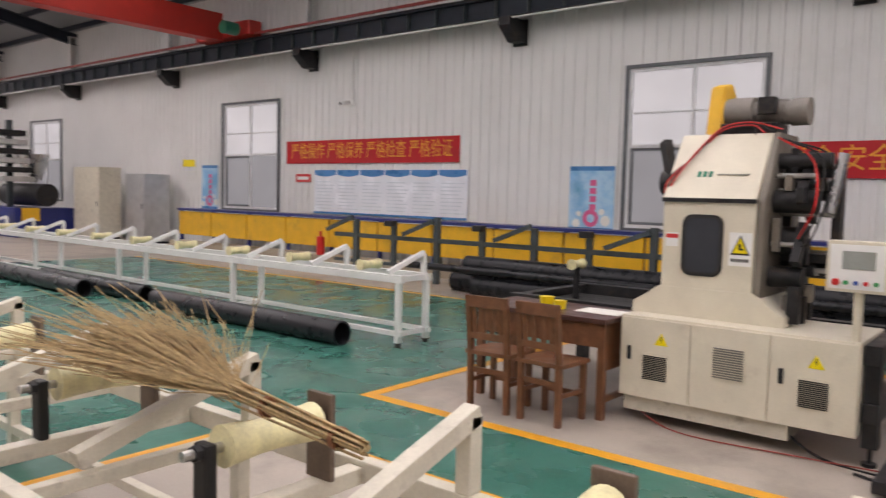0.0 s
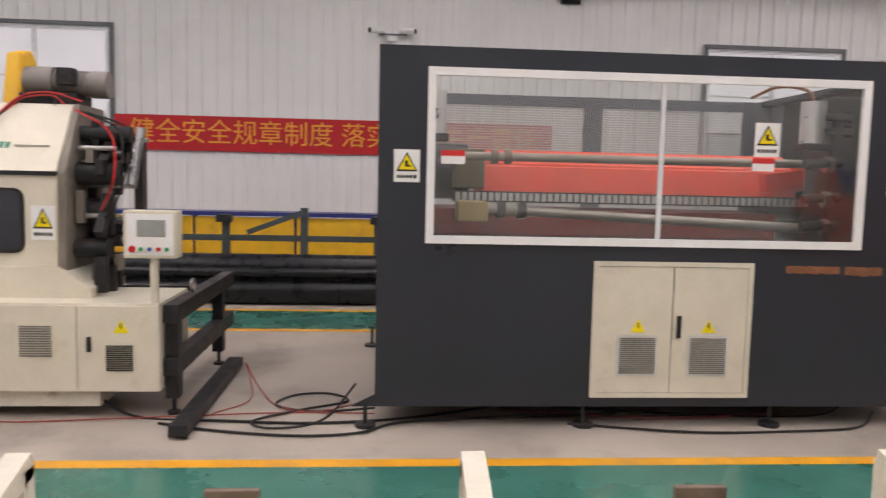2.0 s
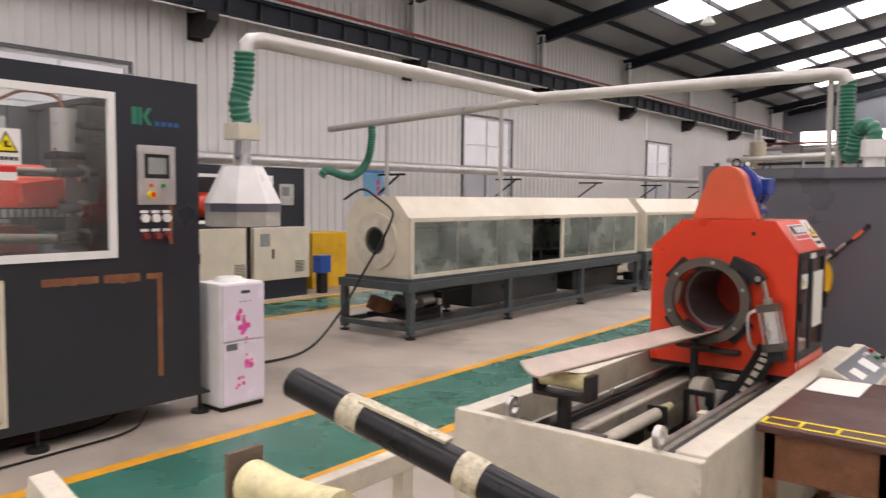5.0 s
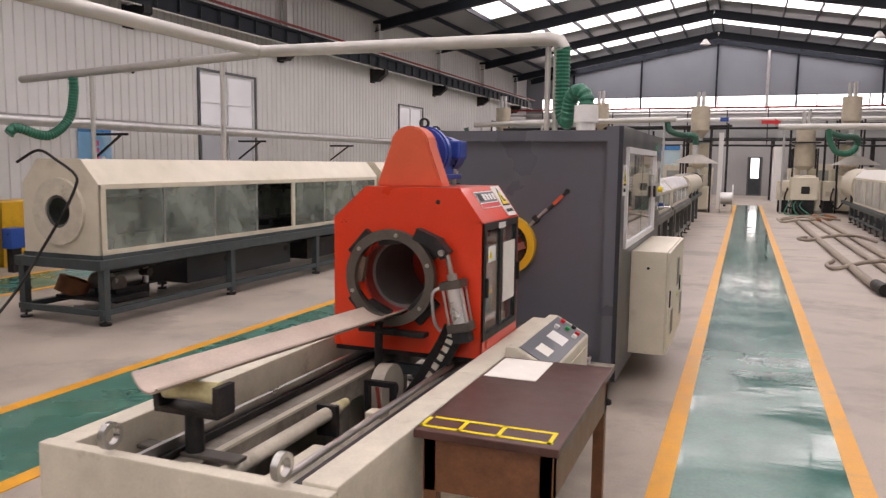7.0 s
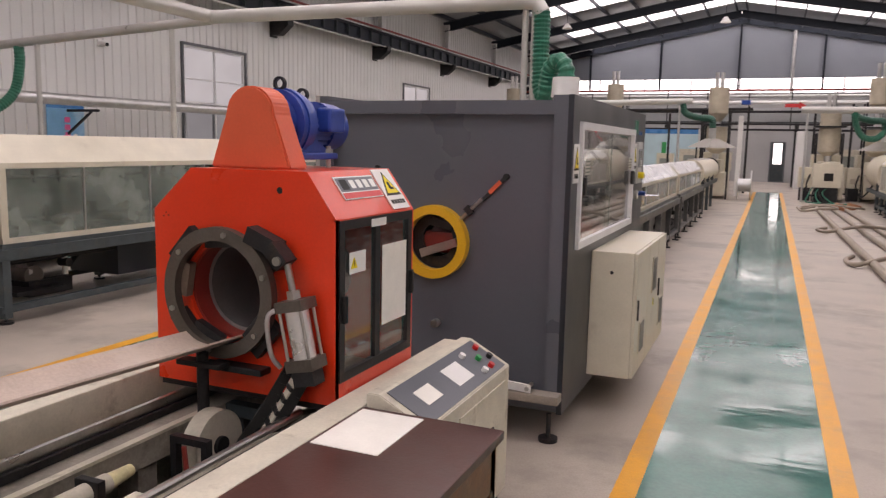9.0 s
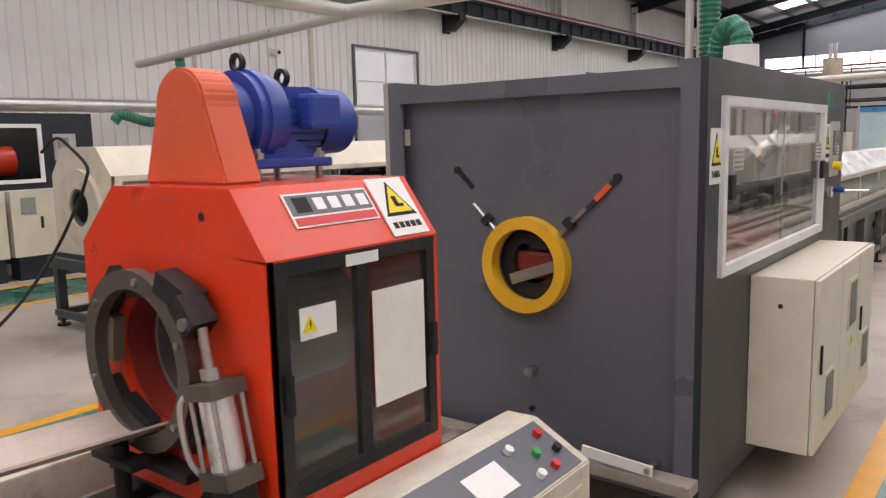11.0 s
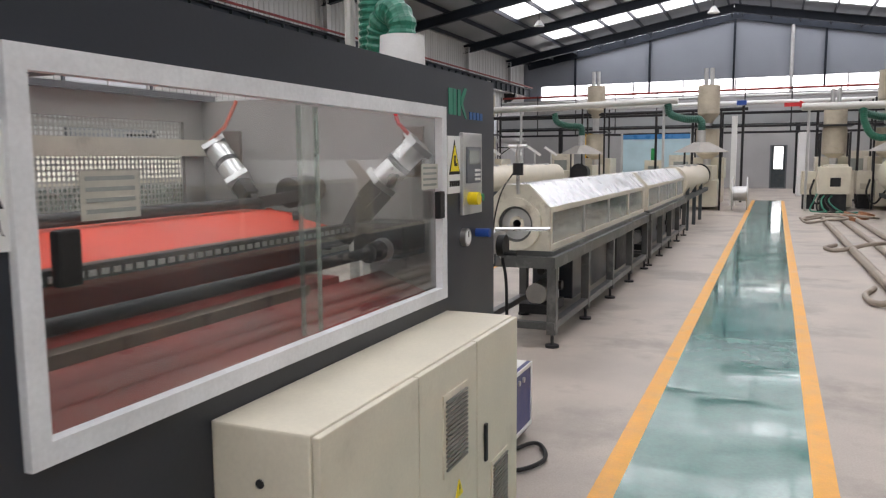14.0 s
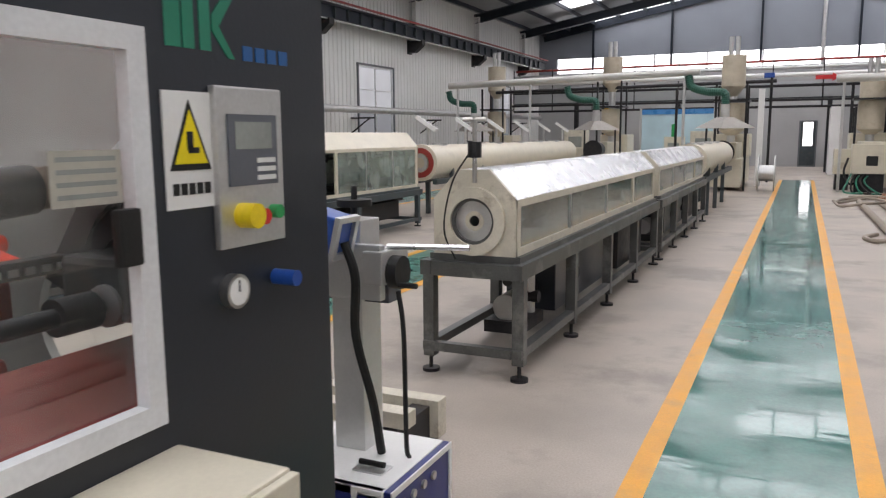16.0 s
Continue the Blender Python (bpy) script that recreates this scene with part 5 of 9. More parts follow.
part("inner_wall", box(-1.08, -1.05, 10.1, 12.1, 1.13, 1.28), DEEP_RED, saw)
part("sloping_chute", prism(((-0.86, 1.1), (-0.45, 0.95), (-0.45, 0.92), (-0.86, 1.06)), "y", 10.05, 12.3), DEEP_RED, saw, "faded red sloping chute")
part("guide_shaft", rod((-0.75, 10.1, 1.22), (-0.75, 12.1, 1.22), 0.022, 16), BLACK_STEEL, saw, "", True)
part("guide_shaft", rod((-1.36, 10.1, 1.41), (-1.36, 12.3, 1.41), 0.024, 16), BLACK_STEEL, saw, "", True)
part("dusty_rail", box(-0.74, -0.68, 10.1, 11.45, 1.14, 1.175, 0.004), PLATE_BROWN, saw, "dusty flat rail")
bar = part("chain_track", box(-1.0, -0.95, 10.2, 12.22, 1.275, 1.318, 0.004), BLACK_STEEL, saw)
for k in range(46):
    part("link", box(-0.95, -0.945, 10.22 + 0.043 * k, 10.245 + 0.043 * k, 1.285, 1.302), GALV, bar)
HUB = -1.2
for s in (-1, 1):
    a, b = Vector((HUB + s * 0.54, 12.28, 1.66)), Vector((HUB + s * 0.38, 12.24, 1.5))
    c = part("air_cylinder", rod(a, b, 0.056, 22), CYLINDER, saw, "bright pneumatic cylinder with a black band", True)
    part("band", rod(a.lerp(b, 0.45), a.lerp(b, 0.56), 0.059, 22), RUBBER, c)
    for t in (-0.06, 0.94):
        part("end_cap", rod(a.lerp(b, t), a.lerp(b, t + 0.12), 0.08, 4), GALV, c)
    part("mount", beam(b, b.lerp(a, -0.45), 0.07, 0.07), BLACK_STEEL, saw)
    part("link_arm", beam(b.lerp(a, -0.45), Vector((HUB + s * 0.2, 12.2, 1.24)), 0.04, 0.06), BLACK_STEEL, saw)
    part("hanger_plate", box(a.x - 0.05 * s - 0.05, a.x - 0.05 * s + 0.05, 12.33, 12.35, 1.52, 1.74, 0.004), PLATE_BROWN, saw)
    part("air_line", hose([tuple(a + Vector((-0.02, -0.02, 0.03))), tuple(a + Vector((-0.06 * s, -0.04, 0.08))), tuple(a + Vector((-0.08 * s, -0.03, 0.1))), tuple(a + Vector((-0.13 * s, 0.0, 0.22)))], 0.009, 6), PLASTIC_RED if s > 0 else ORANGE_HOOD, saw)
part("motor", rod((-1.26, 12.18, 1.45), (-1.26, 12.33, 1.46), 0.07, 20), BLACK_STEEL, saw, "", True)
part("motor_cap", rod((-1.26, 12.33, 1.46), (-1.26, 12.4, 1.462), 0.06, 18), PLATE_BROWN, saw, "", True)
part("motor_arm", beam((-1.36, 12.1, 1.41), (-1.22, 12.2, 1.44), 0.05, 0.05), BLACK_STEEL, saw)
part("swing_arm", beam((-0.8, 12.28, 1.46), (-0.98, 12.2, 1.24), 0.06, 0.05), BLACK_STEEL, saw)
part("clamp_block", box(-0.9, -0.66, 12.12, 12.36, 1.18, 1.33, 0.02), BLACK_STEEL, saw)
part("coupling", rod((-0.75, 11.98, 1.22), (-0.75, 12.08, 1.22), 0.042, 18), BLACK_STEEL, saw, "", True)
part("coupling", rod((-0.75, 12.11, 1.22), (-0.75, 12.15, 1.22), 0.05, 18), GALV, saw, "", True)
part("inner_beam", box(-1.95, -1.88, 10.0, 12.4, 1.62, 1.7), CREAM_WORN, saw)
for x in (SX0 + 0.08, SX1 - 0.07):
    for y in (SY0 + 0.0, SY1 - 0.1):
        foot(saw, x, y, SZ0, 0.055)
part("base_rail", box(SX0 - 0.05, SX1 + 0.0, SY0 - 0.1, SY0 - 0.001, 0.24, 0.29, 0.006), material("dusty_tan_rail", (0.3, 0.265, 0.225), 0.6, 0.1, 0.2, 8, 0.06), saw, "dusty tan base rail")
for x in (SX0 + 0.05, -1.2, -0.75):
    part("rail_bolt", rod((x, SY0 - 0.05, 0.29), (x, SY0 - 0.05, 0.315), 0.022, 6), BARE_STEEL, saw)
part("drop_cable", hose([(SX0 + 0.12, SY0 - 0.01, 1.8), (SX0 + 0.13, SY0 - 0.012, 1.2), (SX0 + 0.12, SY0 - 0.014, 0.5), (SX0 + 0.15, SY0 - 0.05, 0.28), (SX0 + 0.22, SY0 - 0.08, 0.25)], 0.007, 6), MID_GREY, saw)
# switch cabinet on its side
cab = thing("switch_cabinet", (-0.25, 11.3, 0.24), "cream steel switch cabinet hung on the saw enclosure", "cabinet")
KX0, KX1, KY0, KY1, KZ0, KZ1 = SX1, -0.1, 10.585, 11.945, 0.232, 1.018
part("body", box(KX0, KX1 - 0.022, KY0, KY1, KZ0, KZ1, 0.006), CREAM, cab)
yc = [KY0, 11.08, 11.52, KY1]
for i, (a, b) in enumerate(zip(yc, yc[1:])):
    d = part("door", box(KX1 - 0.02, KX1, a + 0.003, b - 0.003, KZ0 + 0.004, KZ1 - 0.004, 0.004), CREAM, cab)
    if i == 1:
        louvre(d, on_x(KX1, 11.33, 0.79), 0.19, 0.25, 16, CREAM)
        shock_triangle(d, on_x(KX1, 11.36, 0.59), 0.06)
    else:
        louvre(d, on_x(KX1, (a + b) / 2, 0.46), 0.17, 0.21, 14, CREAM)
        part("handle", box(KX1, KX1 + 0.01, a + 0.06, a + 0.08, 0.59, 0.72, 0.004), RUBBER, d)
part("cable_hole", rod((-0.255, KY0 - 0.003, 0.89), (-0.255, KY0 + 0.001, 0.89), 0.011, 14), INK, cab)
part("hanger", box(KX0 - 0.02, KX0, KY0 + 0.2, KY1 - 0.2, 0.3, 0.36), BLACK_STEEL, cab)
# extraction cap behind the enclosure
cap = thing("extraction_duct", (-1.25, 13.2, 0), "white duct collar on a pipe with a green hose above it", "duct")
part("collar", rod((-1.33, 13.5, 2.14), (-1.33, 13.5, 2.33), 0.14, 24, 0.132), WHITE_PAINT, cap, "white plastic collar", True)
part("riser", rod((-1.33, 13.5, 0), (-1.33, 13.5, 2.14), 0.11, 20), WHITE_PAINT, cap, "", True)
part("green_hose", hose([(-1.33, 13.5, 2.3), (-1.34, 13.51, 2.42), (-1.43, 13.56, 2.5), (-1.53, 13.62, 2.42), (-1.57, 13.66, 2.25), (-1.6, 13.7, 2.16), (-1.66, 13.75, 2.28), (-1.67, 13.76, 2.6), (-1.67, 13.76, 3.02)], 0.085, 14, 8, 0.06, 0.04), GREEN_HOSE, cap, "ribbed green flexible hose")

# overhead extraction pipe from the hood to the saw
oh = thing("overhead_pipe", (-5.78, 13.7, 3.1), "pale grey overhead extraction pipe on thin posts", "pipe")
PIPE = material("pale_pipe_paint", (0.52, 0.51, 0.48), 0.36, 0.3, 0.08, 4, 0.02)
part("pipe_run", hose([(-5.88, 8.48, 2.98), (-5.88, 8.49, 3.08), (-5.88, 8.55, 3.14), (-5.88, 8.68, 3.17), (-5.84, 13.7, 3.14)], 0.08, 18, 1, smooth_path=False), PIPE, oh, "", True)
part("pipe_run", hose([(-5.86, 13.66, 3.13), (-1.85, 13.75, 3.13), (-1.72, 13.75, 3.1), (-1.66, 13.75, 3.0)], 0.08, 18, 1, smooth_path=False), PIPE, oh, "", True)
part("branch_pipe", rod((-5.8, 13.65, 3.1), (-10.4, 13.8, 2.9), 0.06, 16), PIPE, oh, "", True)
for x, y, z in ((-6.45, 13.68, 3.1), (-1.86, 13.8, 3.1), (-1.76, 13.8, 3.1), (-8.9, 13.75, 2.95)):
    part("post", rod((x, y, 0), (x, y, z), 0.035, 12), PIPE, oh)
part("hanging_hose", hose([(-9.3, 13.78, 2.9), (-9.3, 13.78, 2.65), (-9.35, 13.7, 2.25), (-9.45, 13.4, 2.0), (-9.6, 13.0, 2.1), (-9.65, 12.9, 2.0)], 0.07, 12, 8, 0.06, 0.04), GREEN_HOSE, oh, "green ribbed hose looping down")

# ---------- things on the wall ----------
def banner(y0, y1, z0, z1, text, size, label):
    b = thing("banner", (WX, (y0 + y1) / 2, z0), label, "banner", "wall banners")
    part("cloth", box(WX + 0.038, WX + 0.048, y0, y1, z0, z1), BANNER_RED, b)
    lettering("writing", text, size, on_x(WX + 0.049, (y0 + y1) / 2, (z0 + z1) / 2), BANNER_GOLD, b, 0.001, "large gold characters", (y1 - y0) * 0.93)
    return b


banner(-12.77, -7.17, 2.3, 2.86, "严格操作 严格保养 严格检查 严格验证", 0.42, "red cloth banner with gold characters above the notice board")
banner(-1.0, 6.1, 2.0, 2.56, "健全安全规章制度 落实安全生产责任", 0.42, "long red cloth safety banner with gold characters")
BOARD_WHITE = material("board_white", (0.84, 0.87, 0.92), 0.25, 0, 0.06, 2, 0)
BOARD_BLUE = material("board_blue", (0.05, 0.22, 0.5), 0.3, 0, 0.1, 4, 0)
BOARD_GREY = material("board_print", (0.66, 0.71, 0.76), 0.4, 0, 0.1, 4, 0)
nb = thing("notice_board", (WX, -9.3, 1.08), "white notice board of six printed panels with blue headers", "notice board")
part("board", box(WX + 0.038, WX + 0.066, -11.68, -6.93, 1.08, 2.15), BOARD_WHITE, nb)
part("edge", box(WX + 0.067, WX + 0.072, -11.68, -6.93, 1.08, 1.13), BOARD_BLUE, nb)
for k in range(6):
    ya = -11.68 + 0.792 * k
    pts = [(ya + 0.02 + 0.752 * t / 10, 2.13 - (0.1 + 0.05 * math.sin(math.pi * t / 10))) for t in range(11)]
    part("header", prism([(ya + 0.02, 2.14), *pts, (ya + 0.772, 2.14)], "x", WX + 0.067, WX + 0.071), BOARD_BLUE, nb)
    for j in range(9):
        w = 0.5 + 0.15 * ((k * 7 + j * 5) % 4) / 3
        part("print_line", box(WX + 0.0665, WX + 0.069, ya + 0.08, ya + 0.08 + w, 1.2 + 0.08 * j, 1.225 + 0.08 * j), BOARD_GREY, nb)
part("red_tag", box(WX + 0.037, WX + 0.046, -12.4, -11.85, 1.84, 2.04), SIGN_RED, nb)
part("red_tag_text", box(WX + 0.046, WX + 0.049, -12.33, -11.92, 1.9, 1.98), SIGN_WHITE, nb)


def poster(y0, y1, z0, z1):
    p = thing("poster", (WX, (y0 + y1) / 2, z0), "blue safety poster with pink lettering and clouds", "poster", "blue posters")
    sky_m = material("poster_blue", (0.2, 0.48, 0.75), 0.35, 0, 0.15, 2, 0, (0.5, 0.72, 0.85), 0.7, 0, 0.45)
    pink = material("poster_pink", (0.75, 0.12, 0.3), 0.4, 0, 0.1, 6, 0)
    part("sheet", box(WX + 0.038, WX + 0.05, y0, y1, z0, z1), sky_m, p)
    part("top_band", box(WX + 0.05, WX + 0.053, y0, y1, z1 - 0.08, z1), BOARD_BLUE, p)
    part("foot_band", box(WX + 0.05, WX + 0.053, y0, y1, z0, z0 + 0.07), BOARD_BLUE, p)
    ym = (y0 + y1) / 2
    for k in range(4):
        part("letter_block", box(WX + 0.05, WX + 0.053, ym - 0.03, ym + 0.1, z1 - 0.36 - 0.15 * k, z1 - 0.25 - 0.15 * k), pink, p)
    part("flower_ring", pipe_ring((WX + 0.05, ym, z0 + 0.24), (WX + 0.054, ym, z0 + 0.24), 0.16, 0.08, 24), pink, p)
    for k, (dy, dz, r) in enumerate(((-0.3, 0.14, 0.08), (0.3, 0.2, 0.1), (0.22, 0.36, 0.06), (-0.25, 0.32, 0.05))):
        part("cloud", rod((WX + 0.05, ym + dy, z0 + dz), (WX + 0.052 + 0.0005 * k, ym + dy, z0 + dz), r, 20), SIGN_WHITE, p)


poster(-4.52, -3.6, 1.0, 2.2)
poster(-16.5, -15.75, 1.05, 2.28)
poster(16.9, 17.8, 1.3, 2.3)


def wall_camera(y, z, conduit):
    c = thing("security_camera", (WX, y, z), "small white security camera on a wall arm", "camera", "wall cameras")
    part("mount", box(WX + 0.036, WX + 0.096, y - 0.09, y + 0.09, z - 0.05, z + 0.09, 0.01), SIGN_WHITE, c)
    part("camera_body", rod((WX + 0.096, y - 0.04, z + 0.02), (WX + 0.336, y - 0.1, z - 0.03), 0.05, 14), SIGN_WHITE, c, "", True)
    part("lens", rod((WX + 0.336, y - 0.1, z - 0.03), (WX + 0.346, y - 0.102, z - 0.032), 0.04, 14), RUBBER, c)
    if conduit:
        part("conduit", box(WX + 0.036, WX + 0.076, y - 0.02, y + 0.02, z + 0.09, 4.9), SIGN_WHITE, c)


wall_camera(-10.4, 3.7, True)
wall_camera(18.3, 3.6, False)
wc = thing("camera_pair", (WX, 3.42, 3.9), "two white bullet security cameras on one wall bracket", "camera", "wall cameras")
part("mount", box(WX + 0.02, WX + 0.08, 3.34, 3.5, 3.84, 3.94, 0.008), SIGN_WHITE, wc)
part("cross_arm", box(WX + 0.05, WX + 0.09, 3.2, 3.66, 3.93, 3.96, 0.005), MID_GREY, wc)
for y, d in ((3.22, -1), (3.62, 1)):
    part("camera_body", rod((WX + 0.09, y - 0.06 * d, 4.0), (WX + 0.2, y + 0.16 * d, 3.985), 0.045, 14), SIGN_WHITE, wc, "", True)
    part("lens", rod((WX + 0.2, y + 0.16 * d, 3.985), (WX + 0.206, y + 0.172 * d, 3.984), 0.042, 14), RUBBER, wc)
    part("camera_stem", rod((WX + 0.07, y, 3.95), (WX + 0.1, y, 3.985), 0.014, 8), SIGN_WHITE, wc)
duct = thing("wall_duct", (WX + 0.7, 26, 2.35), "long galvanised pipe on wall brackets", "pipe", "", "structure")
part("pipe_run", rod((WX + 0.7, 9.5, 2.33), (WX + 0.7, 50, 2.5), 0.11, 20), GALV, duct, "", True)
for k in range(8):
    y = 12.4 + 5 * k
    part("bracket", beam((WX + 0.02, y, 2.18), (WX + 0.9, y, 2.18), 0.04, 0.05, beam((WX + 0.02, y, 1.7), (WX + 0.7, y, 2.16), 0.04, 0.04)), BLACK_STEEL, duct)

# ---------- yellow bench, black pipe stand and pipes along the wall ----------
bench = thing("yellow_bench", (-11.7, -3, 0), "long yellow panelled stacking bench with a blue top rail", "bench")
part("top_rail", box(-11.95, -11.45, -16.0, 9.5, 1.02, 1.08, 0.006), BLUE_DARK, bench, "blue top rail")
for k in range(17):
    y = -16.0 + 1.5 * k
    part("panel", box(-11.55, -11.5, y + 0.02, y + 1.48, 0.38, 1.0, 0.004), YELLOW_PAINT, bench)
    part("upright", box(-11.62, -11.555, y - 0.04, y + 0.04, 0, 1.02), BLUE_DARK, bench)
part("plinth", box(-11.6, -11.2, -16.0, 9.5, 0.0, 0.22), material("dusty_timber", (0.36, 0.3, 0.22), 0.7, 0, 0.2, 3), bench)
fe = single("fire_extinguisher", rod((-11.25, -10.0, 0.22), (-11.25, -10.0, 0.62), 0.09, 16, None, rod((-11.25, -10, 0.6), (-11.25, -10, 0.74), 0.03, 10)), PLASTIC_RED, "red fire extinguisher standing by the bench", "extinguisher", smooth=True)

st = thing("pipe_stand", (-10.4, -1, 0), "dark steel stand with sloping arms for pipes", "pipe rack")
part("long_rail", box(-10.42, -10.36, -8.6, 9.0, 0.74, 0.82, 0.004), STEEL_GREY, st)
part("long_rail", box(-10.42, -10.36, -8.6, 9.0, 0.25, 0.31, 0.004), STEEL_GREY, st)
for k in range(9):
    y = -8.0 + 2.05 * k
    part("post", box(-10.44, -10.34, y - 0.05, y + 0.05, 0, 1.2 if k % 2 else 1.1, 0.004), STEEL_GREY, st)
    part("sloping_arm", beam((-10.3, y - 0.75, 0.86), (-10.3, y - 0.02, 1.14), 0.06, 0.07), STEEL_GREY, st)
    part("short_post", box(-10.43, -10.35, y + 0.95, y + 1.05, 0.3, 1.1, 0.004), STEEL_GREY, st)
    part("stop", box(-10.36, -10.2, y + 0.9, y + 1.1, 1.0, 1.1, 0.01), BLACK_STEEL, st)
for x, z, r, y0, y1 in ((-9.62, 0.17, 0.17, -4.5, 8.5), (-9.98, 0.17, 0.165, -5.2, 8.2), (-9.8, 0.465, 0.16, -4.8, 8.3), (-10.17, 0.3, 0.07, -5, 8.6), (-9.5, 0.42, 0.06, -6, 8.4)):
    single("long_pipe", pipe_ring((x, y0, z), (x, y1, z), r, r * 0.86, 24), BLACK_PE, "long black plastic pipe lying along the wall line", "pipe", "stacked pipes", smooth=True)

# ---------- white pipe rack with pipes under it ----------
wr = thing("white_pipe_rack", (-5.85, -8, 0), "white steel discharge rack with rollers and sloping arms", "pipe rack")
RXA, RXB = -5.66, -6.1
for x in (RXA, RXB):
    part("top_rail", box(x - 0.03, x + 0.03, -14.5, -2.5, 0.68, 0.76, 0.005), WHITE_PAINT, wr)
    part("low_rail", box(x - 0.025, x + 0.025, -14.5, -2.5, 0.12, 0.17, 0.004), WHITE_PAINT, wr)
for k in range(5):
    y = -2.56 - 2.85 * k
    for x in (RXA, RXB):
        part("leg", box(x - 0.03, x + 0.03, y - 0.03, y + 0.03, 0.05, 0.68, 0.004), WHITE_PAINT, wr)
        part("foot", rod((x, y, 0), (x, y, 0.05), 0.03, 10), BLACK_STEEL, wr)
    part("end_bar", box(RXB + 0.03, RXA - 0.03, y - 0.025, y + 0.025, 0.12, 0.17), WHITE_PAINT, wr)
    part("end_bar", box(RXB + 0.03, RXA - 0.03, y - 0.025, y + 0.025, 0.69, 0.75), WHITE_PAINT, wr)
for k in range(10):
    y = -2.6 - 1.2 * k
    part("sloping_arm", beam((RXA + 0.02, y - 0.1, 0.78), (RXB, y, 0.98), 0.05, 0.05), WHITE_PAINT, wr)
    part("arm_post", box(RXB - 0.025, RXB + 0.025, y - 0.025, y + 0.025, 0.76, 0.97), WHITE_PAINT, wr)
    part("roller", hourglass(RXB + 0.08, RXA - 0.06, y - 0.6, 0.82, 0.06, 0.045), ROLLER, wr, "", True)
single("floor_pipe", pipe_ring((-5.33, -3.05, 0.13), (-5.3, -6.6, 0.13), 0.13, 0.112, 28), BLACK_PE, "thick black plastic pipe lying on the green floor", "pipe", "floor pipes", smooth=True)
single("floor_pipe", pipe_ring((-5.1, -8.2, 0.13), (-5.25, -12.2, 0.13), 0.13, 0.112, 28), BLACK_PE, "thick black plastic pipe lying on the green floor", "pipe", "floor pipes", smooth=True)
single("floor_pipe", pipe_ring((-5.5, -7.2, 0.12), (-5.55, -10.5, 0.12), 0.12, 0.1, 28), BLACK_PE, "thick black plastic pipe lying on the green floor", "pipe", "floor pipes", smooth=True)

# ---------- belling machine with its base ----------
bell = thing("belling_machine", (-5.4, 1.1, 0), "cream belling machine tower with a sloping hood on a cabinet base", "machine")
MX, MY0, MY1 = -4.9, 0.32, 1.88
part("base_cabinet", box(MX - 0.75, MX - 0.012, MY0, MY1, 0.19, 0.78, 0.008), CREAM, bell)
mw = (MY1 - MY0) / 3
for k in range(3):
    a = MY0 + mw * k
    d = part("door", box(MX - 0.01, MX + 0.004, a + 0.004, a + mw - 0.004, 0.195, 0.765, 0.004), CREAM, bell)
    if k == 1:
        louvre(d, on_x(MX + 0.004, a + mw / 2, 0.53), 0.23, 0.24, 13, CREAM)
    else:
        louvre(d, on_x(MX + 0.004, a + mw / 2 + 0.01, 0.42), 0.2, 0.2, 14)
        shock_triangle(d, on_x(MX + 0.004, a + mw / 2 + (0.02 if k else 0.05), 0.63), 0.1)
        part("handle", box(MX + 0.004, MX + 0.016, a + 0.06, a + 0.09, 0.46, 0.56, 0.004), BLACK_STEEL, d)
part("plinth", box(MX - 0.7, MX - 0.05, MY0 + 0.02, MY1 - 0.4, 0.08, 0.19), CREAM_WORN, bell)
TX, TY = -5.12, 0.1


def tower_part(name, bm, mat, parent, label="", smooth=False):
    bmesh.ops.translate(bm, verts=bm.verts, vec=(0, TY, 0))
    return part(name, bm, mat, parent, label, smooth)


tower_part("collar", prism(((0.2, 0.77), (1.28, 0.77), (1.28, 0.85), (1.22, 0.88), (1.07, 0.99), (0.4, 0.99), (0.32, 0.93), (0.21, 0.86)), "x", TX - 0.65, TX + 0.02, 0.006), CREAM, bell)
tower_part("tower", box(TX - 0.6, TX, 0.41, 1.06, 0.98, 1.62, 0.01), CREAM, bell)
hood = prism(((TX + 0.01, 1.62), (TX - 0.33, 2.1), (TX - 0.6, 2.1), (TX - 0.62, 1.62)), "y", 0.4, 1.06, 0.008)
tower_part("sloping_hood", hood, CREAM, bell, "cream sloping hood")
tower_part("hood_lip", box(TX - 0.02, TX + 0.015, 0.4, 1.06, 1.6, 1.63), BLACK_STEEL, bell)


def rounded(y0, y1, z0, z1, r):
    out = []
    for cy, cz, a0 in ((y1 - r, z1 - r, 0), (y0 + r, z1 - r, 90), (y0 + r, z0 + r, 180), (y1 - r, z0 + r, 270)):
        out += [(cy + r * math.cos(radians(a0 + 15 * k)), cz + r * math.sin(radians(a0 + 15 * k))) for k in range(7)]
    return out


wb = tower_part("oval_window", prism(rounded(0.56, 0.85, 1.08, 1.515, 0.07), "x", TX, TX + 0.012), RUBBER, bell, "dark rounded inspection window")
tower_part("window_glass", prism(rounded(0.585, 0.825, 1.105, 1.49, 0.05), "x", TX + 0.012, TX + 0.015), material("smoked_glass", (0.03, 0.035, 0.045), 0.15, 0, 0.1, 6, 0), wb)
warning_sign(bell, on_x(TX + 0.001, 1.07, 1.285), 0.155, 0.23)
tower_part("red_label", box(TX, TX + 0.003, 0.44, 0.53, 1.28, 1.38), SIGN_WHITE, bell)
tower_part("red_label_band", box(TX + 0.003, TX + 0.005, 0.44, 0.53, 1.34, 1.37), SIGN_RED, bell)
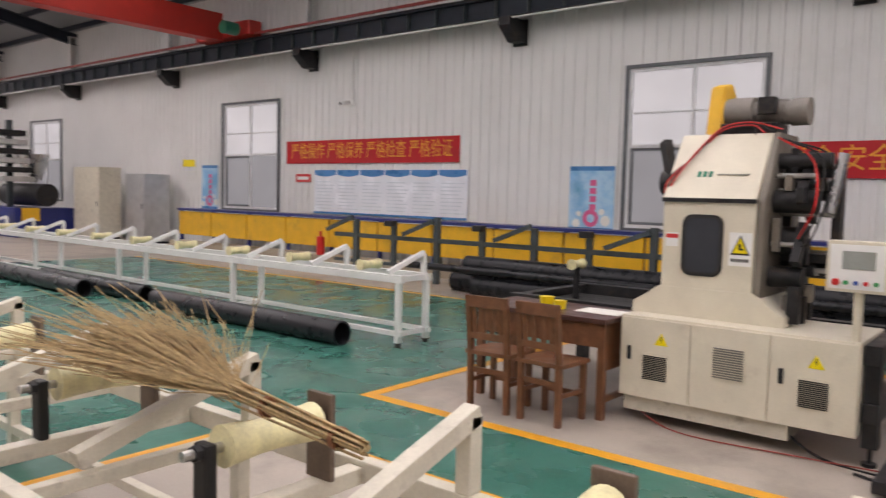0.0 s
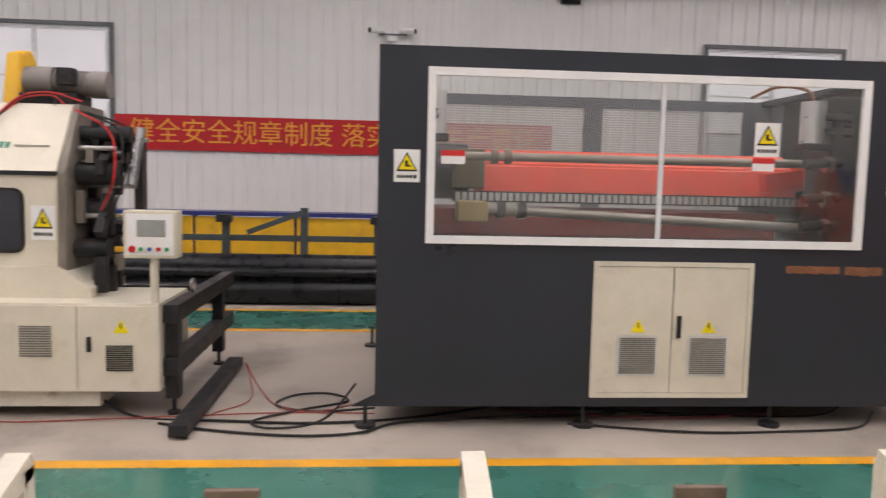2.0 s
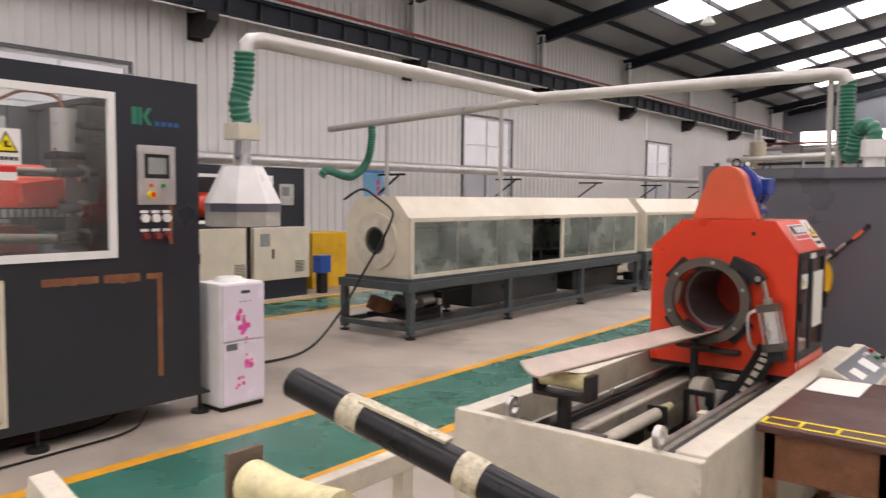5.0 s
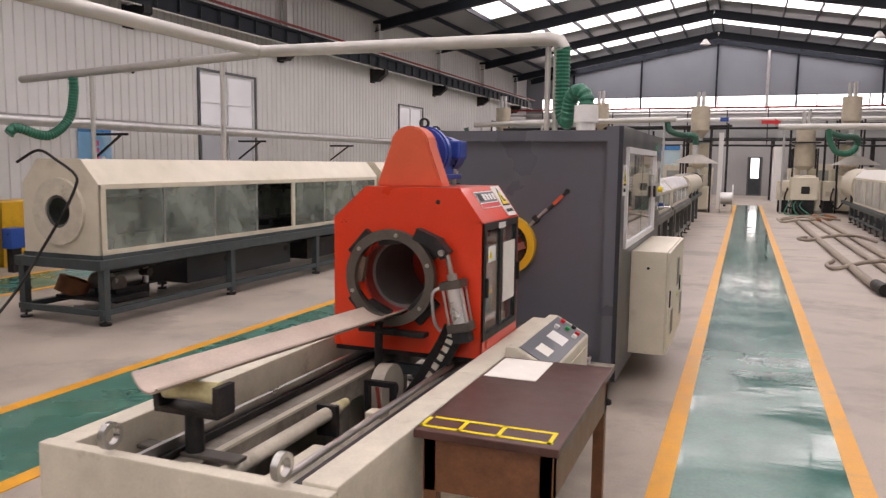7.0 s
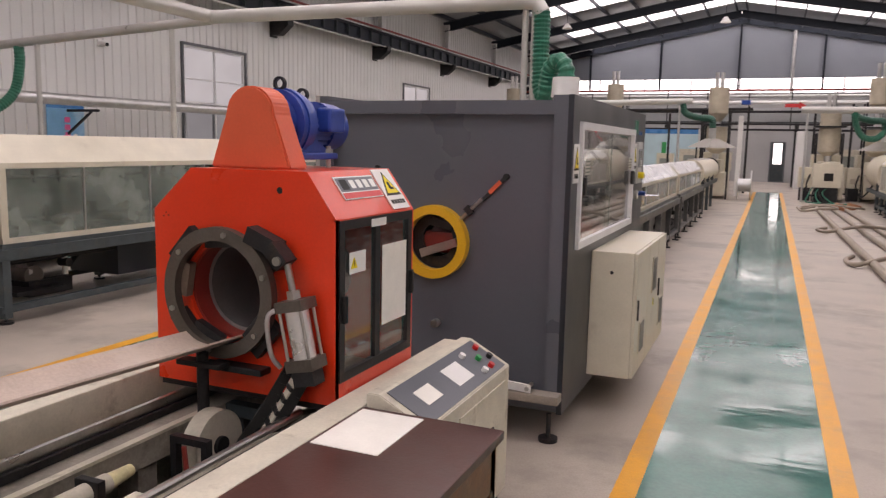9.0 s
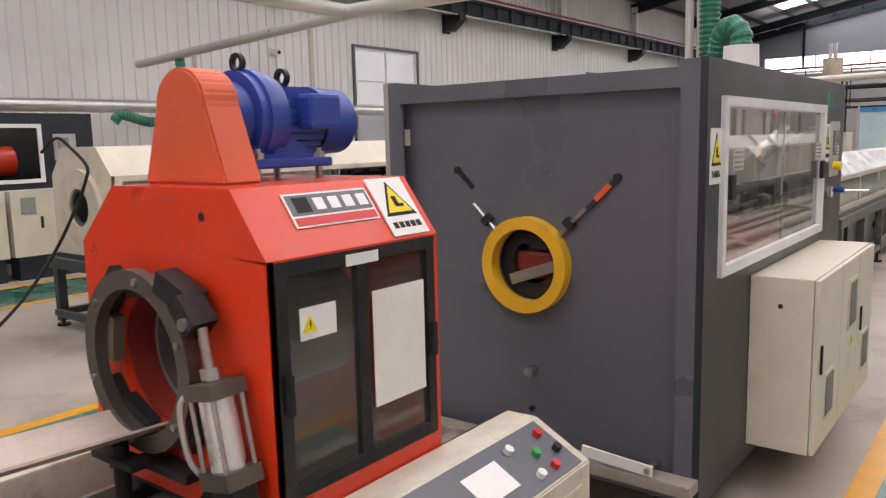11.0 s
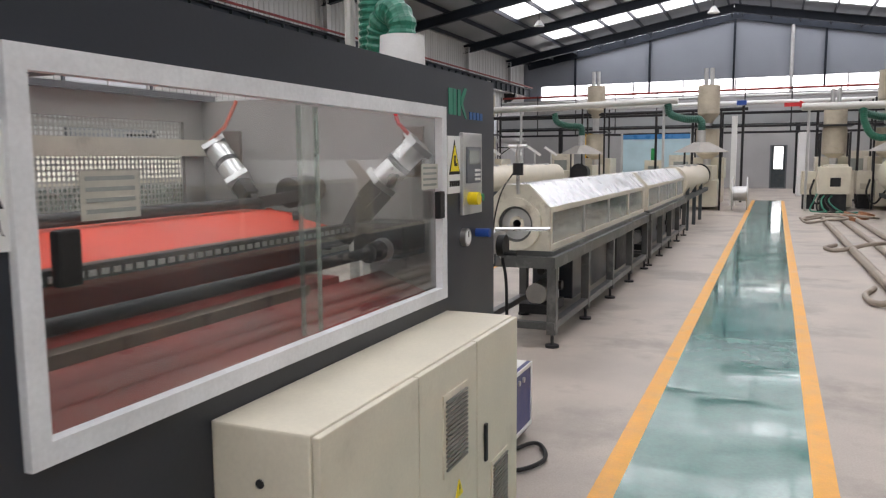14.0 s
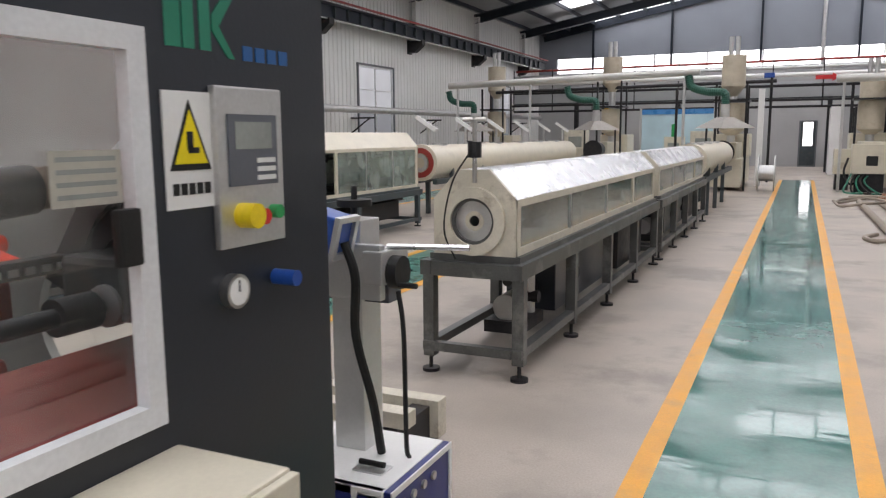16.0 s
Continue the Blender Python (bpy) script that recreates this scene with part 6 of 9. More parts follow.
for k, y in enumerate((0.62, 0.66, 0.7)):
    z = 1.78
    tower_part("logo_mark", beam((TX - 0.105, y, z), (TX - 0.13, y, z + 0.04), 0.025, 0.01), LOGO_GREEN, bell)
tower_part("logo_line", beam((TX - 0.12, 0.75, 1.8), (TX - 0.12, 0.97, 1.8), 0.03, 0.01), LOUVRE, bell)
SIDE = material("greasy_taupe_steel", (0.2, 0.175, 0.145), 0.5, 0.1, 0.25, 6, 0.08, (0.06, 0.05, 0.045), 0.6)
tower_part("side_plate", prism(((TX, 1.0), (TX - 0.02, 1.62), (TX - 0.3, 2.1), (TX - 0.75, 2.1), (TX - 0.9, 1.5), (TX - 0.8, 0.8), (TX - 0.1, 0.8)), "y", 1.065, 1.11, 0.006), SIDE, bell, "greasy steel side plate")
for (x, z, r, l) in ((TX - 0.25, 1.62, 0.1, 0.28), (TX - 0.3, 1.35, 0.12, 0.2), (TX - 0.32, 1.9, 0.07, 0.34), (TX - 0.2, 1.1, 0.09, 0.22), (TX - 0.55, 1.7, 0.09, 0.3), (TX - 0.5, 1.15, 0.08, 0.3)):
    tower_part("drive_roll", rod((x, 1.11, z), (x, 1.11 + l, z), r * 0.8, 18), BLACK_STEEL, bell, "", True)
for (x, z, x2, z2) in ((TX - 0.2, 1.72, TX - 0.5, 1.5), (TX - 0.28, 1.46, TX - 0.1, 1.2), (TX - 0.45, 1.95, TX - 0.15, 1.62), (TX - 0.12, 1.05, TX - 0.12, 0.8), (TX - 0.42, 1.05, TX - 0.42, 0.8)):
    tower_part("lever", beam((x, 1.3, z), (x2, 1.3, z2), 0.06, 0.08), BLACK_STEEL, bell)
tower_part("clamp_frame", frame_x(TX - 0.5, TX - 0.4, 1.12, 1.5, 1.2, 1.85, 0.06), BLACK_STEEL, bell)
tower_part("air_cylinder", rod((TX - 0.3, 1.45, 1.55), (TX - 0.34, 1.51, 1.95), 0.035, 14), STAINLESS, bell, "", True)
random.seed(23)
for k in range(26):
    x, y, z = TX - random.uniform(0.04, 0.7), random.uniform(1.13, 1.36), random.uniform(0.86, 2.0)
    w, h = random.uniform(0.02, 0.06), random.uniform(0.03, 0.12)
    if k % 3:
        tower_part("bracket", box(x - w, x + w, y - 0.02, y + 0.03, z - h, z + h, 0.006), BLACK_STEEL if k % 2 else SIDE, bell)
    else:
        tower_part("bolt_shaft", rod((x, 1.11, z), (x, y + 0.12, z), 0.018, 10), BARE_STEEL, bell, "", True)
for k in range(3):
    tower_part("air_line", hose([(TX - 0.1 - 0.1 * k, 1.15, 2.05), (TX - 0.15 - 0.1 * k, 1.36 + 0.04 * k, 1.9), (TX - 0.1, 1.4, 1.6 - 0.1 * k), (TX - 0.2, 1.25, 1.3)], 0.007, 6), RUBBER if k else PLASTIC_RED, bell)
tower_part("left_arm", beam((TX - 0.5, 0.3, 1.6), (TX - 0.62, 0.14, 2.08), 0.07, 0.08), BLACK_STEEL, bell)
tower_part("left_roll", rod((TX - 0.6, 0.15, 1.75), (TX - 0.6, 0.41, 1.75), 0.1, 16), BLACK_STEEL, bell, "", True)
tower_part("left_block", box(TX - 0.7, TX - 0.45, 0.25, 0.405, 1.4, 1.72, 0.01), BLACK_STEEL, bell)
tower_part("belt_guard", prism(((TX - 0.72, 2.1), (TX - 0.36, 2.1), (TX - 0.44, 2.46), (TX - 0.6, 2.5), (TX - 0.68, 2.42)), "y", 0.555, 0.665, 0.01), YELLOW_PAINT, bell, "yellow belt guard")
MOTOR_GREY = material("dusty_motor_grey", (0.22, 0.2, 0.18), 0.55, 0.2, 0.2, 8, 0.05)
tower_part("gearbox", rod((TX - 0.52, 0.665, 2.27), (TX - 0.52, 0.86, 2.27), 0.11, 20), MOTOR_GREY, bell, "", True)
tower_part("motor", rod((TX - 0.52, 0.86, 2.26), (TX - 0.52, 1.2, 2.26), 0.085, 20), MOTOR_GREY, bell, "dusty grey motor", True)
tower_part("motor_bell", rod((TX - 0.52, 1.12, 2.26), (TX - 0.52, 1.24, 2.26), 0.098, 20), MOTOR_GREY, bell, "", True)
tower_part("motor_foot", box(TX - 0.66, TX - 0.38, 0.66, 1.06, 2.1, 2.18, 0.006), BLACK_STEEL, bell)
for k in range(7):
    tower_part("cooling_fin", pipe_ring((TX - 0.52, 0.9 + 0.03 * k, 2.26), (TX - 0.52, 0.908 + 0.03 * k, 2.26), 0.098, 0.084, 20), MOTOR_GREY, bell, "", True)
tower_part("terminal_box", box(TX - 0.45, TX - 0.36, 0.92, 1.04, 2.24, 2.36, 0.008), BLACK_STEEL, bell)
for k, (m, z) in enumerate(((PLASTIC_RED, 2.13), (RUBBER, 2.12), (PLASTIC_RED, 2.11), (RUBBER, 2.1))):
    tower_part("cable", hose([(TX - 0.3, 1.12 - 0.06 * k, z - 0.01), (TX - 0.34, 0.9, z + 0.05), (TX - 0.33, 0.7, z + 0.02), (TX - 0.2 - 0.03 * k, 0.58, 1.99), (TX - 0.06, 0.45 - 0.02 * k, 1.75), (TX - 0.1, 0.38, 1.6)], 0.006, 6), m, bell)
# operator panel on a post
part("panel_post", rod((MX - 0.06, 1.84, 0.78), (MX - 0.06, 1.84, 1.08), 0.028, 14), CREAM, bell, "", True)
op = part("control_panel", box(MX - 0.14, MX, 1.66, 2.0, 1.08, 1.39, 0.008), CREAM, bell, "pale control panel with a small screen")
part("panel_face", box(MX, MX + 0.004, 1.68, 1.98, 1.1, 1.37), SIGN_WHITE, op)
part("screen", box(MX + 0.004, MX + 0.007, 1.75, 1.93, 1.22, 1.33), SCREEN, op)
for k, m in enumerate((PLASTIC_RED, PLASTIC_GREEN, PLASTIC_BLUE, PLASTIC_RED, PLASTIC_GREEN)):
    part("button", rod((MX + 0.004, 1.72 + 0.055 * k, 1.14), (MX + 0.02, 1.72 + 0.055 * k, 1.14), 0.022 if k == 0 else 0.014, 12), m, op, "", True)
# steel underframe that runs back from the cabinet
uf = thing("machine_underframe", (-5.8, 2.05, 0), "dark steel underframe rails behind the belling machine", "steel frame")
for z in (0.3, 0.66):
    part("rail", box(-6.85, -4.97, 1.885, 1.985, z - 0.02, z + 0.1, 0.006), BLACK_STEEL, uf)
    part("rail", box(-7.2, -6.0, 0.45, 0.57, z, z + 0.12, 0.006), BLACK_STEEL, uf)
part("floor_channel", box(-6.35, -4.5, 2.04, 2.16, 0.02, 0.09, 0.006), BLACK_STEEL, uf)
for x in (-5.05, -6.45):
    part("leg", box(x - 0.05, x + 0.05, 1.89, 1.98, 0.12, 0.64), BLACK_STEEL, uf)
    foot(uf, x, 1.935, 0.14)
part("cross_rail", box(-6.05, -5.95, 0.57, 1.885, 0.66, 0.75), BLACK_STEEL, uf)
part("hook_eye", pipe_ring((-5.6, 1.92, 0.81), (-5.6, 1.94, 0.81), 0.055, 0.035, 18), BARE_STEEL, uf, "", True)

tb = thing("pipe_table", (-6.0, -0.5, 0), "dark steel infeed table with a roller stand beside the chairs", "machine table")
part("front_beam", box(-5.5, -5.4, -1.0, 0.3, 0.66, 0.76, 0.006), BLACK_STEEL, tb)
part("back_beam", box(-6.7, -6.6, -1.0, 0.3, 0.66, 0.76, 0.006), BLACK_STEEL, tb)
part("end_beam", box(-6.6, -5.5, -1.0, -0.9, 0.66, 0.75, 0.006), BLACK_STEEL, tb)
part("belt_bed", box(-6.45, -5.7, -0.9, 0.3, 0.6, 0.68), RUBBER, tb)
for x in (-5.45, -6.65):
    part("leg", box(x - 0.05, x + 0.05, -0.98, -0.88, 0, 0.66), BLACK_STEEL, tb)
    part("leg", box(x - 0.05, x + 0.05, 0.12, 0.22, 0, 0.66), BLACK_STEEL, tb)
part("stand_pole", rod((-6.05, -0.7, 0.68), (-6.05, -0.7, 0.98), 0.03, 12), BLACK_STEEL, tb)
part("stand_roller", hourglass(-6.15, -5.95, -0.7, 1.0, 0.05, 0.035), ROLLER, tb, "", True)

# ---------- writing desk and two chairs ----------
wd = thing("desk", (-5.0, -0.3, 0), "dark wooden desk with papers beside the belling machine", "desk")
part("desk_top", box(-5.35, -4.72, -0.9, 0.29, 0.71, 0.745, 0.005), WOOD_DESK, wd)
part("drawer_front", box(-4.78, -4.76, -0.85, 0.24, 0.53, 0.71), WOOD, wd)
part("end_panel", box(-5.3, -4.78, 0.22, 0.24, 0.35, 0.71), WOOD, wd)
for x in (-5.3, -4.81):
    for y in (-0.87, 0.21):
        part("leg", box(x, x + 0.055, y, y + 0.055, 0, 0.71, 0.004), WOOD, wd)
part("stretcher", box(-5.27, -4.8, 0.22, 0.25, 0.12, 0.16), WOOD, wd)
single("paper_sheet", box(-5.2, -4.95, -0.1, 0.26, 0.7455, 0.75), PAPER, "white paper sheets lying on the desk", "paper")
cup = rod((-4.98, -0.36, 0.746), (-4.98, -0.36, 0.83), 0.05, 20, 0.06)
rod((-4.98, -0.24, 0.746), (-4.98, -0.24, 0.81), 0.045, 20, 0.05, cup)
single("plastic_cup", cup, PLASTIC_YELLOW, "yellow plastic cup standing on the desk", "cup", smooth=True)


def wooden_chair():
    c = thing("wooden_chair", (-4.6, 0, 0), "worn brown wooden chair with a slatted back, facing the desk", "chair", "chairs at the desk")
    x0, x1, w = -4.78, -4.4, 0.2
    part("seat", box(x0, x1, -w, w, 0.42, 0.45, 0.006), WOOD, c)
    for y in (-w + 0.02, w - 0.06):
        part("front_leg", box(x0 + 0.01, x0 + 0.05, y, y + 0.04, 0, 0.42, 0.003), WOOD, c)
        part("back_leg", beam((x1 - 0.03, y + 0.02, 0), (x1 - 0.02, y + 0.02, 0.45), 0.04, 0.04), WOOD, c)
        part("back_post", beam((x1 - 0.02, y + 0.02, 0.44), (x1 + 0.03, y + 0.02, 0.87), 0.04, 0.035), WOOD, c)
        part("side_stretcher", box(x0 + 0.05, x1 - 0.05, y + 0.01, y + 0.03, 0.2, 0.23), WOOD, c)
    part("top_rail", box(x1 + 0.012, x1 + 0.04, -w + 0.02, w - 0.02, 0.78, 0.87, 0.006), WOOD, c)
    part("low_rail", box(x1 - 0.012, x1 + 0.01, -w + 0.06, w - 0.06, 0.54, 0.59, 0.004), WOOD, c)
    for y in (-0.11, -0.04, 0.04, 0.11):
        part("slat", beam((x1, y, 0.58), (x1 + 0.025, y, 0.79), 0.035, 0.012), WOOD, c)
    part("back_stretcher", box(x1 - 0.04, x1 - 0.02, -w + 0.06, w - 0.06, 0.28, 0.32), WOOD, c)
    part("front_stretcher", box(x0 + 0.02, x0 + 0.04, -w + 0.06, w - 0.06, 0.16, 0.2), WOOD, c)
    return c


ch = wooden_chair()
ch.matrix_basis = pose(-4.57, -0.5, 0, 0, 0, 3)
copy_thing(ch, pose(-4.57, -0.04, 0, 0, 0, -2))

# ---------- far saw enclosure ----------
LOUVRE_PALE = material("pale_grey_grille", (0.6, 0.59, 0.55), 0.45, 0.2, 0.1, 8, 0.02)
big = thing("large_saw_enclosure", (-6, 5.25, 0), "large anthracite pipe saw enclosure with a wide front window", "machine")
QX, QB, QY0, QY1, QZ0, QZ1 = -4.72, -7.3, 3.3, 7.18, 0.15, 2.47
Q0, Q1, QW0, QW1 = 3.61, 6.53, 1.225, 2.34
part("front_panel", box(QX - 0.03, QX, QY0, QY1, QZ0, QW0), DARK_GREY, big)
part("front_panel", box(QX - 0.03, QX, QY0, QY1, QW1, QZ1), DARK_GREY, big)
part("front_panel", box(QX - 0.03, QX, QY0, Q0, QW0, QW1), DARK_GREY, big)
part("front_panel", box(QX - 0.03, QX, Q1, QY1, QW0, QW1), DARK_GREY, big)
part("side_panel", sheet_with_hole(QB, QX - 0.03, QZ0, QZ1, -6.05, 1.1, 0.25, QY0, QY0 + 0.03), MID_GREY, big)
part("side_panel", sheet_with_hole(QB, QX - 0.03, QZ0, QZ1, -6.05, 1.1, 0.25, QY1 - 0.03, QY1), MID_GREY, big)
for y0, y1 in ((QY0, QY0 + 0.3), (5.27, 5.45), (QY1 - 0.3, QY1)):
    part("back_post", box(QB, QB + 0.05, y0, y1, QZ0, 2.46), MID_GREY, big)
part("back_panel", box(QB, QB + 0.03, QY0 + 0.3, QY1 - 0.3, QZ0, 1.2), DARK_GREY, big)
part("back_panel", box(QB, QB + 0.03, QY0 + 0.3, QY1 - 0.3, 2.36, 2.46), MID_GREY, big)
part("perforated_screen", box(QB + 0.008, QB + 0.012, QY0 + 0.3, 5.27, 1.2, 2.36), PERFORATED, big, "perforated metal screen")
part("perforated_screen", box(QB + 0.008, QB + 0.012, 5.45, QY1 - 0.3, 1.2, 2.36), PERFORATED, big, "perforated metal screen")
part("roof_rail", box(QB, QX - 0.03, QY0 + 0.03, QY0 + 0.12, QZ1 - 0.05, QZ1), DARK_GREY, big)
part("roof_rail", box(QB, QX - 0.03, QY1 - 0.12, QY1 - 0.03, QZ1 - 0.05, QZ1), DARK_GREY, big)
part("floor_pan", box(QB + 0.05, QX - 0.03, QY0 + 0.03, QY1 - 0.03, QZ0, QZ0 + 0.04), DARK_GREY, big)
wf = part("window_frame", frame_x(QX - 0.01, QX + 0.022, Q0, Q1, QW0, QW1, 0.05), SIGN_WHITE, big, "white aluminium window frame")
for y0, y1, dx in ((Q0 + 0.05, 5.16, 0.0), (5.12, Q1 - 0.05, -0.012)):
    part("pane", box(QX + 0.003 + dx, QX + 0.007 + dx, y0, y1, QW0 + 0.05, QW1 - 0.05), GLASS, wf, "clear sliding pane")
part("pane_edge", box(QX - 0.005, QX + 0.01, 5.12, 5.15, QW0 + 0.05, QW1 - 0.05), FRAME_WHITE, wf)
warning_sign(wf, on_x(QX + 0.008, 5.84, 1.94), 0.17, 0.22)
for y in (3.7, 5.746):
    rl = part("red_label", box(QX + 0.008, QX + 0.01, y, y + 0.152, 1.735, 1.82), SIGN_WHITE, wf)
    part("label_band", box(QX + 0.01, QX + 0.0115, y, y + 0.152, 1.785, 1.82), SIGN_RED, rl)
warning_sign(big, on_x(QX + 0.001, 3.483, 1.716), 0.165, 0.206)
dc = part("cabinet_frame", frame_x(QX + 0.001, QX + 0.02, 4.72, 5.8, 0.215, 1.125, 0.03), CREAM, big, "cream electrical cabinet doors")
for y0, y1 in ((4.752, 5.257), (5.263, 5.768)):
    d = part("door", box(QX + 0.001, QX + 0.014, y0, y1, 0.248, 1.092, 0.003), CREAM, dc)
ym = 5.26
for y in (5.03, 5.51):
    louvre(dc, on_x(QX + 0.014, y, 0.5), 0.28, 0.28, 18, LOUVRE_PALE)
    shock_triangle(dc, on_x(QX + 0.014, y + 0.0, 0.7), 0.1)
part("handle", box(QX + 0.014, QX + 0.03, ym + 0.03, ym + 0.06, 0.62, 0.77, 0.005), RUBBER, dc)
pn = part("operator_panel", box(QX, QX + 0.015, 6.69, 6.98, 1.585, 2.0, 0.004), GALV, big, "steel operator panel with a touch screen")
part("screen_bezel", box(QX + 0.015, QX + 0.02, 6.74, 6.93, 1.77, 1.94), RUBBER, pn)
part("screen", box(QX + 0.02, QX + 0.022, 6.765, 6.905, 1.8, 1.915), SCREEN, pn)
part("stop_button", rod((QX + 0.015, 6.785, 1.655), (QX + 0.045, 6.785, 1.655), 0.028, 16), PLASTIC_YELLOW, pn, "", True)
part("red_button", rod((QX + 0.045, 6.785, 1.655), (QX + 0.055, 6.785, 1.655), 0.018, 16), PLASTIC_RED, pn, "", True)
part("green_button", rod((QX + 0.015, 6.88, 1.72), (QX + 0.03, 6.88, 1.72), 0.014, 12), PLASTIC_GREEN, pn, "", True)
part("orange_button", rod((QX + 0.015, 6.785, 1.72), (QX + 0.03, 6.785, 1.72), 0.014, 12), ORANGE_HOOD, pn, "", True)
for k in range(3):
    y = 6.74 + 0.085 * k
    part("gauge", rod((QX, y, 1.49), (QX + 0.025, y, 1.49), 0.03, 18), SIGN_WHITE, big, "", True)
    part("gauge_tag", box(QX, QX + 0.003, y - 0.03, y + 0.03, 1.525, 1.545), SIGN_WHITE, big)
    part("regulator", rod((QX, y, 1.365), (QX + 0.05, y, 1.365), 0.022, 14), DEEP_RED, big, "", True)
    part("regulator_tag", box(QX, QX + 0.003, y - 0.03, y + 0.03, 1.395, 1.415), SIGN_WHITE, big)
for pts in (((-0.12, -0.06), (-0.08, -0.06), (-0.08, 0.06), (-0.12, 0.06)), ((-0.07, -0.06), (-0.045, -0.06), (-0.045, 0.06), (-0.07, 0.06)), ((-0.04, 0.0), (0.0, -0.06), (0.03, -0.06), (-0.01, 0.0), (0.03, 0.06), (0.0, 0.06))):
    part("logo_mark", flat(pts, on_x(QX, 6.78, 2.2), 0.002), LOGO_GREEN, big)
for k in range(4):
    part("logo_bar", flat(rect(0.035, 0.03, (0.07 + 0.05 * k, -0.045)), on_x(QX, 6.78, 2.2), 0.002), LOGO_BLUE, big)
# bare primer where paint was rubbed off
for y0, y1, z0, z1 in ((6.03, 6.4, 1.06, 1.11), (6.44, 6.7, 1.05, 1.11), (6.83, 6.87, 0.35, 1.1), (6.75, 6.83, 1.06, 1.1), (6.93, 6.96, 1.3, 1.85)):
    own = bmesh.new()
    n = 14
    lo = [(y0 + (y1 - y0) * t / n, z0 + 0.012 * noise.noise(Vector((t * 0.7, y0, 3)))) for t in range(n + 1)]
    hi = [(y0 + (y1 - y0) * t / n, z1 + 0.012 * noise.noise(Vector((t * 0.9, y0, 7)))) for t in range(n, -1, -1)]
    part("bare_patch", prism(lo + hi, "x", QX - 0.001, QX + 0.0015), RUST, big, "brown primer patch where paint came off")
# the works inside
part("carriage", prism(((-6.3, 1.52), (-5.7, 1.52), (-5.78, 1.76), (-5.95, 1.88), (-6.3, 1.88)), "y", 4.1, 6.62, 0.015), CARRIAGE, big, "orange-red saw carriage")
part("carriage_base", box(-6.35, -5.6, 3.7, 6.4, 1.22, 1.42, 0.01), DEEP_RED, big)
SHAFT = material("dull_shaft_steel", (0.3, 0.27, 0.23), 0.45, 0.5, 0.15, 8, 0.04)
part("carriage_nose", rod((-5.86, 6.62, 1.7), (-5.86, 6.8, 1.7), 0.15, 24, 0.11), CARRIAGE, big, "", True)
part("guide_shaft", rod((-5.45, 3.85, 1.81), (-5.45, 6.88, 1.81), 0.032, 16), SHAFT, big, "", True)
for y in (4.12, 4.22, 6.78):
    part("shaft_clamp", rod((-5.45, y, 1.81), (-5.45, y + 0.05, 1.81), 0.055, 16), PLATE_BROWN, big, "", True)
part("guide_shaft", rod((-5.3, 4.05, 1.43), (-5.3, 6.85, 1.315), 0.034, 16), SHAFT, big, "", True)
for y in (4.15, 4.3):
    part("shaft_clamp", rod((-5.3, y, 1.425), (-5.3, y + 0.06, 1.422), 0.06, 16), BLACK_STEEL, big, "", True)
part("stained_block", box(-5.95, -5.62, 3.87, 4.1, 1.57, 1.87, 0.012), material("oily_olive_block", (0.13, 0.11, 0.055), 0.5, 0.2, 0.3, 9, 0.08), big, "oily olive clamp block")

tr = part("cable_track", box(-5.6, -5.52, 3.85, 6.75, 1.475, 1.555), BLACK_STEEL, big)
for k in range(57):
    part("link", box(-5.52, -5.514, 3.87 + 0.05 * k, 3.905 + 0.05 * k, 1.485, 1.545), GALV, tr)
part("bearing_block", box(-5.45, -5.22, 3.86, 4.08, 1.34, 1.485, 0.01), material("brass_block", (0.45, 0.33, 0.16), 0.5, 0.4, 0.2, 8), big)
part("clamp_hub", rod((-6.0, 3.6, 1.7), (-6.0, 4.0, 1.7), 0.22, 20), BLACK_STEEL, big, "", True)
part("clamp_hub", rod((-6.0, 6.45, 1.6), (-6.0, 6.75, 1.6), 0.24, 20), BLACK_STEEL, big, "", True)
for y in (3.68, 6.42):
    part("air_cylinder", rod((-5.2, y, 1.95), (-5.2, y, 2.25), 0.085, 22), CYLINDER, big, "bright pneumatic cylinder", True)
    part("cylinder_cap", box(-5.3, -5.1, y - 0.1, y + 0.1, 1.9, 1.95, 0.01), BLACK_STEEL, big)
for z in (2.02, 2.12):
    part("cylinder_bracket", box(-5.24, -5.12, 6.47, 6.72, z, z + 0.045, 0.01), BLACK_STEEL, big)
    part("bracket_roller", rod((-5.16, 6.68, z - 0.02), (-5.16, 6.68, z + 0.065), 0.04, 14), BLACK_STEEL, big, "", True)
part("tool_column", box(-5.6, -5.25, 6.6, 6.85, 1.2, 2.3, 0.02), BLACK_STEEL, big)
# dark sheet added to keep this inner end dark behind the gear
part("dark_backing_plate", box(-6.9, -4.8, 7.1, 7.14, 1.15, 2.42), INSIDE_SHADE, big)
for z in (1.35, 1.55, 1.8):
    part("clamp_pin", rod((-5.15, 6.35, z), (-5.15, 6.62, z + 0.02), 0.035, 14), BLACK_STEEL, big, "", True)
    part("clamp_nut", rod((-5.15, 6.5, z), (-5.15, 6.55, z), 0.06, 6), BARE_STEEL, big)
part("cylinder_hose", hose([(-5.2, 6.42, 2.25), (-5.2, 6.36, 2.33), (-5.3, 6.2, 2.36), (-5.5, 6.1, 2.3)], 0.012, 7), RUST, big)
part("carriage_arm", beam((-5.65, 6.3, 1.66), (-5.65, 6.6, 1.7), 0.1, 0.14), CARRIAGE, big)
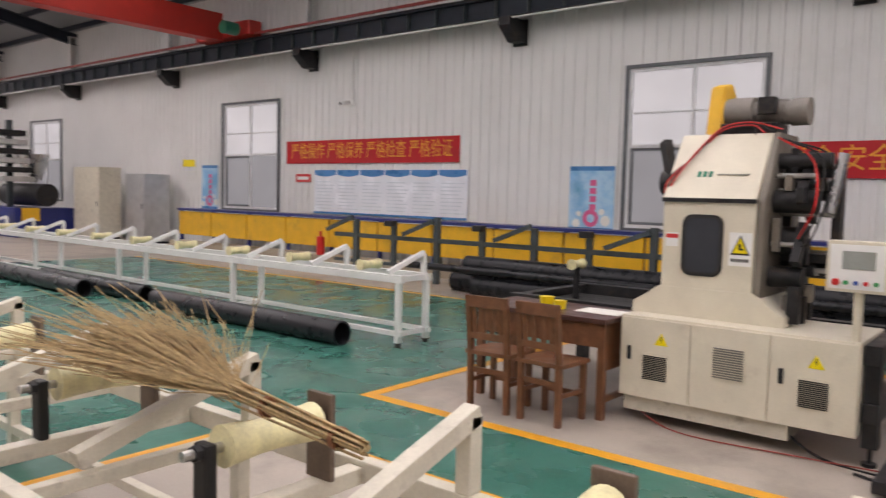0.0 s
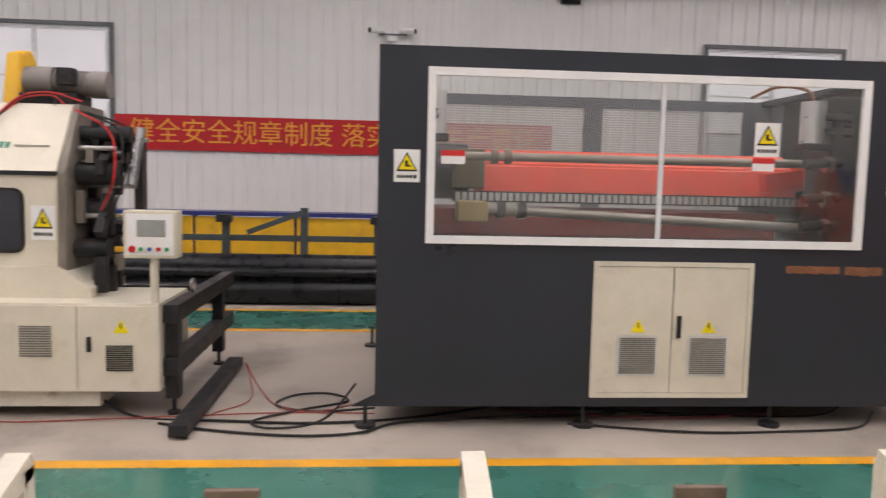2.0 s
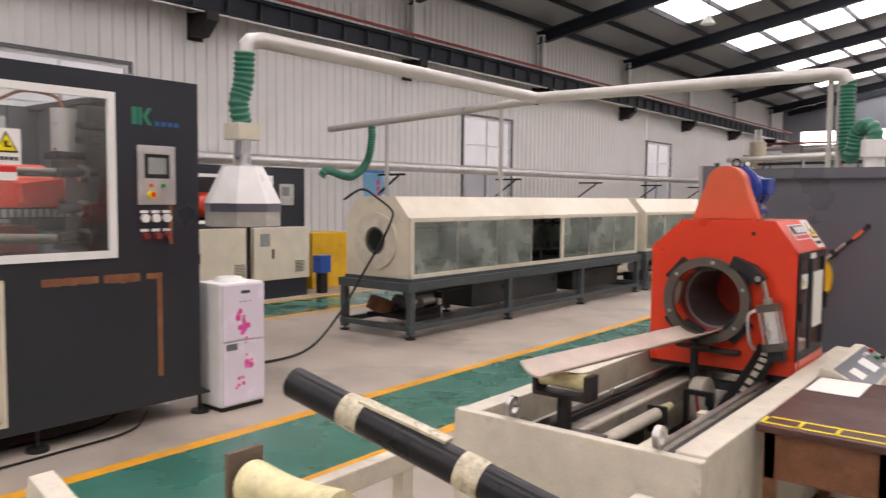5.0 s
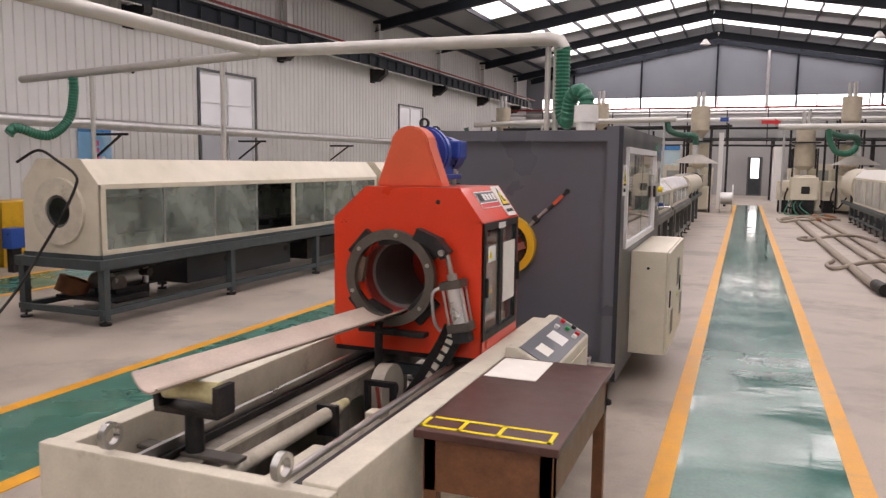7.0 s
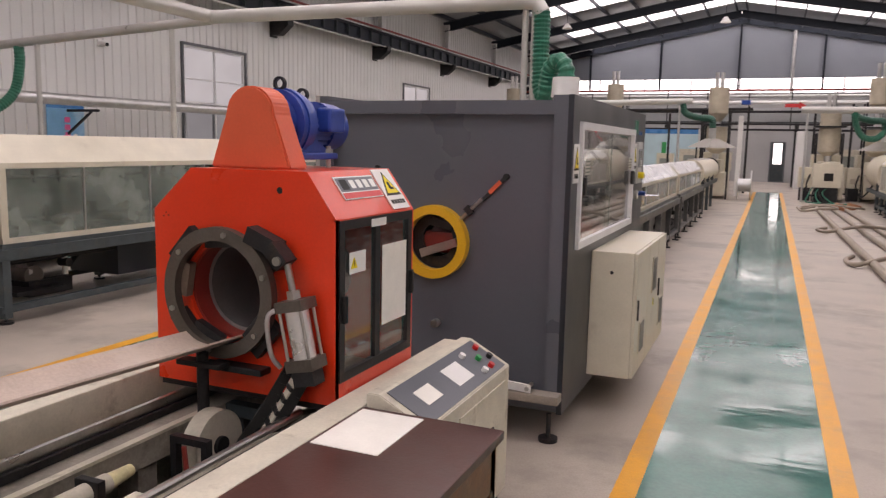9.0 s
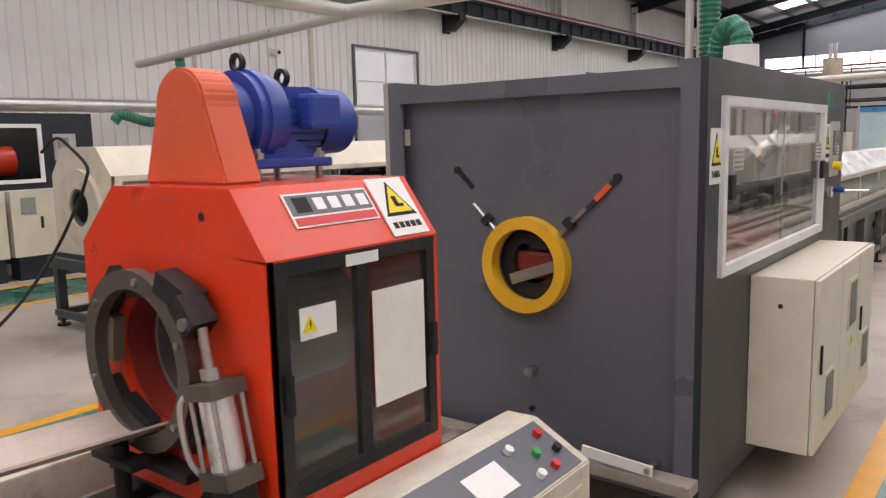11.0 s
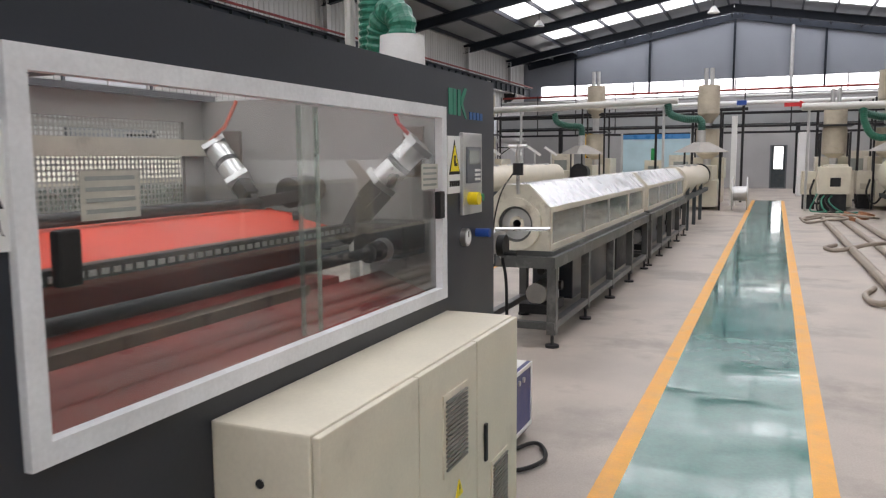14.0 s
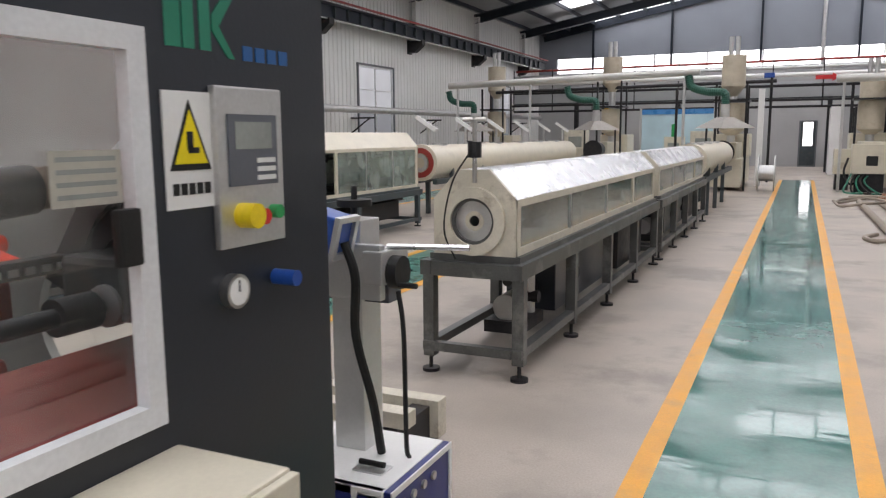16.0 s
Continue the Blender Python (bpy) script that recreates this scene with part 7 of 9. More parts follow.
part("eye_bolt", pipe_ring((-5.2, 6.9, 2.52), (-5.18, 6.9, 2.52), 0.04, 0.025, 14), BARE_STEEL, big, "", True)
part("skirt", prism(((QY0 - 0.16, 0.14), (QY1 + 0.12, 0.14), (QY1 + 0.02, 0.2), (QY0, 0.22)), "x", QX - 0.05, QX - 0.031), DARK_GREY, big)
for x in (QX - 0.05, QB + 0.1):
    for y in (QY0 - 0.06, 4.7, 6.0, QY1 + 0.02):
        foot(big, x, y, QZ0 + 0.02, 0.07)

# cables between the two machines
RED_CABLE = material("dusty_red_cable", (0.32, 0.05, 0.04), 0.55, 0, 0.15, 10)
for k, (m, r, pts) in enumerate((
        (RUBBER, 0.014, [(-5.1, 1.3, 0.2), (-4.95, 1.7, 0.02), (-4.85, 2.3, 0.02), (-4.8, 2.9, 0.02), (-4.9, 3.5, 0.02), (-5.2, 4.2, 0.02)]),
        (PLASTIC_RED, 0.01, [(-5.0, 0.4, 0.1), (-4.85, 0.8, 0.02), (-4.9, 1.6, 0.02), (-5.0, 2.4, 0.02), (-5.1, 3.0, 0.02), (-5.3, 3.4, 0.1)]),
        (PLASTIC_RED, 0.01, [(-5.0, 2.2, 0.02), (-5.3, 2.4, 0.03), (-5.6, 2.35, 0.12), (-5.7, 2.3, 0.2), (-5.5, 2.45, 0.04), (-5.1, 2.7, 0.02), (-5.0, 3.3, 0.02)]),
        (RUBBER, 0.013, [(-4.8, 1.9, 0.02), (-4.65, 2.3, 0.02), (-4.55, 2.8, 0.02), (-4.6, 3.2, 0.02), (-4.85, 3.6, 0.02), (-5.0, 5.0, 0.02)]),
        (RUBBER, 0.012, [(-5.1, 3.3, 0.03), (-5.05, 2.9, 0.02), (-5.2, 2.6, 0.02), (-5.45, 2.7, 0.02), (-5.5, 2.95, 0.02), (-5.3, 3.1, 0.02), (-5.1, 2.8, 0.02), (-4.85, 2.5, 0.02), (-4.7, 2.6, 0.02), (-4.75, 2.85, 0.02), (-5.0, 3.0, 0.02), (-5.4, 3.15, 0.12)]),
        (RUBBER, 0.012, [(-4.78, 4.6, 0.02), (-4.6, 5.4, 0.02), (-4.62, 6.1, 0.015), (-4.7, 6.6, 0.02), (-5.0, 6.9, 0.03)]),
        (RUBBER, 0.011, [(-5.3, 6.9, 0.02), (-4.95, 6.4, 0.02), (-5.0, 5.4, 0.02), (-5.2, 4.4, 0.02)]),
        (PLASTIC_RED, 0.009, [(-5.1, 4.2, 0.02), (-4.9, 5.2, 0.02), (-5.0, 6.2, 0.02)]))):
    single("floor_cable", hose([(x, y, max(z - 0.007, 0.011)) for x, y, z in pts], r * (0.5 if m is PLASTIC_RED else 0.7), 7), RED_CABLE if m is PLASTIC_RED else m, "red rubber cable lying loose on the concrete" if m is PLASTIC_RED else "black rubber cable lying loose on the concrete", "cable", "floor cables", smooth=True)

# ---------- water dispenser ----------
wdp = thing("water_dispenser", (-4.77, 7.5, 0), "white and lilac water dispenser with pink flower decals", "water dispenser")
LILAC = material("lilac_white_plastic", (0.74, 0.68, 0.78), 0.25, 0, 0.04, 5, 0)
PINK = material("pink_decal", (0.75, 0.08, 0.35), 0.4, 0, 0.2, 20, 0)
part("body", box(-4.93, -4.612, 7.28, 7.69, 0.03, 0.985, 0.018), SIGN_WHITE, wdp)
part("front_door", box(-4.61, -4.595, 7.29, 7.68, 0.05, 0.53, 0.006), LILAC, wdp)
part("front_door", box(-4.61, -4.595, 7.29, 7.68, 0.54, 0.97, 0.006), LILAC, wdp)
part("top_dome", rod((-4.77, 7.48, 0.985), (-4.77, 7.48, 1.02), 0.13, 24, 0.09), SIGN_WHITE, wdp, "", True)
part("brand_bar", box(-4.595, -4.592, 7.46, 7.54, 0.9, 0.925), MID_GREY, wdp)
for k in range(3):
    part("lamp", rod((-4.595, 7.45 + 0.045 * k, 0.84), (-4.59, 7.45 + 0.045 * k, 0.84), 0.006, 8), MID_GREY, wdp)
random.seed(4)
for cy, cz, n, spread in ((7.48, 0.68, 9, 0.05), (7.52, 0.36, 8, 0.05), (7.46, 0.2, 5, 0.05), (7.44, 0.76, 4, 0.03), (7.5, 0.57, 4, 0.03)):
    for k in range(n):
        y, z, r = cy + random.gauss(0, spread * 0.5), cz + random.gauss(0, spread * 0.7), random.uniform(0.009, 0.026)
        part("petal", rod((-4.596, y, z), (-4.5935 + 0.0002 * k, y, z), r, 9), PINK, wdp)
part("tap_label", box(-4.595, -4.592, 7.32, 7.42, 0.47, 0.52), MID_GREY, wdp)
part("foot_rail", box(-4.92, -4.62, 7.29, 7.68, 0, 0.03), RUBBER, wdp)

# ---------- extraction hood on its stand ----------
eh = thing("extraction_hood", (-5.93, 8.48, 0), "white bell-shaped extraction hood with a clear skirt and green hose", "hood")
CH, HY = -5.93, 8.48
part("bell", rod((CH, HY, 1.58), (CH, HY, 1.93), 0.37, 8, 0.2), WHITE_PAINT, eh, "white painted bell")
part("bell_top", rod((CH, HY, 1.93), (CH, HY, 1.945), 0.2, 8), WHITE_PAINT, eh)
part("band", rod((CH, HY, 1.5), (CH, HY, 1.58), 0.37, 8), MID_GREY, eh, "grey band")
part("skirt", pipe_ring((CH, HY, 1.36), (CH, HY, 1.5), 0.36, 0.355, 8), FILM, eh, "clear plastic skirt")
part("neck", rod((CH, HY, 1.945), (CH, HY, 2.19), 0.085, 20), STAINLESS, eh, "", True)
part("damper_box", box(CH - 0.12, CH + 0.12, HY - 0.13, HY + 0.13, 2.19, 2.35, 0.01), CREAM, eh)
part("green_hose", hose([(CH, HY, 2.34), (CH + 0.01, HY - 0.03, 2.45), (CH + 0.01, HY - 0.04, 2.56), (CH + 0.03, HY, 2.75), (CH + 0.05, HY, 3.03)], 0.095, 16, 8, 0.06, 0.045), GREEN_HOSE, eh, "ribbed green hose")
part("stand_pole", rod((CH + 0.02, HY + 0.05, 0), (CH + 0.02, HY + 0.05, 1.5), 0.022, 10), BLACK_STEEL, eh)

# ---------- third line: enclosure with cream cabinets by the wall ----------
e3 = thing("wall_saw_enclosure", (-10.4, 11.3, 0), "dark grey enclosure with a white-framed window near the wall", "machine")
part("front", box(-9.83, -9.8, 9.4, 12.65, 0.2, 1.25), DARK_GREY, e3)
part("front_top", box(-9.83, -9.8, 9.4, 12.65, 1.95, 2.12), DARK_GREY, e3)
part("front_end", box(-9.83, -9.8, 11.95, 12.65, 1.25, 1.95), DARK_GREY, e3)
part("body", box(-11.2, -10.6, 9.4, 12.65, 0.2, 2.1), INSIDE_SHADE, e3)
part("end_sheet", box(-10.6, -9.83, 12.6, 12.65, 0.2, 2.1), DARK_GREY, e3)
part("window_frame", frame_x(-9.8, -9.77, 9.4, 11.95, 1.22, 1.98, 0.05), SIGN_WHITE, e3)
part("operator_panel", box(-9.8, -9.78, 12.1, 12.4, 1.5, 1.85), GALV, e3)
part("screen", box(-9.78, -9.775, 12.15, 12.3, 1.65, 1.8), SCREEN, e3)
part("drum", rod((-10.4, 9.6, 1.5), (-10.4, 11.8, 1.5), 0.2, 18), RED_PAINT, e3, "", True)
for y in (9.5, 12.5):
    foot(e3, -9.9, y, 0.2)
    foot(e3, -11.1, y, 0.2)
for y0, y1 in ((10.0, 11.3), (11.36, 12.5)):
    c3 = thing("wall_line_cabinet", (-9.6, (y0 + y1) / 2, 0), "cream electrical cabinet with a vent", "cabinet", "wall line cabinets")
    part("body", box(-9.8, -9.5, y0, y1, 0.3, 1.14, 0.008), CREAM, c3)
    part("handle", box(-9.5, -9.485, y0 + 0.35, y0 + 0.38, 0.65, 0.8), RUBBER, c3)
    louvre(c3, on_x(-9.5, y1 - 0.22, 0.5), 0.22, 0.22, 8, CREAM)
    part("meter", box(-9.5, -9.49, y0 + 0.12, y0 + 0.3, 0.85, 1.05), SCREEN, c3)
    part("base", box(-9.78, -9.52, y0 + 0.05, y1 - 0.05, 0, 0.3), DARK_GREY, c3)
single("yellow_block", box(-10.6, -10.0, 13.0, 13.9, 0, 1.0, 0.02), YELLOW_PAINT, "yellow machine guard beside the wall line", "guard")
single("blue_box", box(-9.6, -9.4, 12.65, 12.9, 0.35, 0.65, 0.02), PLASTIC_BLUE, "small blue control box beside the cabinets", "box")
single("blue_box_stand", box(-9.56, -9.44, 12.7, 12.85, 0, 0.35), BLACK_STEEL, "short dark steel stand under a box", "stand")

# ---------- spray cooling tanks ----------
def spray_tank(xc, hw, y0, y1, zr, zs, zt, inset, skin, roof, pane_mat, frame_mat, label, legs=4, panes=5, ring=True, name="cooling_tank", inner=True, low=0.16, rr=0.2, zc=None):
    zc = zc or min(zr + 0.36, (zr + zs) / 2 + 0.06)
    rr = min(rr, (hw - 0.03) * 0.62)
    t = thing(name, (xc, (y0 + y1) / 2, 0), label, "cooling tank", "cooling tanks")
    # steel table
    for s in (-1, 1):
        x = xc + s * (hw - 0.0)
        part("top_rail", box(x - 0.04, x + 0.04, y0 - 0.08, y1 + 0.04, zr - 0.1, zr, 0.004), frame_mat, t)
        part("low_rail", box(x - 0.035, x + 0.035, y0 - 0.06, y1, low, low + 0.06, 0.004), frame_mat, t)
        for k in range(legs):
            y = y0 + (y1 - y0 - 0.1) * k / (legs - 1)
            part("leg", box(x - 0.04, x + 0.04, y - 0.04, y + 0.04, low - 0.05, zr - 0.1, 0.004), frame_mat, t)
            foot(t, x, y, low - 0.04, 0.06)
    for y in (y0 - 0.04, y1 - 0.04):
        part("cross_rail", box(xc - hw + 0.04, xc + hw - 0.04, y - 0.035, y + 0.035, zr - 0.1, zr - 0.005), frame_mat, t)
        part("cross_rail", box(xc - hw + 0.035, xc + hw - 0.035, y - 0.03, y + 0.03, low, low + 0.06), frame_mat, t)
    part("water_tank", box(xc - hw * 0.7, xc + hw * 0.6, y0 + (y1 - y0) * 0.24, y0 + (y1 - y0) * 0.6, 0.2, zr - 0.11, 0.01), DARK_GREY, t, "dark water tank under the table")
    part("water_tank", box(xc - hw * 0.6, xc + hw * 0.7, y0 + (y1 - y0) * 0.66, y0 + (y1 - y0) * 0.92, 0.2, zr - 0.16, 0.01), BLACK_STEEL, t)
    part("return_pipe", rod((xc + hw * 0.5, y0 + 0.2, zr - 0.16), (xc + hw * 0.5, y1 - 0.2, zr - 0.16), 0.035, 12), RUBBER, t, "", True)
    for k in range(4):
        yk = y0 + (y1 - y0) * (0.14 + 0.22 * k)
        part("drop_pipe", rod((xc + hw * 0.5, yk, 0.3), (xc + hw * 0.5, yk, zr - 0.16), 0.028, 10), RUBBER if k % 2 else GALV, t, "", True)
        part("valve", rod((xc + hw * 0.5 - 0.06, yk, 0.42), (xc + hw * 0.5 + 0.06, yk, 0.42), 0.045, 12), BLACK_STEEL, t, "", True)
    part("pump_base", box(xc - 0.15, xc + 0.15, y0 + 0.55, y0 + 1.05, low + 0.0, 0.25), BLACK_STEEL, t)
    part("pump", rod((xc, y0 + 0.6, 0.34), (xc, y0 + 1.0, 0.34), 0.1, 18), GALV, t, "", True)
    part("drain_pipe", hose([(xc, y0 + 1.2, zr - 0.12), (xc, y0 + 1.25, 0.45), (xc + 0.05, y0 + 1.1, 0.36), (xc, y0 + 0.95, 0.34)], 0.03, 8), RUBBER, t)
    part("floor_tray", box(xc - hw, xc + hw, y0, y1, zr - 0.02, zr + 0.04), frame_mat, t)
    # body: end sheets, roof, glazed sides
    b = hw - 0.03
    for y in (y0, y1 - 0.03):
        e = sheet_with_hole(xc - b, xc + b, zr + 0.04, zs, xc, zc, rr, y, y + 0.03)
        prism(((xc - b, zs), (xc + b, zs), (xc + b - inset, zt), (xc - b + inset, zt)), "y", y, y + 0.03, 0, e)
        part("end_sheet", e, skin, t)
    rf = prism(((xc - b, zs), (xc - b + inset, zt), (xc + b - inset, zt), (xc + b, zs), (xc + b - 0.02, zs), (xc + b - inset - 0.01, zt - 0.02), (xc - b + inset + 0.01, zt - 0.02), (xc - b + 0.02, zs)), "y", y0 + 0.031, y1 - 0.031)
    part("roof", rf, roof, t)
    for s in (-1, 1):
        x = xc + s * b
        xa, xb = (x - 0.025, x) if s > 0 else (x, x + 0.025)
        part("sill", box(xa, xb, y0 + 0.03, y1 - 0.03, zr + 0.04, zr + 0.09), skin, t)
        part("head", box(xa, xb, y0 + 0.03, y1 - 0.03, zs - 0.05, zs), skin, t)
        for k in range(panes + 1):
            y = y0 + 0.06 + (y1 - y0 - 0.12) * k / panes
            wide = 0.07 if k in (0, panes, panes // 2 + 1) else 0.012
            part("stile", box(xa, xb, y - wide / 2, y + wide / 2, zr + 0.09, zs - 0.05), skin if wide > 0.05 else GALV, t)
        for k in range(panes):
            if panes == 7 and k == 3 and s > 0:
                continue   # one pane slid open
            ya = y0 + 0.06 + (y1 - y0 - 0.12) * k / panes
            yb = y0 + 0.06 + (y1 - y0 - 0.12) * (k + 1) / panes
            part("pane", box(xa + 0.008, xa + 0.012, ya + 0.01, yb - 0.01, zr + 0.09, zs - 0.05), pane_mat, t)
    if ring:
        r = rr
        part("entry_ring", pipe_ring((xc, y0 - 0.04, zc), (xc, y0, zc), r * 1.25, r * (0.62 if panes == 7 else 0.85), 32), CREAM_WORN, t, "round entry seal", True)
        part("entry_seal", pipe_ring((xc, y0 - 0.02, zc), (xc, y0 + 0.01, zc), r * (0.64 if panes == 7 else 0.86), r * (0.52 if panes == 7 else 0.74), 28), TANK_TABLE, t, "", True)
    if panes == 4:
        part("end_disc", pipe_ring((xc, y0 + 0.012, zc), (xc, y0 + 0.022, zc), r * 0.98, r * 0.22, 28), GALV, t, "", True)
        part("disc_rim", pipe_ring((xc, y0 + 0.005, zc), (xc, y0 + 0.024, zc), r * 0.36, r * 0.2, 24), CREAM_WORN, t, "", True)
    if inner:
        for z in (zr + 0.22, zs - 0.14):
            part("spray_pipe", rod((xc + b * 0.5, y0 + 0.1, z), (xc + b * 0.5, y1 - 0.1, z), 0.018, 8), RUBBER, t)
        n = int((y1 - y0) / 0.28)
        for k in range(n):
            y = y0 + 0.3 + 0.28 * k
            part("spray_nozzle", rod((xc + b * 0.5, y, zs - 0.2), (xc + b * 0.5, y, zs - 0.08), 0.014, 6, 0.034), RUBBER, t)
            if k % 2:
                part("pipe_roller", rod((xc - b * 0.3, y, zr + 0.14), (xc + b * 0.45, y, zr + 0.14), 0.05, 10), BLACK_STEEL, t, "", True)
                part("clip", box(xc + b * 0.5 - 0.02, xc + b * 0.5 + 0.02, y + 0.08, y + 0.14, zr + 0.18, zr + 0.34), RUBBER, t)
        part("back_wall", box(xc - b + 0.03, xc - b + 0.04, y0 + 0.05, y1 - 0.05, zr + 0.05, zs - 0.01), material("wet_inner_wall", (0.3, 0.32, 0.3), 0.4, 0, 0.3, 3, 0.05, (0.1, 0.11, 0.1), 0.7, 0, 0.5), t)
    return t


TANK_TABLE = material("scuffed_grey_table", (0.1, 0.103, 0.1), 0.4, 0.4, 0.25, 5, 0.06, (0.3, 0.3, 0.28), 0.5)
WINDOWISH = glass("spray_window", (0.75, 0.8, 0.77), 0.08, 0.1, 0.25)
spray_tank(-1.25, 0.32, 15.5, 20.6, 0.78, 1.19, 1.38, 0.18, CREAM_WORN, STAINLESS, WINDOWISH, TANK_TABLE, "cream cooling tank with a bright steel roof on a grey table", 5, 4)
spray_tank(-1.25, 0.32, 20.9, 25.8, 0.78, 1.19, 1.38, 0.18, CREAM_WORN, STAINLESS, WINDOWISH, TANK_TABLE, "cream cooling tank with a bright steel roof, second in its line", 5, 4)
spray_tank(-6.05, 0.54, 10.5, 16.7, 0.66, 1.41, 1.66, 0.22, CREAM, CREAM, FOGGED, STEEL_GREY, "cream cooling tank with fogged glass sides on a dark table", 4, 7, low=0.1, rr=0.27, zc=1.13)
spray_tank(-6.05, 0.54, 17.0, 23.2, 0.66, 1.41, 1.66, 0.22, CREAM, CREAM, FOGGED, STEEL_GREY, "cream cooling tank with fogged glass, second in its line", 4, 7, low=0.1, rr=0.27, zc=1.13)
FILM_ROOF = material("white_tank_roof", (0.72, 0.7, 0.66), 0.4, 0, 0.06, 4, 0.02)
for k, y in enumerate((12.0, 18.4, 24.8)):
    spray_tank(4.0, 0.56, y, y + 6.1, 0.56, 1.36, 1.6, 0.22, CREAM, FILM_ROOF, FILM, STEEL_GREY, "cream cooling tank wrapped in clear plastic film", 7, 5, True, "film_wrapped_tank", False)
dh = thing("draped_hose", (-6.05, 10.4, 0), "dark rubber hose draped over the tank end to the floor", "hose")
part("hose", hose([(-6.5, 10.4, 1.62), (-6.2, 10.4, 1.74), (-5.95, 10.4, 1.64), (-5.71, 10.39, 1.5), (-5.69, 10.36, 1.38), (-5.78, 10.3, 1.15), (-5.95, 10.15, 0.75), (-5.95, 9.8, 0.35), (-5.85, 9.3, 0.06), (-5.72, 8.72, 0.022), (-5.9, 8.2, 0.022)], 0.014, 8), RUBBER, dh, "", True)
part("brown_coil", pipe_ring((-6.4, 10.9, 0.2), (-6.36, 10.95, 0.36), 0.17, 0.12, 20), RUST, dh, "coil of brown hose", True)
part("grey_pump", rod((-6.35, 11.2, 0.3), (-5.95, 11.15, 0.3), 0.1, 16), MOTOR_GREY, dh, "", True)
part("pump_shelf", box(-6.5, -5.75, 10.8, 11.35, 0.16, 0.2), BLACK_STEEL, dh)
gear = thing("gland_screw", (-1.25, 15.42, 1.4), "steel hand screw clamp on the tank end", "clamp")
part("screw", rod((-1.22, 15.44, 1.3), (-1.22, 15.44, 1.72), 0.015, 10), BARE_STEEL, gear)
part("nut", rod((-1.22, 15.44, 1.46), (-1.22, 15.44, 1.56), 0.045, 10), BLACK_STEEL, gear)
part("handle", rod((-1.3, 15.44, 1.7), (-1.14, 15.44, 1.7), 0.014, 8), BARE_STEEL, gear)
part("hanging_wire", hose([(-1.24, 15.42, 1.5), (-1.36, 15.4, 1.3), (-1.42, 15.4, 1.0), (-1.35, 15.42, 0.8)], 0.006, 5), RUBBER, gear)

# vacuum tanks: closed cylinders on tables
def vacuum_tank(xc, y0, y1, z, r, mat, label, boxes):
    v = thing("vacuum_tank", (xc, (y0 + y1) / 2, 0), label, "vacuum tank", "vacuum tanks")
    part("shell", rod((xc, y0, z), (xc, y1, z), r, 28), mat, v, "", True)
    part("front_flange", pipe_ring((xc, y0 - 0.08, z), (xc, y0, z), r * 1.05, r * 0.5, 32), CREAM, v, "", True)
    part("red_seal", pipe_ring((xc, y0 - 0.1, z), (xc, y0 - 0.07, z), r * 0.85, r * 0.55, 32), DEEP_RED, v, "dull red seal ring", True)
    part("bore", pipe_ring((xc, y0 - 0.11, z), (xc, y0 - 0.09, z), r * 0.5, r * 0.3, 24), GALV, v, "", True)
    n = int((y1 - y0) / 1.6)
    for k in range(n):
        y = y0 + 0.8 + 1.6 * k
        part("hatch", rod((xc, y, z + r * 0.95), (xc, y, z + r * 1.08), 0.16, 18), GALV, v, "", True)
        for s in (-1, 1):
            part("leg", box(xc + s * r * 0.8 - 0.04, xc + s * r * 0.8 + 0.04, y - 0.04, y + 0.04, 0, z - r * 0.4), STEEL_GREY, v)
    for s in (-1, 1):
        part("table_rail", box(xc + s * r * 0.8 - 0.05, xc + s * r * 0.8 + 0.05, y0, y1, z - r - 0.08, z - r + 0.02), STEEL_GREY, v)
    for k in range(boxes):
        y = y0 + 0.3 + 1.9 * k
        gb = part("control_box", beam((xc - 0.25, y, z + r + 0.55), (xc + 0.12, y + 0.12, z + r + 0.28), 0.44, 0.07), WHITE_PAINT, v, "tilted white control box")
        part("box_post", rod((xc - 0.05, y + 0.06, z + r * 0.9), (xc - 0.05, y + 0.06, z + r + 0.4), 0.03, 8), GALV, v)
        for j in range(3):
            t = 0.2 + 0.28 * j
            p = Vector((xc - 0.25, y, z + r + 0.55)).lerp(Vector((xc + 0.12, y + 0.12, z + r + 0.28)), t) + Vector((0.02, 0, 0.036))
            part("meter_row", box(p.x - 0.03, p.x + 0.03, p.y - 0.17, p.y + 0.17, p.z, p.z + 0.004), SCREEN, gb)
    return v


vacuum_tank(-6.05, 24.4, 34.5, 1.08, 0.34, CREAM, "long cream vacuum tank with tilted control boxes on top", 6)
vacuum_tank(-1.25, 26.1, 32.0, 1.08, 0.32, CREAM, "cream vacuum tank beyond the cooling tanks", 0)
vacuum_tank(4.0, 31.2, 34.4, 1.08, 0.55, CREAM, "thick cream vacuum tank behind the film-wrapped tanks", 0)

# extruders with their hoods, dryers and material towers
TAN = material("tan_vessel_paint", (0.5, 0.44, 0.34), 0.45, 0.1, 0.12, 4, 0.03, (0.3, 0.24, 0.17), 0.4)


HOOD_GREY = material("dusty_hood_sheet", (0.3, 0.28, 0.25), 0.5, 0.2, 0.15, 4, 0.03)


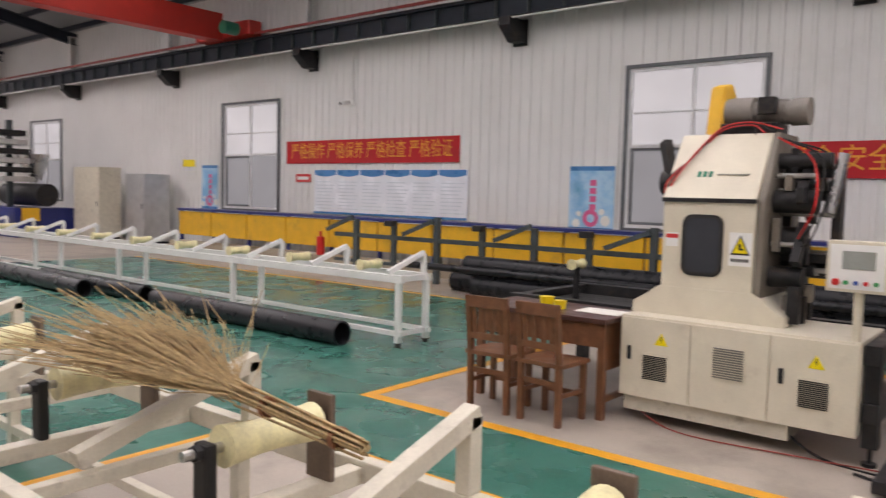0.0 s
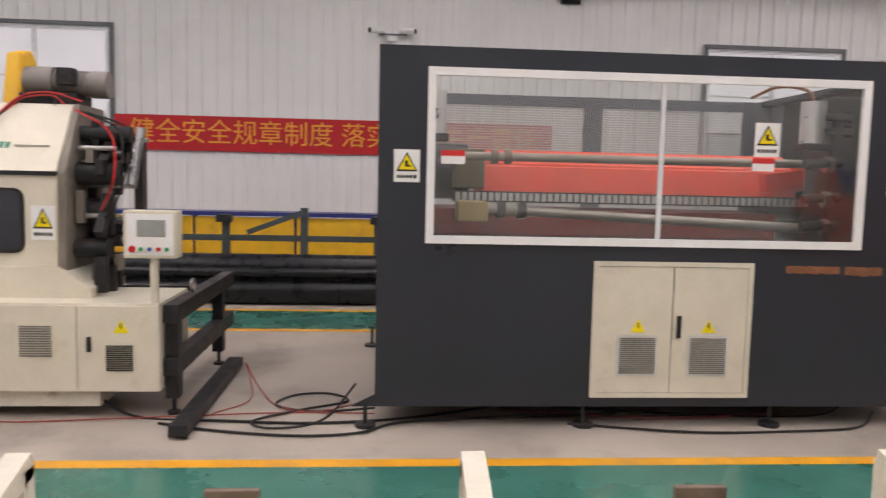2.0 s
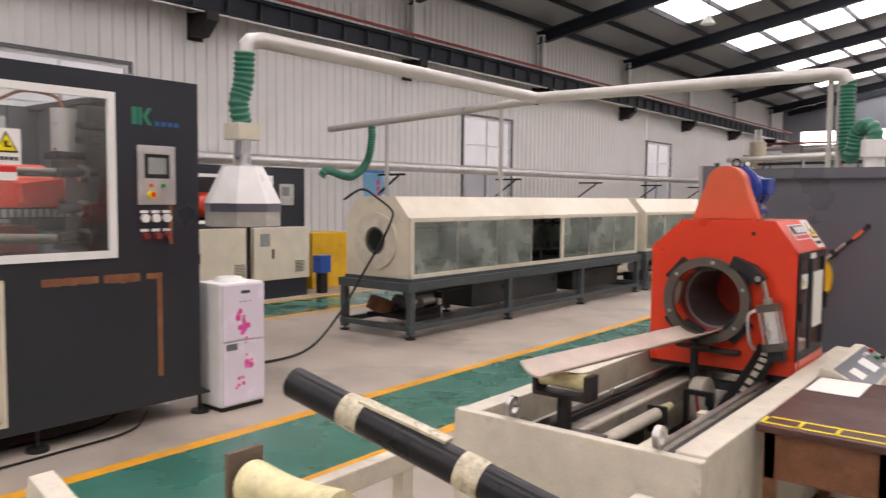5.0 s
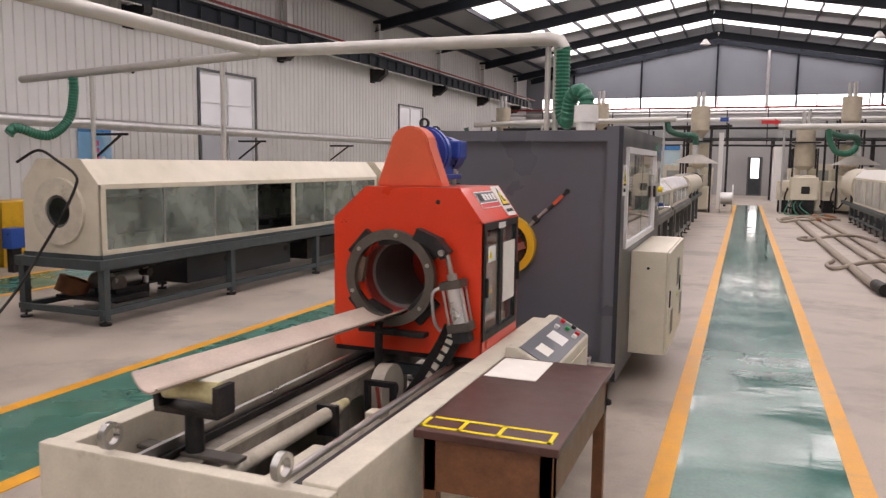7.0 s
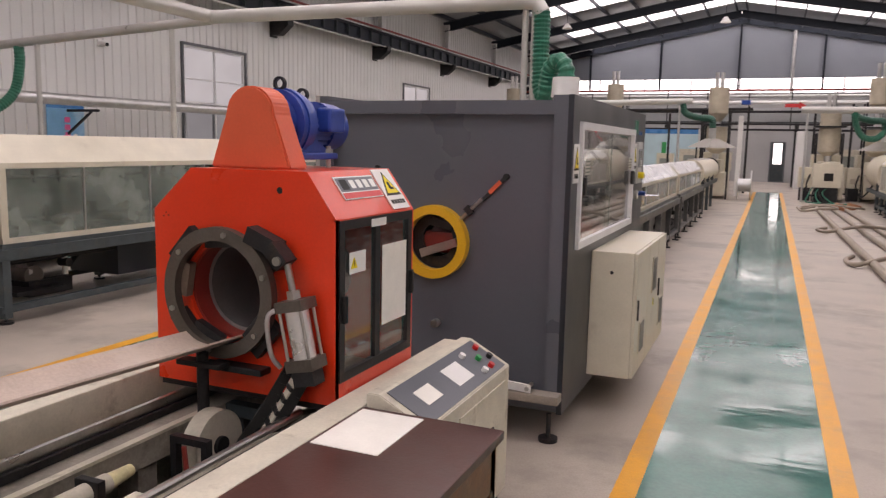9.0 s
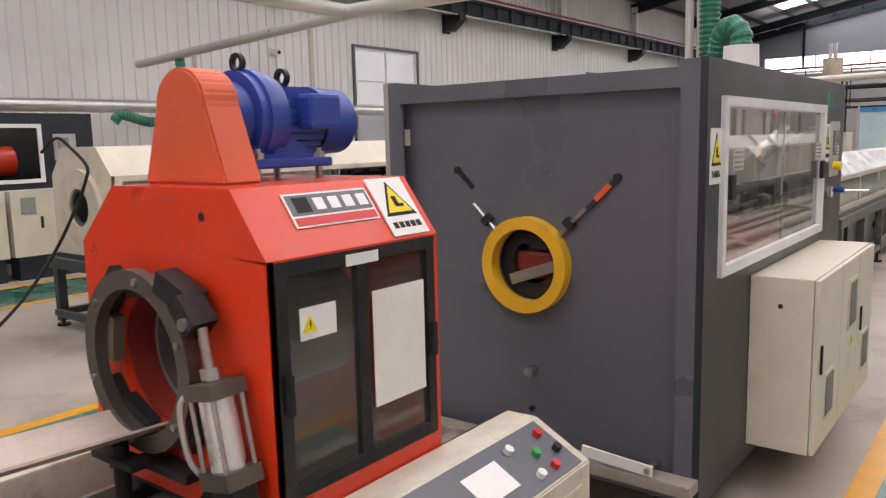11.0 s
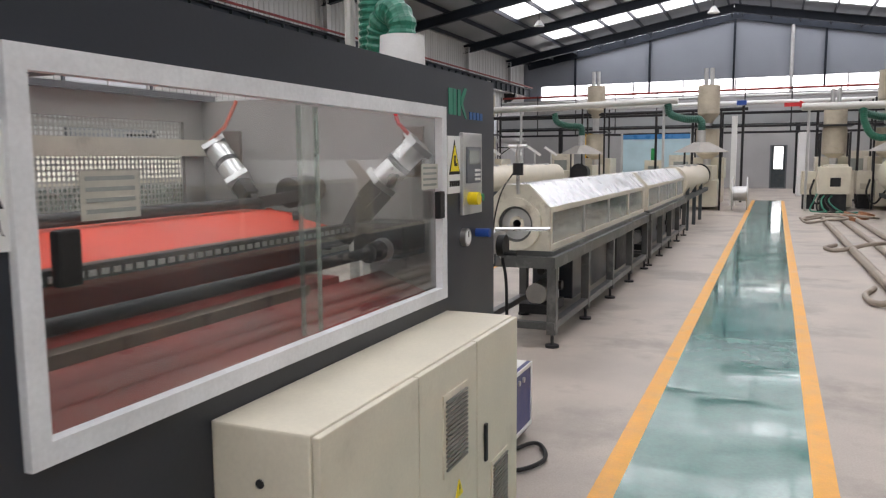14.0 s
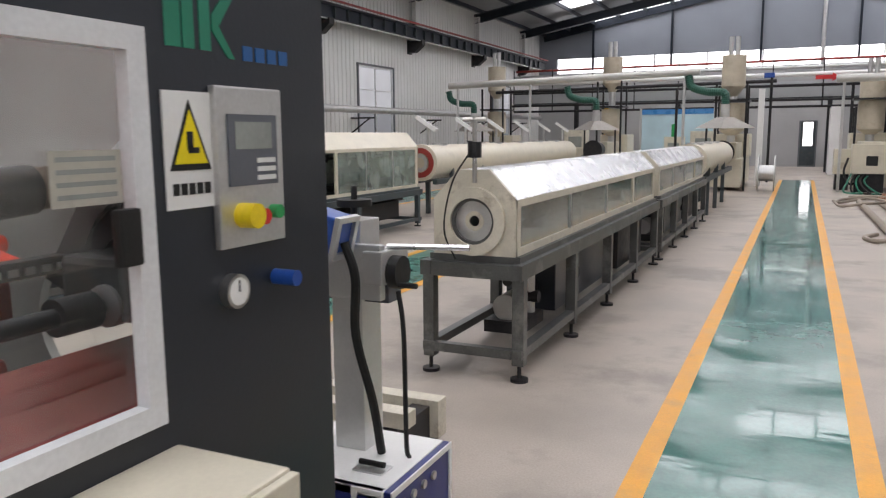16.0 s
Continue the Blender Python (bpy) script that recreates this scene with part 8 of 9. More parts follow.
def extruder(xc, y, label, tower_h=3.9, hood=True, die=True):
    e = thing("extruder", (xc, y, 0), label, "extruder", "extruders")
    if not die:
        fc = part("front_cabinet", box(xc - 0.55, xc + 0.35, y - 1.1, y - 0.62, 0.5, 1.3, 0.02), CREAM, e, "cream front cabinet")
        part("dark_vent", box(xc - 0.2, xc + 0.08, y - 1.106, y - 1.1, 0.72, 0.98), RUBBER, fc)
        part("cabinet_stand", box(xc - 0.45, xc + 0.25, y - 1.05, y - 0.65, 0, 0.5), BLACK_STEEL, e)
        for k in range(5):
            part("loose_cable", hose([(xc - 0.5 + 0.12 * k, y - 0.9, 0.55), (xc - 0.62 + 0.1 * k, y - 1.25, 0.3), (xc - 0.7 + 0.2 * k, y - 1.5 - 0.1 * k, 0.03), (xc - 0.3 + 0.2 * k, y - 2.0, 0.03)], 0.025, 6), RUBBER if k % 2 else GREEN_HOSE, e)
    part("die_head", rod((xc, y - 1.4, 1.1), (xc, y - 0.6, 1.1), 0.32, 24, 0.24) if die else rod((xc, y - 0.62, 1.1), (xc, y - 0.55, 1.1), 0.2, 20), BLACK_STEEL, e, "", True)
    part("barrel_cover", box(xc - 0.3, xc + 0.3, y - 0.6, y + 1.6, 0.9, 1.35, 0.03), CREAM, e)
    part("bed", box(xc - 0.45, xc + 0.45, y - 0.5, y + 3.0, 0.1, 0.9, 0.02), CREAM, e)
    part("gearbox", box(xc - 0.5, xc + 0.5, y + 1.7, y + 2.9, 0.9, 1.6, 0.03), CREAM, e)
    part("throat", rod((xc, y + 1.3, 1.35), (xc, y + 1.3, 1.6), 0.12, 14), GALV, e, "", True)
    part("dryer", rod((xc, y + 1.3, 1.7), (xc, y + 1.3, 2.5), 0.36, 22), TAN, e, "tan hopper dryer", True)
    part("dryer_cone", rod((xc, y + 1.3, 1.55), (xc, y + 1.3, 1.7), 0.14, 22, 0.36), TAN, e, "", True)
    part("loader", rod((xc, y + 1.3, 2.5), (xc, y + 1.3, tower_h - 0.9), 0.12, 12), GALV, e, "", True)
    part("tower_cone", rod((xc, y + 1.3, tower_h - 1.2), (xc, y + 1.3, tower_h - 0.9), 0.12, 20, 0.34), TAN, e, "", True)
    part("tower", rod((xc, y + 1.3, tower_h - 0.9), (xc, y + 1.3, tower_h), 0.34, 22), TAN, e, "tan material receiver", True)
    for dx in (-0.1, 0.08):
        part("vent_pipe", rod((xc + dx, y + 1.3, tower_h), (xc + dx, y + 1.3, tower_h + 0.55), 0.07, 10), GALV, e, "", True)
    for sx in (-0.42, 0.42):
        for sy in (0.85, 1.75):
            part("tower_leg", box(xc + sx - 0.03, xc + sx + 0.03, y + sy - 0.03, y + sy + 0.03, 0.9, tower_h - 0.85), BLACK_STEEL, e)
    part("platform", box(xc - 0.5, xc + 0.5, y + 0.8, y + 1.8, 2.55, 2.6), BLACK_STEEL, e)
    if hood:
        part("hood", rod((xc, y - 1.0, 1.75), (xc, y - 1.0, 2.05), 0.8, 4, 0.22), HOOD_GREY, e, "dusty grey pyramid extraction hood")
        part("hood_neck", rod((xc, y - 1.0, 2.05), (xc, y - 1.0, 2.4), 0.12, 14), GALV, e, "", True)
        part("hood_hose", hose([(xc, y - 1.0, 2.4), (xc - 0.05, y - 1.0, 2.7), (xc - 0.5, y - 1.0, 2.75), (xc - 0.9, y - 1.0, 2.9), (xc - 1.0, y - 1.0, 3.2)], 0.11, 12, 6, 0.06, 0.05), material("dark_green_hose", (0.02, 0.1, 0.07), 0.4), e, "dark green hose")
        for sx in (-0.75, 0.75):
            part("hood_post", rod((xc + sx * 0.7, y - 0.45, 0), (xc + sx * 0.7, y - 0.45, 1.78), 0.03, 8), BLACK_STEEL, e)
    cb = part("control_box", box(xc - 0.95, xc - 0.5, y - 0.3, y + 0.5, 0.45, 1.15, 0.01), CREAM, e, "cream control box")
    part("control_meter", box(xc - 0.85, xc - 0.65, y - 0.31, y - 0.3, 0.6, 0.78), TAN, cb)
    part("control_leg", box(xc - 0.9, xc - 0.55, y - 0.2, y + 0.4, 0, 0.45), BLACK_STEEL, e)
    part("cable_loop", hose([(xc - 0.6, y - 0.4, 0.9), (xc - 0.7, y - 0.7, 0.5), (xc - 0.5, y - 0.9, 0.2), (xc - 0.2, y - 0.8, 0.6)], 0.03, 7), RUBBER, e)
    return e


extruder(-1.3, 34.5, "cream extruder with a tan material tower and a wide grey hood")
extruder(-5.6, 37.5, "cream extruder with a tan material tower behind the vacuum tank", 4.3)
extruder(-10.2, 38.0, "cream extruder with a tan material tower near the wall", 4.2)
extruder(2.45, 35.6, "cream extruder with a tan dryer beside the walkway", 3.2, False, False)
extruder(4.0, 36.2, "cream extruder with a tan tower and grey hood", 4.3)
mesh_drum = thing("cable_drum", (-0.45, 34.0, 0), "pale steel cable drum standing by the extruder", "drum")
for y in (33.72, 34.14):
    part("flange", rod((y - 34.15, 34.3, 0.5), (y - 34.12, 34.3, 0.5), 0.5, 28), GALV, mesh_drum, "", True)
part("core", rod((-0.41, 34.3, 0.5), (0.0, 34.3, 0.5), 0.22, 20), GALV, mesh_drum, "", True)
single("white_post", box(-0.62, -0.45, 36.6, 36.75, 0, 2.95), SIGN_WHITE, "tall white square post by the extruder", "post")

# big silos on a frame on the other side
for x in (6.8, 8.2):
    s = thing("silo", (x, 36, 0), "pale round mixing silo on dark legs", "silo", "silos")
    part("drum", rod((x, 36, 3.0), (x, 36, 4.0), 0.62, 26), TAN if x < 7 else STAINLESS, s, "", True)
    part("cone", rod((x, 36, 2.4), (x, 36, 3.0), 0.2, 26, 0.62), GALV, s, "", True)
    part("feeder", rod((x, 36, 4.0), (x, 36, 4.5), 0.15, 14, 0.32), GALV, s, "", True)
    part("feeder_top", rod((x, 36, 4.5), (x, 36, 5.0), 0.32, 16), BLACK_STEEL, s, "", True)
    for dx in (-0.5, 0.5):
        for dy in (-0.5, 0.5):
            part("leg", box(x + dx - 0.05, x + dx + 0.05, 36 + dy - 0.05, 36 + dy + 0.05, 0, 3.05), BLACK_STEEL, s)

# pipes and gallery across the far end
gal = thing("pipe_gallery", (-1, 46, 3), "pipe gallery with rails and overhead pipes across the end of the hall", "pipe gallery", "", "structure")
for z, r, m, y in ((3.95, 0.09, SIGN_WHITE, 45.6), (3.55, 0.06, BLACK_STEEL, 46.2), (4.3, 0.07, GALV, 46.4), (2.95, 0.05, BLACK_STEEL, 45.8), (2.7, 0.05, BLACK_STEEL, 46.4), (4.6, 0.05, DEEP_RED, 46.6)):
    part("pipe", rod((-12.0, y, z), (9.6, y, z), r, 12), m, gal, "", True)
part("gallery_deck", box(-12.2, 9.8, 46.8, 47.9, 3.05, 3.15), STEEL_GREY, gal)
part("gallery_front", box(-12.2, 9.8, 46.7, 46.8, 3.1, 3.75), material("pale_cladding", (0.45, 0.47, 0.48), 0.5, 0, 0.08, 1), gal)
for k in range(12):
    x = -12 + 1.9 * k
    part("hanger", rod((x, 46.3, 2.7), (x, 46.3, 4.65), 0.025, 8), BLACK_STEEL, gal)
for x in (-9.0, -4.4, 1.6, 6.0):
    part("column", box(x - 0.09, x + 0.09, 46.5, 46.68, 0, 3.05), BLACK_STEEL, gal)
part("red_arrow", prism(((1.0, 3.72), (1.6, 3.72), (1.6, 3.64), (1.9, 3.8), (1.6, 3.96), (1.6, 3.88), (1.0, 3.88)), "y", 45.4, 45.44), SIGN_RED, gal, "red arrow sign")
part("blue_joint", box(-0.9, -0.5, 45.45, 45.75, 3.85, 4.05, 0.02), PLASTIC_BLUE, gal)
sp = thing("suction_pipe", (-5, 33.5, 3.2), "pale overhead suction pipe above the extruders", "pipe")
part("pipe_run", rod((-9.6, 33.5, 3.15), (-2.0, 33.5, 3.3), 0.1, 16), PIPE, sp, "", True)
part("pipe_run", rod((1.4, 34.4, 3.05), (9.6, 34.4, 3.05), 0.11, 16), PIPE, sp, "", True)
for x in (-9.3, -6.9, -2.4):
    part("post", rod((x, 33.5, 0), (x, 33.5, 3.15), 0.04, 10), GALV, sp)
for x in (1.6, 5.2, 9.0):
    part("post", rod((x, 34.4, 0), (x, 34.4, 3.05), 0.04, 10), GALV, sp)
part("drop_hose", hose([(3.0, 34.4, 3.0), (3.05, 34.5, 2.6), (3.3, 34.7, 2.2), (3.7, 34.9, 2.15), (4.0, 35.2, 2.4)], 0.1, 12, 6, 0.06, 0.05), GREEN_HOSE, sp)
TARP = material("pale_blue_sheet", (0.45, 0.62, 0.68), 0.5, 0, 0.1, 1.5, 0.02)
part_t = thing("plastic_curtain", (-4.2, 43.5, 0), "pale blue plastic curtain with a turquoise mark hung on a frame", "curtain")
part("sheet", box(-5.4, -2.6, 43.5, 43.53, 0.3, 2.55), TARP, part_t)
part("header", box(-5.4, -2.6, 43.47, 43.5, 2.4, 2.6), BOARD_BLUE, part_t)
part("mark", box(-4.2, -4.0, 43.48, 43.499, 1.2, 2.0), PLASTIC_GREEN, part_t)
for x in (-5.45, -2.55):
    part("post", box(x - 0.04, x + 0.04, 43.46, 43.54, 0, 2.65), GALV, part_t)
single("yellow_column", box(-7.3, -7.05, 44.5, 44.75, 0, 2.8), YELLOW_PAINT, "yellow painted steel column", "column")
# end door, half glazed, with daylight behind
dr = thing("door_1", (0.72, 52, 0), "grey half-glazed door in the end wall, lit from outside", "door", "", "structure")
part("door_frame", frame_y(0.48, 1.28, 51.98, 52.1, 0.0, 2.2, 0.07), FRAME_DARK, dr)
part("door_leaf", box(0.55, 1.21, 52.02, 52.07, 0.06, 1.0), STEEL_GREY, dr)
part("door_glass", box(0.67, 1.09, 52.03, 52.05, 1.0, 2.12), CLERESTORY, dr)
part("door_stile", box(0.55, 0.67, 52.02, 52.07, 1.0, 2.13), STEEL_GREY, dr)
part("door_stile", box(1.09, 1.21, 52.02, 52.07, 1.0, 2.13), STEEL_GREY, dr)
pw = single("partition_wall", box(1.6, 2.0, 44.0, 46.4, 0, 2.6), WALL_SHEET, "pale partition wall near the end of the walkway", "wall", kind="structure")

# control cabinets, drums and standing pipes between the extruders and the end wall
def far_cabinet(x, y, w, h, mat):
    c = thing("control_cabinet", (x, y, 0), "tall control cabinet standing among the extruders", "cabinet", "far control cabinets")
    part("body", box(x - w / 2, x + w / 2, y - 0.25, y + 0.25, 0.08, h, 0.01), mat, c)
    part("door", box(x - w / 2 + 0.03, x + w / 2 - 0.03, y - 0.262, y - 0.25, 0.12, h - 0.05, 0.004), mat, c)
    part("meter_panel", box(x - w * 0.3, x + w * 0.3, y - 0.268, y - 0.262, h * 0.62, h * 0.85), SCREEN, c)
    part("plinth", box(x - w / 2 + 0.02, x + w / 2 - 0.02, y - 0.23, y + 0.23, 0, 0.08), BLACK_STEEL, c)


for x, y, w, h, m in ((-2.6, 40.5, 0.9, 1.7, CREAM_WORN), (-3.7, 41.0, 0.7, 1.5, CREAM), (-7.6, 41.5, 0.9, 1.8, CREAM_WORN), (3.4, 40.5, 0.9, 1.8, CREAM_WORN), (5.2, 41.0, 0.8, 1.6, CREAM), (6.6, 39.0, 0.8, 1.7, CREAM_WORN)):
    far_cabinet(x, y, w, h, m)
for x, y, z in ((-0.35, 38.6, 3.4), (-2.1, 39.2, 3.3), (-3.3, 38.4, 3.1), (2.0, 38.2, 3.3), (3.3, 38.9, 3.5), (5.8, 38.5, 3.6)):
    single("standing_pipe", rod((x, y, 0), (x, y, z), 0.045, 10), BLACK_STEEL, "dark standpipe rising to the overhead pipes", "pipe", "far standpipes", smooth=True)
single("crossing_pipe", rod((-10.0, 38.7, 3.2), (-0.2, 38.7, 3.3), 0.06, 12), BLACK_STEEL, "dark pipe crossing over the extruders", "pipe", "crossing pipes", smooth=True)
single("crossing_pipe", rod((1.9, 38.6, 3.3), (9.0, 38.6, 3.45), 0.06, 12), BLACK_STEEL, "dark pipe crossing over the extruders", "pipe", "crossing pipes", smooth=True)

# pipes and hoses lying beside the walkway
HOSEM = material("dusty_hose", (0.3, 0.25, 0.2), 0.6, 0, 0.2, 6, 0.08)
for pts, r, lab in (([(2.12, 16.4, 0.06), (2.08, 18, 0.06), (2.0, 23, 0.06), (1.9, 30.5, 0.06)], 0.06, "thick dusty pipe lying beside the walkway"),
                    ([(2.75, 10.5, 0.045), (2.6, 17, 0.045), (2.45, 24, 0.045), (2.3, 31, 0.045)], 0.045, "dusty pipe lying beside the walkway"),
                    ([(3.1, 11, 0.05), (2.9, 18, 0.05), (2.75, 26, 0.05), (2.6, 32, 0.05)], 0.05, "thin dusty pipe lying beside the walkway"),
                    ([(1.9, 19.6, 0.03), (1.75, 19.0, 0.03), (1.85, 18.4, 0.05), (2.3, 18.7, 0.14), (2.7, 18.9, 0.14), (3.2, 18.6, 0.03)], 0.035, "kinked hose laid over the pipes"),
                    ([(1.8, 24.5, 0.03), (1.6, 24.0, 0.03), (1.8, 23.5, 0.05), (2.3, 23.8, 0.14), (2.8, 24.2, 0.12), (3.2, 24.0, 0.03)], 0.035, "kinked hose laid over the pipes"),
                    ([(1.4, 31.0, 0.03), (1.5, 29.6, 0.03), (1.9, 29.2, 0.12), (2.4, 29.9, 0.12), (2.1, 30.8, 0.12), (1.5, 30.5, 0.03), (1.6, 31.5, 0.03), (2.2, 32.0, 0.06)], 0.03, "tangled hose lying on the concrete"),
                    ([(1.8, 32.4, 0.03), (2.3, 31.4, 0.12), (2.9, 30.9, 0.1), (3.2, 31.6, 0.03), (2.6, 32.4, 0.06)], 0.03, "tangled hose lying on the concrete")):
    single("floor_hose", hose(pts, r, 10, 10), HOSEM, lab, "hose", "floor hoses", smooth=True)
single("pipe_shoe", rod((2.16, 15.9, 0.085), (2.12, 16.45, 0.085), 0.085, 16, 0.075), RUBBER, "black rubber pipe end lying by the walkway", "pipe end", smooth=True)
for k, (x, y) in enumerate(((2.7, 31.5), (2.5, 30.6), (3.0, 32.2))):
    single("copper_coil", pipe_ring((x, y, 0.04), (x + 0.02, y, 0.12), 0.3 - 0.05 * k, 0.24 - 0.05 * k, 20), material("copper_wire", (0.35, 0.16, 0.08), 0.5, 0.2), "coil of brown hose heaped on the floor", "coil", "hose coils", smooth=True)

# ---------- laser marker on its stand ----------
lm = thing("laser_marker", (-0.7, 13.3, 0), "laser marker on an aluminium column over a blue case", "laser marker")
ALU = material("brushed_aluminium", (0.62, 0.62, 0.61), 0.35, 0.7, 0.06, 10, 0.02)
part("case_body", box(-1.0, -0.5, 13.05, 13.5, 0.1, 0.395, 0.004), BLUE_DARK, lm, "navy blue case")
part("case_end", box(-1.0, -0.5, 13.02, 13.048, 0.06, 0.43, 0.004), BLUE_DARK, lm)
part("case_side", box(-0.498, -0.47, 13.02, 13.5, 0.06, 0.43, 0.006), BLUE_DARK, lm)
part("case_edge", frame_x(-0.47, -0.464, 13.02, 13.5, 0.06, 0.43, 0.022), SIGN_WHITE, lm, "white plastic edging")
part("case_edge", frame_y(-0.62, -0.5, 13.014, 13.02, 0.06, 0.43, 0.02), SIGN_WHITE, lm)
part("case_lid", box(-1.0, -0.499, 13.02, 13.5, 0.396, 0.43, 0.004), SIGN_WHITE, lm)
for x in (-0.9, -0.62):
    h = part("case_handle", box(x - 0.06, x + 0.06, 13.12, 13.2, 0.43, 0.436), GALV, lm)
    part("grip", rod((x - 0.05, 13.16, 0.452), (x + 0.05, 13.16, 0.452), 0.011, 8), RUBBER, h)
for k in range(4):
    part("socket", rod((-0.47, 13.1 + 0.08 * k, 0.36), (-0.46, 13.1 + 0.08 * k, 0.36), 0.016, 10), GALV, lm)
for x in (-0.95, -0.53):
    for y in (13.07, 13.46):
        part("castor", rod((x, y - 0.015, 0.045), (x, y + 0.015, 0.045), 0.045, 14), RUBBER, lm, "", True)
        part("castor_fork", box(x - 0.02, x + 0.02, y - 0.022, y + 0.022, 0.06, 0.105), GALV, lm)
part("column", box(-0.85, -0.72, 13.28, 13.42, 0.43, 1.3, 0.006), ALU, lm, "brushed aluminium column")
part("carriage", box(-0.9, -0.62, 13.24, 13.28, 1.02, 1.22, 0.006), ALU, lm)
part("cross_arm", box(-1.3, -0.62, 13.3, 13.4, 1.0, 1.12, 0.006), MID_GREY, lm)
part("head_arm", box(-0.68, -0.6, 13.22, 13.42, 1.08, 1.2, 0.006), ALU, lm)
part("lead_screw", rod((-0.785, 13.35, 1.3), (-0.785, 13.35, 1.42), 0.012, 8), BLACK_STEEL, lm)
part("hand_wheel", rod((-0.785, 13.35, 1.345), (-0.785, 13.35, 1.37), 0.065, 18), RUBBER, lm, "", True)
part("side_wheel", rod((-0.6, 13.3, 1.12), (-0.56, 13.3, 1.12), 0.06, 18), RUBBER, lm, "", True)
part("crank_pin", rod((-0.56, 13.27, 1.08), (-0.49, 13.27, 1.08), 0.01, 8), RUBBER, lm)
part("measuring_rod", rod((-0.62, 13.3, 1.21), (-0.32, 13.34, 1.215), 0.011, 10), STAINLESS, lm)
lh = Matrix.Translation((-0.87, 13.14, 1.3)) @ Matrix.Rotation(radians(14), 4, "Y")
bmh = box(-0.28, 0.17, -0.06, 0.06, -0.07, 0.07, 0.008)
bmh.transform(lh)
part("laser_head", bmh, PLASTIC_BLUE, lm, "blue laser head")
bmc = frame_x(0.165, 0.185, -0.065, 0.065, -0.075, 0.075, 0.02)
bmc.transform(lh)
part("head_end", bmc, ALU, lm)
part("head_cable", hose([(-0.7, 13.14, 1.24), (-0.66, 13.14, 1.12), (-0.7, 13.2, 0.9), (-0.66, 13.24, 0.65), (-0.65, 13.28, 0.44)], 0.017, 8), RUBBER, lm)
part("thin_cable", hose([(-0.58, 13.3, 1.05), (-0.55, 13.28, 0.9), (-0.545, 13.28, 0.5), (-0.545, 13.3, 0.43)], 0.009, 6), RUBBER, lm)
lm.location += Vector((-0.03, -0.04, 0))
single("floor_cable", hose([(-0.55, 13.0, 0.02), (-0.4, 12.85, 0.02), (-0.3, 13.05, 0.02), (-0.42, 13.25, 0.02), (-0.6, 12.9, 0.02), (-0.9, 12.8, 0.02)], 0.012, 7), RUBBER, "black cable coiled beside the laser case", "cable", "floor cables", smooth=True)
guide = thing("pipe_guide_rail", (-1.7, 14.2, 0), "low pale steel rail on the floor behind the saw", "rail")
part("rail", box(-3.0, -0.95, 13.95, 14.05, 0.22, 0.3, 0.004), CREAM_WORN, guide)
part("rail", box(-3.0, -0.95, 14.3, 14.4, 0.05, 0.25, 0.004), CREAM_WORN, guide)
part("leg", box(-2.9, -2.8, 13.95, 14.4, 0, 0.22), BLACK_STEEL, guide)
part("leg", box(-1.1, -1.0, 13.95, 14.4, 0, 0.22), BLACK_STEEL, guide)

# ---------- overhead crane and the far south end ----------
cr = thing("bridge_crane", (-1, -14.4, 5.5), "red bridge crane girder spanning the hall", "crane")
part("girder", box(-11.7, 9.2, -14.75, -14.3, 5.42, 6.1, 0.02), CRANE_RED, cr)
part("end_truck", box(-12.15, -11.75, -15.6, -13.3, 5.5, 5.85, 0.02), CRANE_RED, cr)
part("drive_motor", rod((-11.6, -13.6, 5.6), (-11.2, -13.6, 5.6), 0.16, 18), GREEN_HOSE, cr, "green drive motor", True)
part("hoist", box(-6.0, -5.0, -14.9, -14.2, 5.0, 5.4, 0.03), YELLOW_PAINT, cr)


